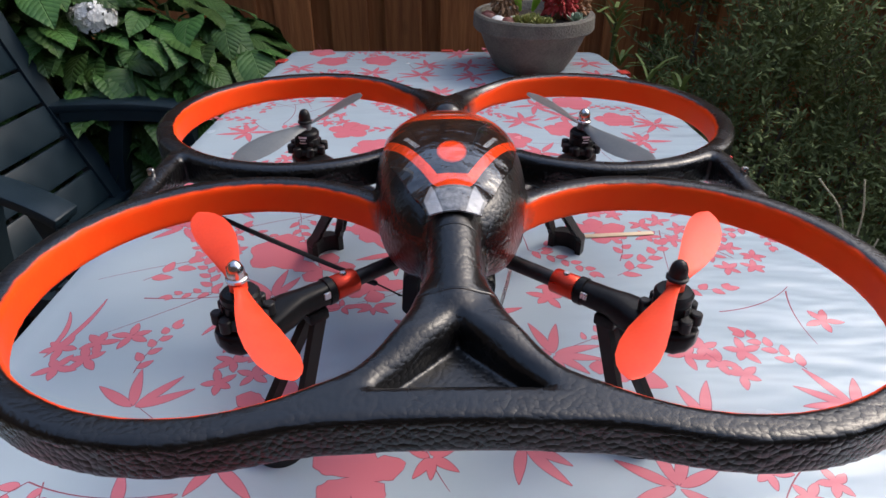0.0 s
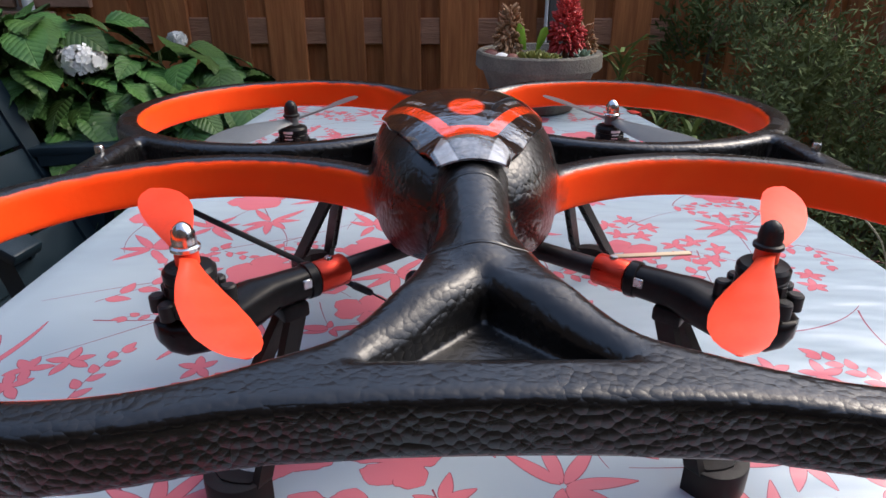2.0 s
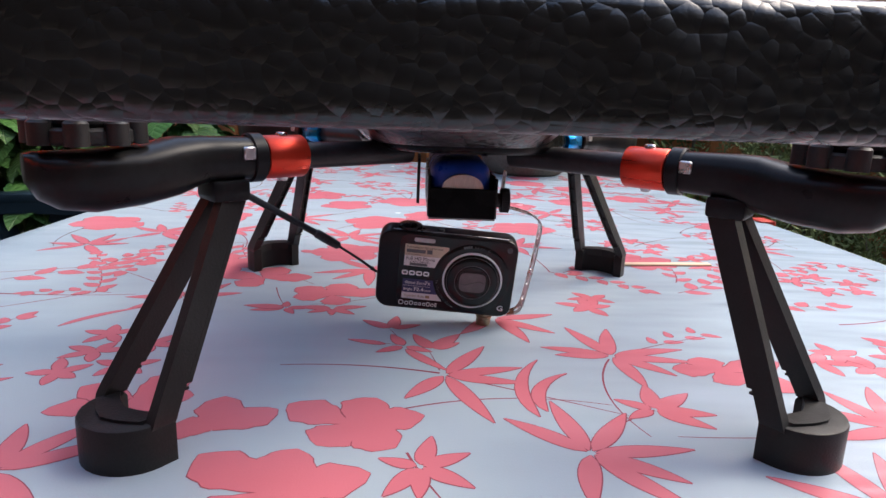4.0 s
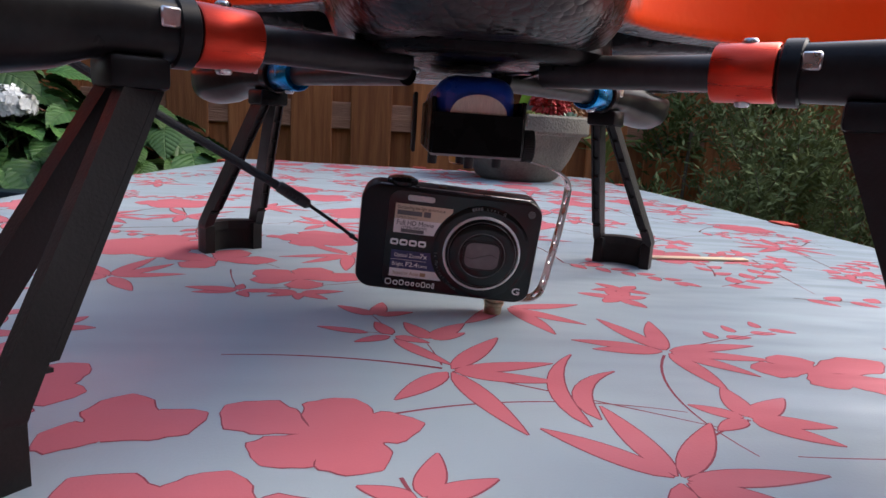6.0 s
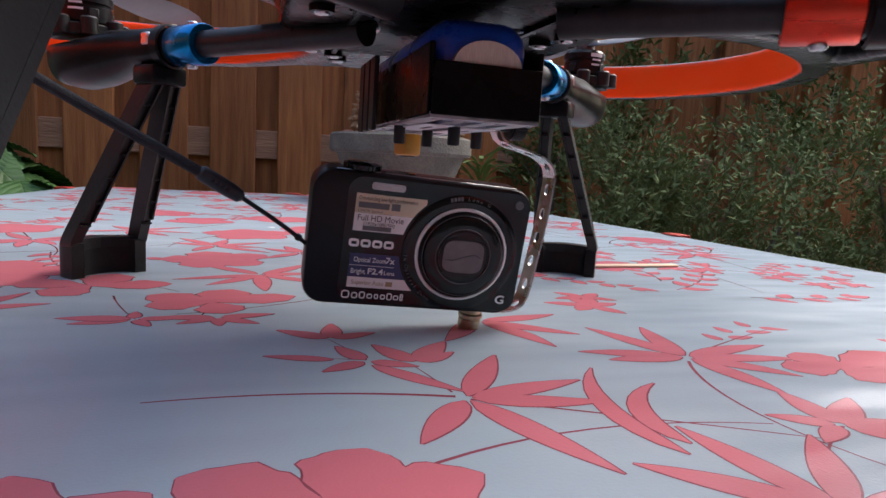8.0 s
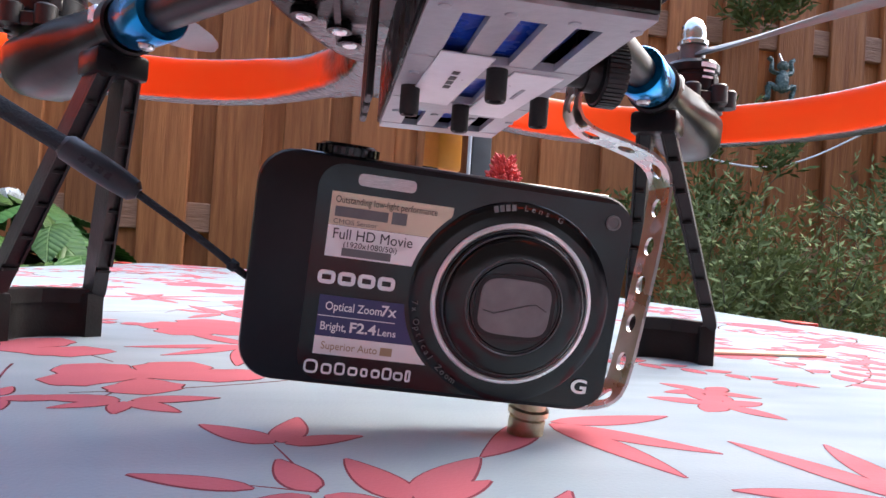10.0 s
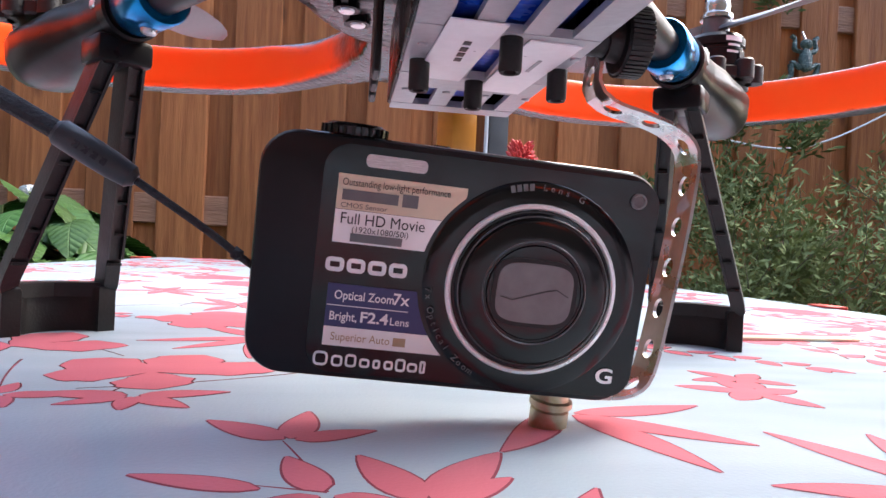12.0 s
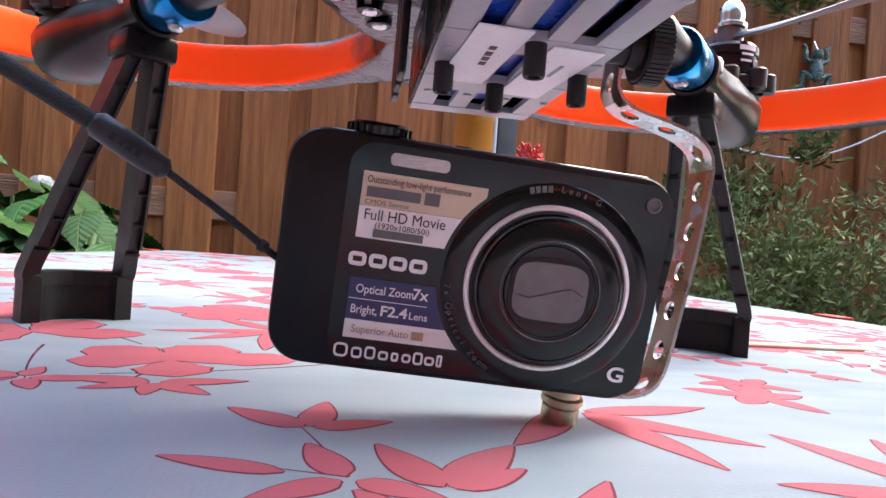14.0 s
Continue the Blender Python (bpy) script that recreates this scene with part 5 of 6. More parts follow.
CW, CH, CD = 0.0932, 0.0562, 0.0175
camera_thing = tagged(new("compact_camera"), "black compact camera with promotional stickers hanging from a steel strip", "camera")
camera_thing.matrix_world = CAM_POSE = Matrix.Translation((0.0040, 0.4888, 0.7788)) @ Euler((radians(7.8), radians(3.9), radians(-0.8))).to_matrix().to_4x4()


def cpose(u, v, w=0.0):
    """A pose on the camera's front: u to the right, v up from its middle, w out of it; text lies flat on it."""
    return pose(u, -w, v, 90, 0, 0)


def rounded_rect(w, h, r, n=7):
    out = []
    for cx, cy, a0 in ((w / 2 - r, h / 2 - r, 0), (-w / 2 + r, h / 2 - r, 90), (-w / 2 + r, -h / 2 + r, 180), (w / 2 - r, -h / 2 + r, 270)):
        for k in range(n + 1):
            a = radians(a0 + 90 * k / n)
            out.append((cx + r * math.cos(a), cy + r * math.sin(a)))
    return out


def slab(outline, y0, y1, m=None, edge=0.0):
    """An upright slab: outline in x-z, from y0 (front) to y1."""
    bm = bmesh.new()
    secs = []
    cx, cz = (sum(q[k] for q in outline) / len(outline) for k in (0, 1))
    span = max(abs(q[0] - cx) for q in outline)
    tall = max(abs(q[1] - cz) for q in outline)
    for y, s in ((y0, edge), (y0 + edge * 0.3, edge * 0.3), (y0 + edge, 0), (y1 - edge, 0), (y1, edge)) if edge else ((y0, 0), (y1, 0)):
        secs.append([Vector((cx + (q[0] - cx) * (1 - s / span), y, cz + (q[1] - cz) * (1 - s / tall))) for q in outline])
    bm_loft(secs, bm)
    if m is not None:
        bmesh.ops.transform(bm, matrix=m, verts=bm.verts)
    return bm


def disc_bm(profile, u, v, segments=56):
    """A turned form standing out of the camera's front at (u, v); the profile is (radius, out)."""
    return bm_lathe(profile, segments, Matrix.Translation((u, 0, v)) @ pose(0, 0, 0, 90, 0, 0))


body = part("body", slab(rounded_rect(CW, CH, 0.0085), 0.0, CD, None, 0.0016), cam_black, camera_thing)
part("front_plate", slab(rounded_rect(CW - 0.0150, CH - 0.0034, 0.0060), -0.00025, 0.0005, pose(0.0068, 0, 0)), cam_gloss, camera_thing, "gloss black front panel")
part("top_trim", bm_box(CW - 0.016, 0.0012, 0.0006, pose(0.001, 0.0035, CH / 2 - 0.0001), 0.0002, 1), strip_steel, camera_thing)
LU, LV = 0.0178, -0.0018
part("lens_bezel", disc_bm([(0.0, 0.0003), (0.0248, 0.0003), (0.0253, 0.0005), (0.0249, 0.0008), (0.0220, 0.0011), (0.0, 0.0011)], LU, LV), cam_gloss, camera_thing)
ringo = part("lens_ring", disc_bm([(0.0188, 0.0010), (0.0200, 0.0010), (0.0202, 0.0022), (0.0199, 0.0027), (0.0192, 0.0029), (0.0188, 0.0025)], LU, LV, 72), ring_chrome, camera_thing, "bright chrome ring round the lens")
barrel = part("lens_barrel", disc_bm([(0.0187, 0.0010), (0.01868, 0.0020), (0.0186, 0.0024), (0.0186, 0.0026), (0.0182, 0.0026), (0.0181, 0.0036), (0.0176, 0.0039), (0.0172, 0.0036), (0.0168, 0.0036), (0.0167, 0.0046), (0.0162, 0.0049), (0.0120, 0.0051), (0.0117, 0.0048), (0.0111, 0.0048), (0.0108, 0.0051), (0.0085, 0.0052), (0.0, 0.0048)], LU, LV, 72), cam_gloss, camera_thing)
for r, w in ((0.0174, 0.0040), (0.0119, 0.0052)):
    part("rim_line", disc_bm([(r - 0.00018, w), (r, w + 0.00018), (r + 0.00018, w), (r, w - 0.0002)], LU, LV, 72), window_grey, barrel)
# lens window: a bulging rounded rectangle in a recessed surround
win = []
for k in range(40):
    a = 2 * math.pi * k / 40
    c, s = math.cos(a), math.sin(a)
    win.append((0.0088 * math.copysign(abs(c) ** 0.50, c), 0.0069 * math.copysign(abs(s) ** 0.50, s)))
part("lens_surround", slab([(x * 1.12, z * 1.14) for x, z in win], -0.0056, -0.0046, pose(LU, 0, LV)), cam_black, barrel)
part("lens_cover", slab(win, -0.0058, -0.0047, pose(LU, 0, LV)), window_grey, barrel, "closed grey lens cover blades")
seam = [(-0.0078, -0.0012), (-0.0050, -0.0018), (0.0030, 0.0010), (0.0050, 0.0014), (0.0078, 0.0000)]
part("cover_seam", bm_ribbon([(LU + x, -0.00588, LV + z) for x, z in seam], 0.0002, 0.00025), print_black, barrel)
part("flash_frame", slab(rounded_rect(0.0152, 0.0039, 0.0014, 5), -0.0005, 0.0004, pose(-0.0163, 0, 0.0232), 0.0), cam_gloss, camera_thing)
flash = part("flash", slab(rounded_rect(0.0138, 0.0029, 0.0011, 5), -0.0007, 0.0004, pose(-0.0163, 0, 0.0232), 0.0), flash_mat, camera_thing, "ribbed flash window")
af = part("focus_lamp", disc_bm([(0.0, 0.0002), (0.0019, 0.0002), (0.0019, 0.0008), (0.0015, 0.0009), (0.0013, 0.0004), (0.0, 0.0003)], 0.0406, 0.0217, 24), print_grey, camera_thing)
dial = part("shutter_dial", bm_lathe([(0.0, 0.0), (0.0072, 0.0), (0.0075, 0.0006), (0.0075, 0.0022), (0.0062, 0.0030), (0.0, 0.0032)], 36, pose(-0.0268, 0.0085, CH / 2)), cam_gloss, camera_thing)
for k in range(24):
    a = 2 * math.pi * k / 24
    part("knurl", bm_box(0.0005, 0.0008, 0.0019, pose(-0.0268 + 0.0076 * math.cos(a), 0.0085 + 0.0076 * math.sin(a), CH / 2 + 0.0013, 0, 0, math.degrees(a)), 0), cam_gloss, dial, smooth=False)
part("power_button", bm_lathe([(0.0, 0.0), (0.0022, 0.0), (0.0020, 0.0006), (0.0, 0.0006)], 18, pose(-0.006, 0.0085, CH / 2)), cam_gloss, camera_thing)


def sticker(name, outline, material, w=0.0005):
    bm = bmesh.new()
    bm.faces.new([bm.verts.new((x, -w, z)) for x, z in outline])
    bmesh.ops.recalc_face_normals(bm, faces=bm.faces)
    ext = bmesh.ops.extrude_face_region(bm, geom=bm.faces[:])
    bmesh.ops.translate(bm, verts=[v for v in ext["geom"] if isinstance(v, bmesh.types.BMVert)], vec=(0, 0.0001, 0))
    bmesh.ops.recalc_face_normals(bm, faces=bm.faces)
    return part(name, bm, material, camera_thing, smooth=False)


def arc_edge(z, gap=0.0010):
    """x of the bezel's left side at height z."""
    return LU - math.sqrt(max(0.0254 ** 2 - (z - LV) ** 2, 0)) - gap


def label_outline(x0, z1, z0, xmax=None):
    zs = [z1 + (z0 - z1) * k / 10 for k in range(11)]
    return [(x0, z0), (x0, z1)] + [(min(arc_edge(z), xmax if xmax else 1), z) for z in zs]


LX = -0.0289
gold = sticker("gold_label", label_outline(LX, 0.0197, 0.0118, 0.0003), sticker_gold)
white = sticker("white_label", label_outline(LX, 0.0117, 0.0042), sticker_white)
blue = sticker("blue_label", label_outline(LX + 0.0002, -0.0053, -0.0153), sticker_blue)
pink = sticker("pale_label", label_outline(LX + 0.0002, -0.0154, -0.0199), sticker_white)
part("divider", bm_box(0.0186, 0.0001, 0.00018, pose(LX + 0.0097, -0.00062, -0.0103), 0), print_white, blue, smooth=False)
W = 0.00064


def write(body, u, v, size, material, parent, width=None, bold=0.0, align="LEFT"):
    return text_mesh("lettering", body, size, material, parent, cpose(u, v, W), align, bold, 0.0, 0.00003, width)


write("Outstanding low-light performance", LX + 0.0010, 0.0179, 0.0023, print_black, gold, 0.0243)
write("CMOS Sensor", LX + 0.0010, 0.0127, 0.0016, print_grey, gold, 0.0105)
part("mark", bm_box(0.0126, 0.0001, 0.0024, pose(LX + 0.0075, -W, 0.0151), 0), print_grey, gold, smooth=False)
part("mark", bm_box(0.0036, 0.0001, 0.0029, pose(LX + 0.0165, -W, 0.0152), 0), print_grey, gold, smooth=False)
write("Full HD Movie", LX + 0.0012, 0.0097, 0.0036, print_black, white, 0.0190)
write("(1920x1080/50i)", LX + 0.0040, 0.0074, 0.0019, print_black, white, 0.0128)
part("mark", bm_box(0.0118, 0.0001, 0.0019, pose(LX + 0.0098, -W, 0.0056), 0), print_grey, white, smooth=False)
write("Optical Zoom", LX + 0.0018, -0.0079, 0.0029, print_white, blue, 0.0136, 0.00003)
write("7x", LX + 0.0152, -0.0077, 0.0038, print_white, blue, None, 0.00006)
write("Bright,", LX + 0.0011, -0.0129, 0.0029, print_white, blue, 0.0062, 0.00003)
write("F2.4", LX + 0.0081, -0.0127, 0.0035, print_white, blue, 0.0064, 0.00008)
write("Lens", LX + 0.0150, -0.0130, 0.0025, print_white, blue, 0.0044, 0.00002)
write("Superior Auto", LX + 0.0019, -0.0177, 0.0027, print_gold, pink, 0.0136)
part("camera_icon", bm_box(0.0029, 0.0001, 0.0020, pose(LX + 0.0178, -W, -0.0177), 0), print_gold, pink, smooth=False)
# maker's name and range name as plain open marks
def open_mark(name, w, h, u, v, line):
    """A flat rounded frame."""
    r = min(w, h) * 0.35
    bm = bmesh.new()
    outer, inner = rounded_rect(w, h, r, 4), rounded_rect(w - 2 * line, h - 2 * line, max(r - line, 0.0001), 4)
    loops = [[bm.verts.new((u + x, y, v + z)) for x, z in ring] for y in (-0.00052, -0.0003) for ring in (outer, inner)]
    c = len(outer)
    for k in range(c):
        k2 = (k + 1) % c
        for a, b in ((0, 1), (1, 3), (3, 2), (2, 0)):
            bm.faces.new((loops[a][k], loops[a][k2], loops[b][k2], loops[b][k]))
    bmesh.ops.recalc_face_normals(bm, faces=bm.faces)
    part(name, bm, print_white, camera_thing, smooth=False)


for k in range(4):
    open_mark("maker_mark", 0.0042, 0.0033, LX + 0.0012 + k * 0.0048, -0.0009, 0.0010)
for u, w, h in ((0.0014, 0.0034, 0.0034), (0.0052, 0.0026, 0.0027), (0.0084, 0.0026, 0.0031), (0.0116, 0.0024, 0.0022), (0.0144, 0.0018, 0.0022), (0.0172, 0.0022, 0.0022), (0.0200, 0.0024, 0.0031), (0.0228, 0.0024, 0.0022), (0.0252, 0.0014, 0.0030)):
    open_mark("range_mark", w, h, LX - 0.0012 + u, -0.0235 + 0.0003 * (h > 0.0029), 0.00052)
write("G", 0.0392, -0.0212, 0.0052, print_white, camera_thing, 0.0042, 0.00012, "CENTER")
for body_text, start, step, size in (("Lens G", 90, -4.4, 0.0021), ("7x Optical Zoom", 186, 3.9, 0.0022)):
    for k, ch in enumerate(body_text):
        a = start + step * k
        r = 0.0239
        turn = a - 90 if step < 0 else a + 90
        text_mesh("lettering", ch, size, print_grey, camera_thing, pose(LU + r * math.cos(radians(a)), -0.00155, LV + r * math.sin(radians(a))) @ pose(0, 0, 0, 90, 0, 0) @ pose(0, 0, 0, 0, 0, turn), "CENTER", 0.0, 0.0, 0.00003)
for a in (108, 104.5, 101, 97.5):
    part("maker_mark", bm_box(0.0011, 0.0001, 0.0016, pose(LU, -0.00155, LV) @ pose(0, 0, 0, 0, 90 - a, 0) @ pose(0, 0, 0.0239), 0), print_grey, camera_thing, smooth=False)
# tripod screw under the strip
scr = bm_lathe([(0.0, -0.0115), (0.0045, -0.0115), (0.0050, -0.0108), (0.0050, -0.0062), (0.0044, -0.0058), (0.0044, -0.0052), (0.0056, -0.0050), (0.0056, -0.0036), (0.0046, -0.0032), (0.0046, 0.0), (0.0, 0.0)], 12, pose(0.0300, 0.0085, -CH / 2 + 0.0006))
part("tripod_screw", scr, brass, camera_thing, "worn brass tripod screw and washer")
# wrist strap: thin loop, slider, braided band up to the arm
strap = new("wrist_strap")
strap.parent = camera_thing
strap.matrix_parent_inverse = CAM_POSE.inverted()
loop = smooth_path([(-0.0418, 0.4960, 0.7775), (-0.0445, 0.4915, 0.7800), (-0.053, 0.4900, 0.7865), (-0.0680, 0.4885, 0.7966)], 8)
part("loop_cord", bm_tube(loop, 0.0009, 8), cord_mat, strap)
part("knot", bm_lathe([(0.0, -0.0016), (0.0014, -0.0008), (0.0016, 0.0006), (0.0, 0.0018)], 12, Matrix.Translation((-0.0458, 0.4912, 0.7810))), cord_mat, strap)
S0, S1 = Vector((-0.0672, 0.4887, 0.7961)), Vector((-0.0830, 0.4862, 0.8057))
part("slider", bm_tube([S0.lerp(S1, f) for f in (0, 0.07, 0.3, 0.6, 0.94, 1)], [0.0016, 0.0031, 0.0036, 0.0037, 0.0036, 0.0026], 16, flat=0.85), slider_mat, strap, "moulded rubber strap slider")
# the maker's mark moulded into the slider
for k in range(4):
    part("moulded_mark", bm_box(0.0014, 0.0002, 0.0016, Matrix.Translation(S0.lerp(S1, 0.34 + 0.11 * k) + Vector((0, -0.0036, 0))) @ pose(0, 0, 0, 0, 31, 0), 0.00008, 1), cord_mat, strap)
band = [Vector((-0.0815, 0.4863, 0.8048)).lerp(Vector((-0.2440, 0.4755, 0.8990)), k / 24) + Vector((0, 0, -0.0012 * math.sin(math.pi * k / 24))) for k in range(25)]
part("braided_band", bm_tube(band, 0.0029, 10, flat=0.75), cord_mat, strap, "braided black strap band")

# ---- pot with succulents ----
pot_mat = surface("mossy_concrete", (0.085, 0.075, 0.06), (0.20, 0.185, 0.15), 0.85, 25, bump=0.5, dist=0.002, fine=250)
soil = surface("potting_soil", (0.02, 0.015, 0.011), (0.06, 0.045, 0.03), 0.95, 80, bump=0.8, dist=0.004)
succ_green = surface("succulent_green", (0.16, 0.22, 0.05), (0.30, 0.26, 0.08), 0.5, 60, bump=0.1)
succ_pale = surface("grey_green_succulent", (0.18, 0.25, 0.17), (0.28, 0.36, 0.26), 0.55, 60, bump=0.1)
succ_brown = surface("dried_brown_leaf", (0.24, 0.125, 0.060), (0.44, 0.26, 0.14), 0.8, 80, bump=0.4, dist=0.001)
red_plume = surface("red_plume", (0.40, 0.022, 0.024), (0.60, 0.060, 0.050), 0.6, 90, bump=0.3, dist=0.001)
bright_leaf = surface("bright_green_leaf", (0.20, 0.42, 0.02), (0.30, 0.52, 0.05), 0.45, 30, bump=0.1)
stone_white = surface("white_pebble", (0.6, 0.6, 0.58), (0.75, 0.75, 0.73), 0.6, 40, bump=0.1)
stone_red = surface("red_brown_pebble", (0.12, 0.03, 0.02), (0.2, 0.06, 0.045), 0.5, 40, bump=0.1)
PX, PY = 0.197, 1.455
pot = tagged(new("flower_pot"), "weathered grey stone bowl with lichen standing on the table", "flower pot")
part("bowl", bm_lathe([(0.0, 0.0), (0.070, 0.0), (0.080, 0.006), (0.103, 0.045), (0.119, 0.085), (0.122, 0.090), (0.131, 0.091), (0.135, 0.096), (0.134, 0.122), (0.130, 0.126), (0.120, 0.125), (0.117, 0.118), (0.110, 0.105), (0.0, 0.103)], 48, pose(PX, PY, TABLE)), pot_mat, pot)
part("soil", bm_lathe([(0.0, 0.113), (0.05, 0.112), (0.1145, 0.108)], 40, pose(PX, PY, TABLE)), soil, pot)
prnd = random.Random(5)


def rosette(name, x, y, z, size, material, label, rows=4, upright=0.5):
    thing = tagged(new(name), label, "succulent plant")
    for row in range(rows):
        for k in range(7):
            a = 2 * math.pi * (k + 0.5 * (row % 2)) / 7 + prnd.uniform(-0.1, 0.1)
            tilt = 20 + 60 * row / rows * (1 + upright) * 0.8
            leafb = bm_tube([(0, 0, 0), (0.35 * size, 0, 0.05 * size), (0.75 * size, 0, 0.16 * size), (size, 0, 0.30 * size)], [0.10 * size, 0.22 * size, 0.20 * size, 0.03 * size], 8, flat=0.45)
            bmesh.ops.transform(leafb, matrix=pose(x, y, z + row * 0.12 * size, 0, 0, math.degrees(a)) @ pose(0, 0, 0, 0, -tilt, 0) @ Matrix.Scale(1 - 0.17 * row, 4), verts=leafb.verts)
            part("leaf", leafb, material, thing)
    return thing


for dx, dy, sz in ((-0.025, -0.078, 0.026), (0.000, -0.088, 0.024), (-0.045, -0.070, 0.022), (0.020, -0.080, 0.020), (-0.01, -0.06, 0.026)):
    rosette("stonecrop", PX + dx, PY + dy, TABLE + 0.112, sz, succ_green, "yellow-green fleshy stonecrop rosette in the bowl")
rosette("houseleek", PX + 0.085, PY - 0.055, TABLE + 0.112, 0.026, succ_pale, "grey-green houseleek rosette by the rim")


def plume(name, x, y, z, height, width, material, label, count):
    thing = tagged(new(name), label, "succulent plant")
    part("stalk", bm_tube([(x, y, z), (x + 0.003, y, z + height * 0.6)], 0.006, 8), succ_brown, thing)
    bmf = bmesh.new()
    for k in range(count):
        t = prnd.random()
        hz = z + height * (0.15 + 0.85 * t)
        rr = width * math.sqrt(max(0.02, math.sin(math.pi * min(0.95, 0.18 + 0.80 * t)))) * (1 - 0.55 * t) * prnd.uniform(0.55, 1.0)
        a = prnd.uniform(0, 2 * math.pi)
        q = Vector((x + rr * math.cos(a), y + rr * math.sin(a), hz))
        tip = q + Vector((math.cos(a) * 0.010, math.sin(a) * 0.010, 0.012 - 0.022 * (1 - t))) * prnd.uniform(0.7, 1.5)
        bm_tube([q, q.lerp(tip, 0.5), tip], [0.0026, 0.0044, 0.0014], 6, bmf)
    tagged(part("flower_head", bmf, material, thing), kind="stuff")
    return thing


plume("red_plume", PX + 0.055, PY - 0.005, TABLE + 0.110, 0.112, 0.042, red_plume, "dark red feathery plume rising from the bowl", 420)
plume("brown_tuft", PX - 0.062, PY + 0.010, TABLE + 0.110, 0.095, 0.036, succ_brown, "dried brown curly tuft in the bowl", 260)
plume("brown_tuft", PX + 0.095, PY + 0.010, TABLE + 0.105, 0.060, 0.030, succ_brown, "low dried brown tuft at the bowl's rim", 160)
sprout = tagged(new("green_sprout"), "two bright green upright leaves in the bowl", "sprout")
for dx, tilt, ln in ((-0.020, 16, 0.055), (0.006, -20, 0.050)):
    b = bm_tube([(0, 0, 0), (0, 0, ln * 0.4), (0, 0, ln * 0.8), (0, 0, ln)], [0.003, 0.008, 0.009, 0.002], 8, flat=0.2, up=Vector((0, 1, 0)))
    bmesh.ops.transform(b, matrix=pose(PX - 0.012 + dx, PY - 0.012, TABLE + 0.128, 0, -tilt, 0), verts=b.verts)
    part("leaf", b, bright_leaf, sprout)
for dx, dy, r, mt, lab in ((-0.088, -0.060, 0.017, stone_white, "smooth white pebble in the bowl"), (-0.066, -0.070, 0.016, stone_red, "red-brown round pebble in the bowl"), (-0.108, -0.02, 0.02, stone_red, "red-brown flat pebble in the bowl"), (-0.05, -0.045, 0.012, stone_white, "small white pebble in the bowl")):
    b = bmesh.new()
    bmesh.ops.create_icosphere(b, subdivisions=3, radius=r)
    for v in b.verts:
        v.co += v.co.normalized() * 0.12 * r * noise.noise(v.co * 60)
        v.co.z *= 0.7
    bmesh.ops.translate(b, vec=(PX + dx * 0.95, PY + dy, TABLE + 0.117), verts=b.verts)
    tagged(link_mesh("pebble", b, mt), lab, "pebble")

stick_mat = surface("pale_birch", (0.52, 0.40, 0.25), (0.66, 0.54, 0.37), 0.6, 60, bump=0.2, stretch=(1, 8, 8))
stick = tagged(link_mesh("wooden_stick", bm_box(0.092, 0.0085, 0.002, pose(0.228, 0.684, TABLE + 0.0013, 0, 0, 6), 0.0009, 2), stick_mat), "flat pale wooden stirring stick lying on the tablecloth", "stick")
clip_mat = surface("red_plastic_clip", (0.42, 0.035, 0.025), (0.52, 0.05, 0.035), 0.4, 50, bump=0.1)
for x, y, rz in ((0.005, TAB_Y1 + 0.001, 0), (table_mid(0.95) + table_half(0.95), 0.95, -84), (table_mid(1.42) + table_half(1.42), 1.42, -78), (table_mid(1.5) - table_half(1.5), 1.5, 80)):
    c = tagged(new("tablecloth_clip"), "red plastic clip gripping the cloth at the table edge", "clip", "cloth clips")
    c.matrix_world = pose(x, y, TABLE, 0, 0, rz)
    part("jaw", bm_box(0.030, 0.018, 0.002, pose(0, -0.004, 0.0016), 0.0008, 2), clip_mat, c)
    part("spine", bm_box(0.030, 0.003, 0.045, pose(0, 0.0075, -0.020), 0.001, 2), clip_mat, c)

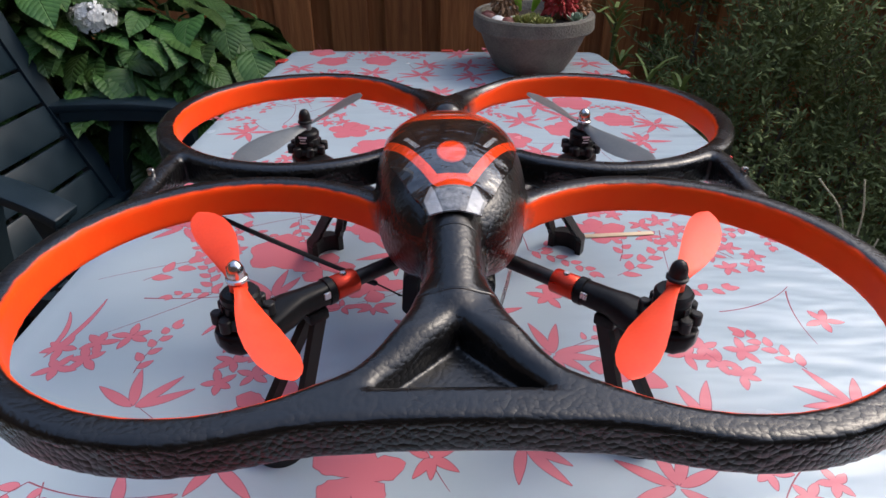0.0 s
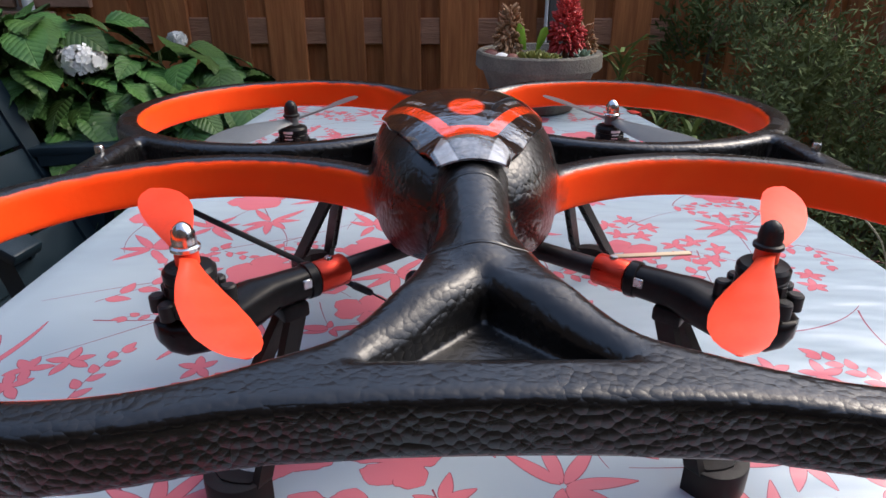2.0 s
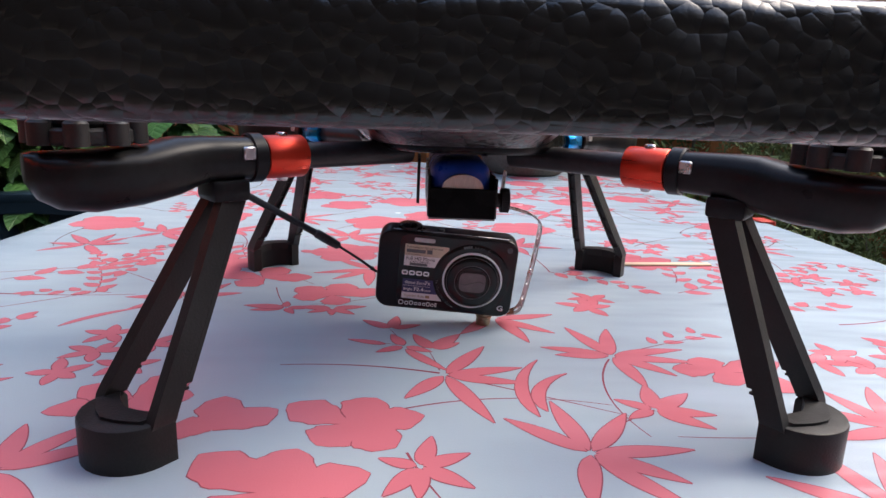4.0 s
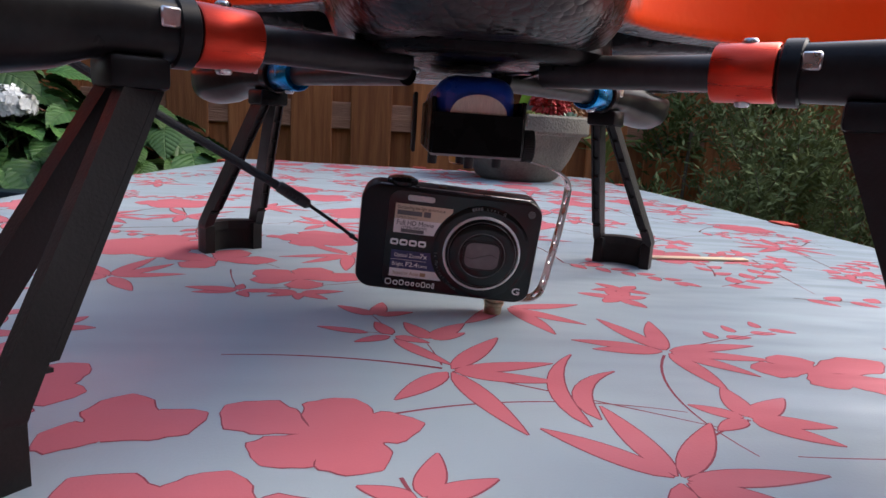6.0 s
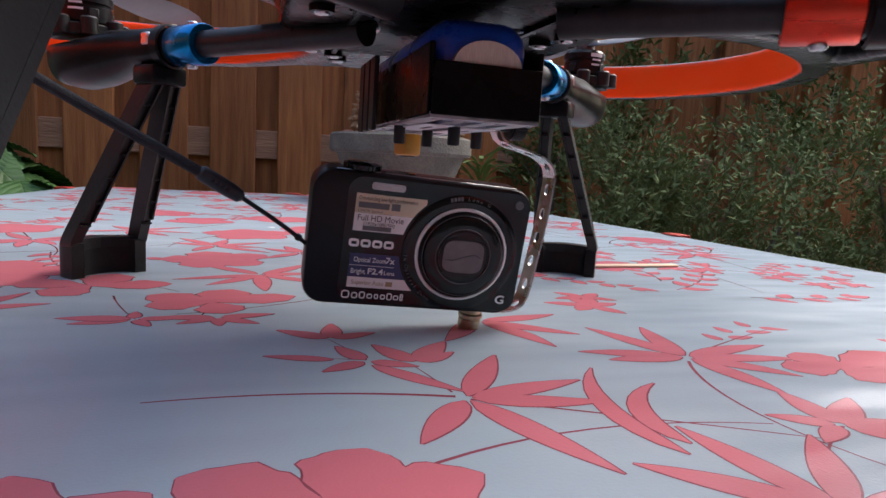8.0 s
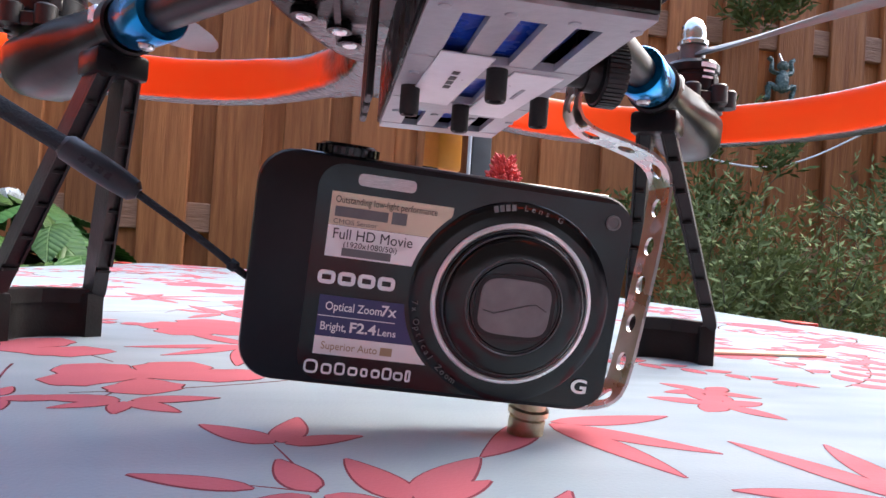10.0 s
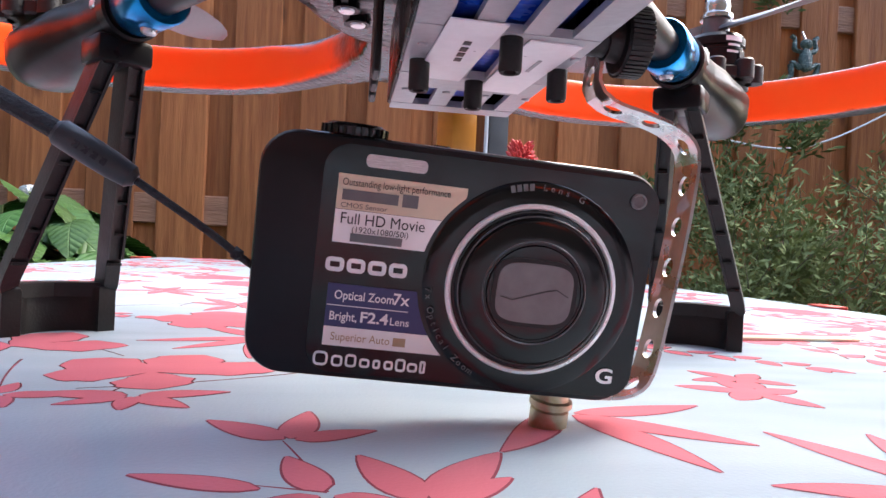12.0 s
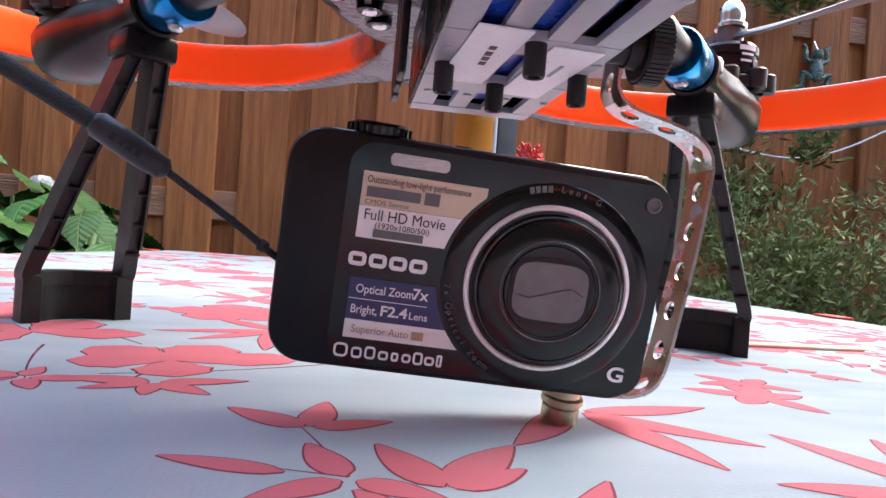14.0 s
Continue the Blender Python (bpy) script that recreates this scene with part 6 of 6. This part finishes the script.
# ---- plants ----
def veined_leaf():
    """Broad green leaf: pale midrib, slanting side veins, puckered blade, each leaf its own tone."""
    m, n, l, p = nodes_of("hydrangea_leaf")
    coord = n.new("ShaderNodeTexCoord").outputs["Object"]
    sep = n.new("ShaderNodeSeparateXYZ")
    l.new(coord, sep.inputs[0])
    ax = math_node(n, l, "ABSOLUTE", sep.outputs[0])
    slant = math_node(n, l, "SUBTRACT", sep.outputs[1], math_node(n, l, "MULTIPLY", ax, 0.85))
    wave = math_node(n, l, "ABSOLUTE", math_node(n, l, "SINE", math_node(n, l, "MULTIPLY", slant, 235.0)))
    vein = n.new("ShaderNodeMapRange")
    vein.inputs[1].default_value, vein.inputs[2].default_value = 0.16, 0.02
    l.new(wave, vein.inputs[0])
    rib = n.new("ShaderNodeMapRange")
    rib.inputs[1].default_value, rib.inputs[2].default_value = 0.0016, 0.0007
    l.new(ax, rib.inputs[0])
    lines = math_node(n, l, "MAXIMUM", rib.outputs[0], math_node(n, l, "MULTIPLY", vein.outputs[0], 0.6))
    blotch = noise_fac(n, l, 22, 4, 0.3, 0.7)
    col = mix_color(n, l, blotch, (0.030, 0.082, 0.018), (0.066, 0.145, 0.032))
    col = mix_color(n, l, math_node(n, l, "MULTIPLY", lines, 0.28), col, (0.13, 0.21, 0.075))
    h = n.new("ShaderNodeHueSaturation")
    info = n.new("ShaderNodeObjectInfo")
    l.new(math_node(n, l, "ADD", math_node(n, l, "MULTIPLY", info.outputs["Random"], 0.7), 0.65), h.inputs["Value"])
    l.new(math_node(n, l, "ADD", math_node(n, l, "MULTIPLY", info.outputs["Random"], 0.03), 0.485), h.inputs["Hue"])
    l.new(col, h.inputs["Color"])
    l.new(h.outputs[0], p.inputs["Base Color"])
    l.new(math_node(n, l, "ADD", math_node(n, l, "MULTIPLY", blotch, 0.15), 0.40), p.inputs["Roughness"])
    p.inputs["Specular IOR Level"].default_value = 0.35
    add_bump(n, l, p, math_node(n, l, "ADD", math_node(n, l, "MULTIPLY", wave, 0.8), math_node(n, l, "SUBTRACT", math_node(n, l, "MULTIPLY", noise_fac(n, l, 130, 3, 0.0, 1.0), 0.5), rib.outputs[0])), 0.7, 0.0022)
    return m


leaf_mat = veined_leaf()
stem_mat = surface("green_stem", (0.07, 0.10, 0.03), (0.12, 0.14, 0.05), 0.6, 30, bump=0.2)
petal_mat = surface("white_petal", (0.66, 0.67, 0.64), (0.8, 0.8, 0.77), 0.6, 40, bump=0.1)


def leaf_bm(length, width, fold, droop, teeth=0.05):
    """A pointed oval leaf, folded along its rib and drooping to the tip."""
    bm = bmesh.new()
    rows = []
    n = 20
    for k in range(n + 1):
        s = k / n
        w = width / 2 * (math.sin(math.pi * min(1, s ** 0.8 * 0.97 + 0.03))) ** 0.8 * (1 + teeth * (k % 2)) + 0.0015 * (1 - s)
        y = length * s
        z = -droop * length * s * s + 0.01 * math.sin(3 * s)
        rows.append([bm.verts.new((u * w, y - 0.10 * w * abs(u), z + fold * w * abs(u) - 0.16 * w * abs(u) ** 2 + (0.0022 * (k % 2) + 0.003 * math.sin(9 * s)) * abs(u))) for u in (-1, -0.55, 0, 0.55, 1)])
    for a, b in zip(rows, rows[1:]):
        for q in range(4):
            bm.faces.new((a[q], a[q + 1], b[q + 1], b[q]))
    return bm


leaf_meshes = []
for ln, wd, fo, dr in ((0.120, 0.076, 0.18, 0.16), (0.100, 0.066, 0.24, 0.10), (0.132, 0.082, 0.14, 0.22), (0.085, 0.052, 0.28, 0.08), (0.112, 0.074, 0.10, 0.28)):
    b = leaf_bm(ln, wd, fo, dr)
    me = bpy.data.meshes.new("leaf")
    b.normal_update()
    b.to_mesh(me)
    b.free()
    me.shade_smooth()
    me.materials.append(leaf_mat)
    leaf_meshes.append(me)


def hydrangea(name, label, domes, count, seed):
    """Leaves set over domes (centre, radii), facing outward and up, on stems from the ground."""
    r = random.Random(seed)
    plant = tagged(new(name), label, "shrub")
    bms = bmesh.new()
    for k in range(count):
        (cx, cy, cz), (rx, ry, rz) = domes[k % len(domes)]
        a = r.uniform(0, 2 * math.pi)
        el = math.asin(r.uniform(-0.35, 1.0))
        sh = r.uniform(0.72, 1.03)
        d = Vector((math.cos(a) * math.cos(el), math.sin(a) * math.cos(el), math.sin(el)))
        if d.y > 0.55:
            d.y = -d.y
        q = Vector((cx + rx * d.x * sh, cy + ry * d.y * sh, cz + rz * d.z * sh))
        if (q.y < 1.49 and -1.2 < q.x < -0.5) or (q - Vector((-0.83, 1.50, 0.85))).length < 0.10:
            continue
        yaw = math.degrees(math.atan2(-d.x, d.y)) + r.uniform(-50, 50)
        ob = new("leaf", leaf_meshes[r.randrange(len(leaf_meshes))])
        ob.parent = plant
        ob.matrix_local = Matrix.Translation(q) @ pose(0, 0, 0, 0, 0, yaw) @ pose(0, 0, 0, -r.uniform(8, 72) * (1 - 0.65 * max(d.z, 0)), r.uniform(-28, 28), 0) @ Matrix.Scale(r.uniform(0.85, 1.3), 4)
        if k % 8 == 0:
            root = Vector((cx + 0.3 * rx * d.x, cy + 0.3 * ry * d.y, 0.0))
            bm_tube(smooth_path([root, root.lerp(q, 0.5) + Vector((0, 0, 0.05)), q], 3), 0.004, 5, bms)
    tagged(part("stem_mass", bms, stem_mat, plant), kind="stuff")
    return plant


hydrangea("hydrangea", "broad-leaved green hydrangea bush in front of the fence", [((-1.02, 1.70, 0.52), (0.38, 0.28, 0.42)), ((-0.72, 1.72, 0.44), (0.30, 0.26, 0.42)), ((-1.38, 1.60, 0.48), (0.34, 0.34, 0.46)), ((-0.86, 1.50, 0.40), (0.36, 0.26, 0.36)), ((-1.00, 1.62, 0.56), (0.32, 0.24, 0.38)), ((-0.60, 1.66, 0.46), (0.24, 0.2, 0.36)), ((-0.95, 1.55, 0.50), (0.45, 0.22, 0.38))], 2100, 8)

def flower_head(x, y, z, size, label):
    """A round head of many small four-petalled florets."""
    thing = tagged(new("hydrangea_flower"), label, "flower", "white hydrangea flowers")
    r = random.Random(int(x * 1000) + 77)
    part("stem", bm_tube([(x, y + 0.05, z - 0.25), (x, y + 0.01, z)], 0.004, 6), stem_mat, thing)
    bmf = bmesh.new()
    for k in range(150):
        el, a = math.asin(r.uniform(-0.45, 1)), r.uniform(0, 6.283)
        d = Vector((math.cos(a) * math.cos(el), math.sin(a) * math.cos(el), 0.7 * math.sin(el)))
        q = Vector((x, y, z)) + d * size * r.uniform(0.88, 1.05)
        rot = d.to_track_quat("Z", "Y").to_matrix().to_4x4() @ pose(0, 0, 0, r.uniform(-15, 15), 0, r.uniform(0, 90))
        for p4 in range(4):
            m4 = Matrix.Translation(q) @ rot @ pose(0, 0, 0, 0, 0, 90 * p4)
            vs = [bmf.verts.new(m4 @ Vector(w)) for w in ((0, 0, 0), (0.008, -0.0065, 0.0015), (0.0135, 0, 0.001), (0.008, 0.0065, 0.0015))]
            bmf.faces.new(vs)
    tagged(part("petal_mass", bmf, petal_mat, thing, smooth=False), kind="stuff")


flower_head(-0.838, 1.55, 0.828, 0.050, "round white hydrangea flower head above dark leaves")
flower_head(-0.70, 1.78, 0.850, 0.020, "small opening white hydrangea flower head")
flower_head(-1.16, 1.74, 0.850, 0.014, "tiny white hydrangea bud among the leaves")

bush_leaf = surface("fine_bush_leaf", (0.120, 0.150, 0.062), (0.235, 0.275, 0.115), 0.9, 8, bump=0.0, fine=40, world_coord=True, spec=0.12)
bush_leaf2 = surface("yellow_green_bush_leaf", (0.075, 0.10, 0.035), (0.13, 0.17, 0.06), 0.9, 8, bump=0.0, fine=40, world_coord=True, spec=0.12)
twig_mat = surface("grey_twig", (0.09, 0.07, 0.05), (0.16, 0.13, 0.1), 0.8, 30, bump=0.2)


def fine_bush(name, label, lumps, twigs, seed, leaf_len=0.025, mat=None):
    """Upright feathery shoots, each a thin twig set with many narrow leaves."""
    r = random.Random(seed)
    bush = tagged(new(name), label, "shrub")
    verts, faces, tw = [], [], bmesh.new()
    clumps = []
    for k in range(max(40, twigs // 28)):
        (cx, cy, cz), (rx, ry, rz) = lumps[k % len(lumps)]
        while True:
            d = Vector((r.uniform(-1, 1), r.uniform(-1, 1), r.uniform(-1, 1)))
            if 0.15 < d.length < 1:
                break
        d *= (0.55 + 0.45 * r.random()) / d.length if r.random() < 0.8 else 1
        clumps.append((Vector((cx + rx * d.x, cy + ry * d.y, cz + rz * d.z)), d, min(rx, ry, rz) * 0.22 + 0.01))
    for k in range(twigs):
        q, d, wide = clumps[r.randrange(len(clumps))]
        q = q + Vector((r.gauss(0, 1), r.gauss(0, 1), r.gauss(0, 1.3))) * wide * 0.55
        grow = Vector((d.x * 0.7 + r.uniform(-0.5, 0.5), d.y * 0.7 + r.uniform(-0.5, 0.5), 0.7 + r.uniform(-0.3, 0.6))).normalized()
        ln = r.uniform(0.06, 0.15)
        bend = Vector((r.uniform(-1, 1), r.uniform(-1, 1), -0.4)) * 0.02
        pts = [q, q + grow * ln * 0.5 + bend * 0.3, q + grow * ln + bend]
        if k % 9 == 0:
            bm_tube(pts, [0.0014, 0.0011, 0.0006], 3, tw)
        for s in range(11):
            f = (s + 0.5) / 11
            c = pts[0].lerp(pts[1], f * 2) if f < 0.5 else pts[1].lerp(pts[2], f * 2 - 1)
            out = (grow * 0.55 + Vector((r.uniform(-1, 1), r.uniform(-1, 1), r.uniform(-0.6, 0.8)))).normalized()
            wide = out.cross(Vector((r.uniform(-1, 1), r.uniform(-1, 1), r.uniform(-1, 1)))).normalized() * leaf_len * 0.13
            tip = c + out * leaf_len * r.uniform(0.6, 1.2)
            mid = c.lerp(tip, 0.5)
            i = len(verts)
            verts += [c, mid + wide, tip, mid - wide]
            faces.append((i, i + 1, i + 2, i + 3))
    for k in range(max(1, twigs // 300)):
        (cx, cy, cz), (rx, ry, rz) = lumps[k % len(lumps)]
        top = Vector((cx + rx * r.uniform(-0.7, 0.7), cy + ry * r.uniform(-0.7, 0.7), cz + rz * r.uniform(0, 0.7)))
        bm_tube(smooth_path([(cx + r.uniform(-0.1, 0.1), cy + r.uniform(-0.05, 0.05), 0), Vector(((top.x + cx) / 2, (top.y + cy) / 2, top.z * 0.5)), top], 3), 0.005, 5, tw)
    me = bpy.data.meshes.new("foliage")
    me.from_pydata([tuple(v) for v in verts], [], faces)
    me.materials.append(mat or bush_leaf)
    fol = new("foliage", me)
    fol.parent = bush
    tagged(fol, kind="stuff")
    tagged(part("twig_mass", tw, twig_mat, bush), kind="stuff")
    return bush


fine_bush("feathery_bush", "dense feathery grey-green bush beside the table", [((1.02, 1.66, 0.42), (0.44, 0.30, 0.46)), ((1.32, 1.62, 0.50), (0.40, 0.34, 0.52)), ((1.15, 1.45, 0.22), (0.50, 0.30, 0.30)), ((0.86, 1.74, 0.52), (0.26, 0.2, 0.40)), ((1.75, 1.55, 0.55), (0.45, 0.4, 0.55)), ((1.45, 1.1, 0.15), (0.45, 0.4, 0.28)), ((0.92, 1.3, 0.10), (0.3, 0.4, 0.2))], 9000, 3)
fine_bush("climbing_shrub", "sparse green shoots climbing along the fence", [((0.72, 1.92, 0.72), (0.10, 0.06, 0.22)), ((1.62, 1.93, 1.05), (0.20, 0.06, 0.30)), ((1.95, 1.9, 1.3), (0.3, 0.08, 0.35)), ((0.98, 1.90, 1.02), (0.16, 0.06, 0.16)), ((1.05, 1.93, 1.52), (0.10, 0.05, 0.10))], 420, 21, 0.034, bush_leaf2)


def lily(name, x, y, label, blades, seed, height):
    r = random.Random(seed)
    plant = tagged(new(name), label, "plant")
    part("stem", bm_tube([(x, y, 0), (x + 0.01, y, height * 0.8)], 0.006, 6), stem_mat, plant)
    for k in range(blades):
        a, el = r.uniform(0, 6.283), r.uniform(0.2, 1.2)
        base = Vector((x + 0.01, y, height * r.uniform(0.72, 0.86)))
        d = Vector((math.cos(a) * math.cos(el), math.sin(a) * math.cos(el), math.sin(el)))
        ln = r.uniform(0.06, 0.11)
        b = bm_ribbon(smooth_path([base, base + d * ln * 0.5, base + d * ln + Vector((0, 0, -0.02))], 3), 0.010, 0.0008, None, d.cross(Vector((0.1, 0.2, 1))).normalized())
        part("blade", b, leaf_light, plant, smooth=False)
    return plant


leaf_light = surface("light_green_blade", (0.14, 0.20, 0.05), (0.24, 0.30, 0.09), 0.5, 30, bump=0.1)
lily("lily", 0.440, 1.72, "leafy lily shoot with narrow pale green blades", 22, 2, 0.98)
lily("lily", 0.60, 1.60, "low clump of narrow yellow-green blades", 18, 3, 0.76)
lily("lily", 0.52, 1.62, "low clump of narrow yellow-green blades", 16, 4, 0.80)
lily("lily", 0.47, 1.74, "low clump of narrow yellow-green blades", 14, 6, 0.80)

straw = surface("dry_straw", (0.42, 0.36, 0.25), (0.58, 0.50, 0.36), 0.7, 40, bump=0.2)
dry = tagged(new("dry_grass"), "pale dry grass stalks leaning beside the table", "grass")
dry_rnd = random.Random(9)
for k in range(5):
    x, y, lean = 0.77 + dry_rnd.uniform(-0.04, 0.05), 1.0 + dry_rnd.uniform(-0.05, 0.05), dry_rnd.uniform(-0.10, 0.06)
    top = dry_rnd.uniform(0.52, 0.70)
    part("stalk", bm_tube(smooth_path([(x, y, 0), (x + lean * 0.15, y, top * 0.6), (x + lean * 0.6, y, top * 0.88), (x + lean * 1.4, y + 0.01, top)], 4), 0.0016, 5), straw, dry)

# ornament and wire on the fence
glass_green = surface("green_glazed_ornament", (0.045, 0.085, 0.085), (0.12, 0.20, 0.19), 0.25, 120, bump=0.6, dist=0.004, fine=260)
orn = tagged(new("fence_ornament"), "dark green glazed ornament hung on the fence", "ornament")
OX, OZ = 1.178, 1.345
b = bmesh.new()
for dx, dz, sx, sz in ((0.0, 0.0, 0.020, 0.034), (0.0, 0.044, 0.017, 0.015)):
    bmesh.ops.create_icosphere(b, subdivisions=3, radius=1, matrix=pose(OX + dx, FENCE_Y - 0.050, OZ + dz) @ Matrix.Diagonal((sx, 0.014, sz, 1)))
for e in (-1, 1):
    bm_tube(smooth_path([(OX + e * 0.012, FENCE_Y - 0.048, OZ + 0.022), (OX + e * 0.032, FENCE_Y - 0.046, OZ + 0.030), (OX + e * 0.030, FENCE_Y - 0.042, OZ + 0.058), (OX + e * 0.040, FENCE_Y - 0.040, OZ + 0.068)], 4), 0.0065, 8, b)
    bm_tube(smooth_path([(OX + e * 0.012, FENCE_Y - 0.048, OZ - 0.022), (OX + e * 0.040, FENCE_Y - 0.046, OZ - 0.010), (OX + e * 0.036, FENCE_Y - 0.042, OZ - 0.042), (OX + e * 0.046, FENCE_Y - 0.040, OZ - 0.050)], 4), 0.0080, 8, b)
for v in b.verts:
    v.co += 0.002 * noise.noise_vector(v.co * 90)
part("figure", b, glass_green, orn)
part("hook", bm_tube([(OX, FENCE_Y - 0.050, OZ + 0.050), (OX, FENCE_Y - 0.030, OZ + 0.085)], 0.003, 6), screw_metal, orn)
wire = bm_tube(smooth_path([(0.88, FENCE_Y - 0.05, 1.12), (1.10, FENCE_Y - 0.055, 1.095), (1.26, FENCE_Y - 0.055, 1.13), (1.48, FENCE_Y - 0.05, 1.24)], 6), 0.0028, 6)
tagged(link_mesh("fence_wire", wire, pipe_white), "pale slack wire strung along the fence", "wire")
tagged(link_mesh("fence_rod", bm_tube([(0.289, FENCE_Y - 0.060, 0.6), (0.289, FENCE_Y - 0.060, 1.6)], 0.0052, 10), pipe_white), "thin pale rod fixed upright to the fence post", "rod")

# ---- garden chair ----
chair_mat = surface("dark_blue_green_plastic", (0.006, 0.014, 0.021), (0.012, 0.025, 0.035), 0.42, 20, bump=0.25, dist=0.0006, spec=0.35)
chair = tagged(new("garden_chair"), "dark blue-green slatted plastic garden armchair drawn up to the table", "chair")
chair.matrix_world = pose(-0.75, 1.2, 0, 0, 0, -8) @ pose(0.75, -1.2, 0)
B0, B1 = Vector((-0.845, 0, 0.43)), Vector((-1.085, 0, 1.02))
ax = (B1 - B0).normalized()
CHAIR_Y = 1.205
for y in (CHAIR_Y - 0.180, CHAIR_Y + 0.180):
    rail = smooth_path([B0 + Vector((0, y, 0)), B0.lerp(B1, 0.5) + Vector((-0.012, y, 0)), B1 + Vector((0.0, y, 0))], 5)
    part("back_rail", bm_ribbon(rail, 0.046, 0.030, None), chair_mat, chair)
for k in range(7):
    q = B0 + ax * (0.05 + 0.083 * k) - Vector((0.012 * math.sin(math.pi * (0.08 + 0.13 * k)), 0, 0))
    part("back_slat", bm_box(0.0765, 0.34, 0.016, Matrix.Translation((q.x, CHAIR_Y, q.z)) @ pose(0, 0, 0, 0, math.degrees(math.atan2(-ax.z, ax.x)), 0), 0.004, 2), chair_mat, chair)
for k in range(6):
    part("seat_slat", bm_box(0.062, 0.42, 0.018, pose(-0.50 - 0.074 * k + 0.02, CHAIR_Y, 0.425 + 0.002 * abs(k - 2)), 0.005, 2), chair_mat, chair)
for e in (-1, 1):
    y_of = lambda s: CHAIR_Y + e * (0.185 + 0.075 * s)
    arm = smooth_path([(-0.955, y_of(0), 0.655), (-0.86, y_of(0.25), 0.660), (-0.75, y_of(0.6), 0.657), (-0.66, y_of(0.9), 0.645), (-0.612, y_of(1), 0.628)], 5)
    armrest = bm_ribbon(arm, 0.062, 0.020, None)
    bmesh.ops.bevel(armrest, geom=armrest.edges[:], offset=0.005, segments=2, affect="EDGES", profile=0.5, clamp_overlap=True)
    part("armrest", armrest, chair_mat, chair)
    part("armrest_lip", bm_ribbon([q - Vector((0, e * 0.026, 0.018)) for q in arm[2:-2]], 0.008, 0.026, None), chair_mat, chair)
    part("seat_rail", bm_ribbon([(-0.46, CHAIR_Y + e * 0.22, 0.40), (-0.90, CHAIR_Y + e * 0.22, 0.40)], 0.030, 0.045, None), chair_mat, chair)
    for x0, x1, s in ((-0.665, -0.56, 0.85), (-0.80, -0.92, 0.45)):
        leg = smooth_path([(x0, y_of(s), 0.640), ((x0 * 0.75 + x1 * 0.25), y_of(s) - e * 0.005, 0.52), (x0 * 0.5 + x1 * 0.5, y_of(s) - e * 0.01, 0.33), (x1, y_of(s), 0.0)], 5)
        part("leg", bm_ribbon(leg, 0.038, 0.036, None), chair_mat, chair)
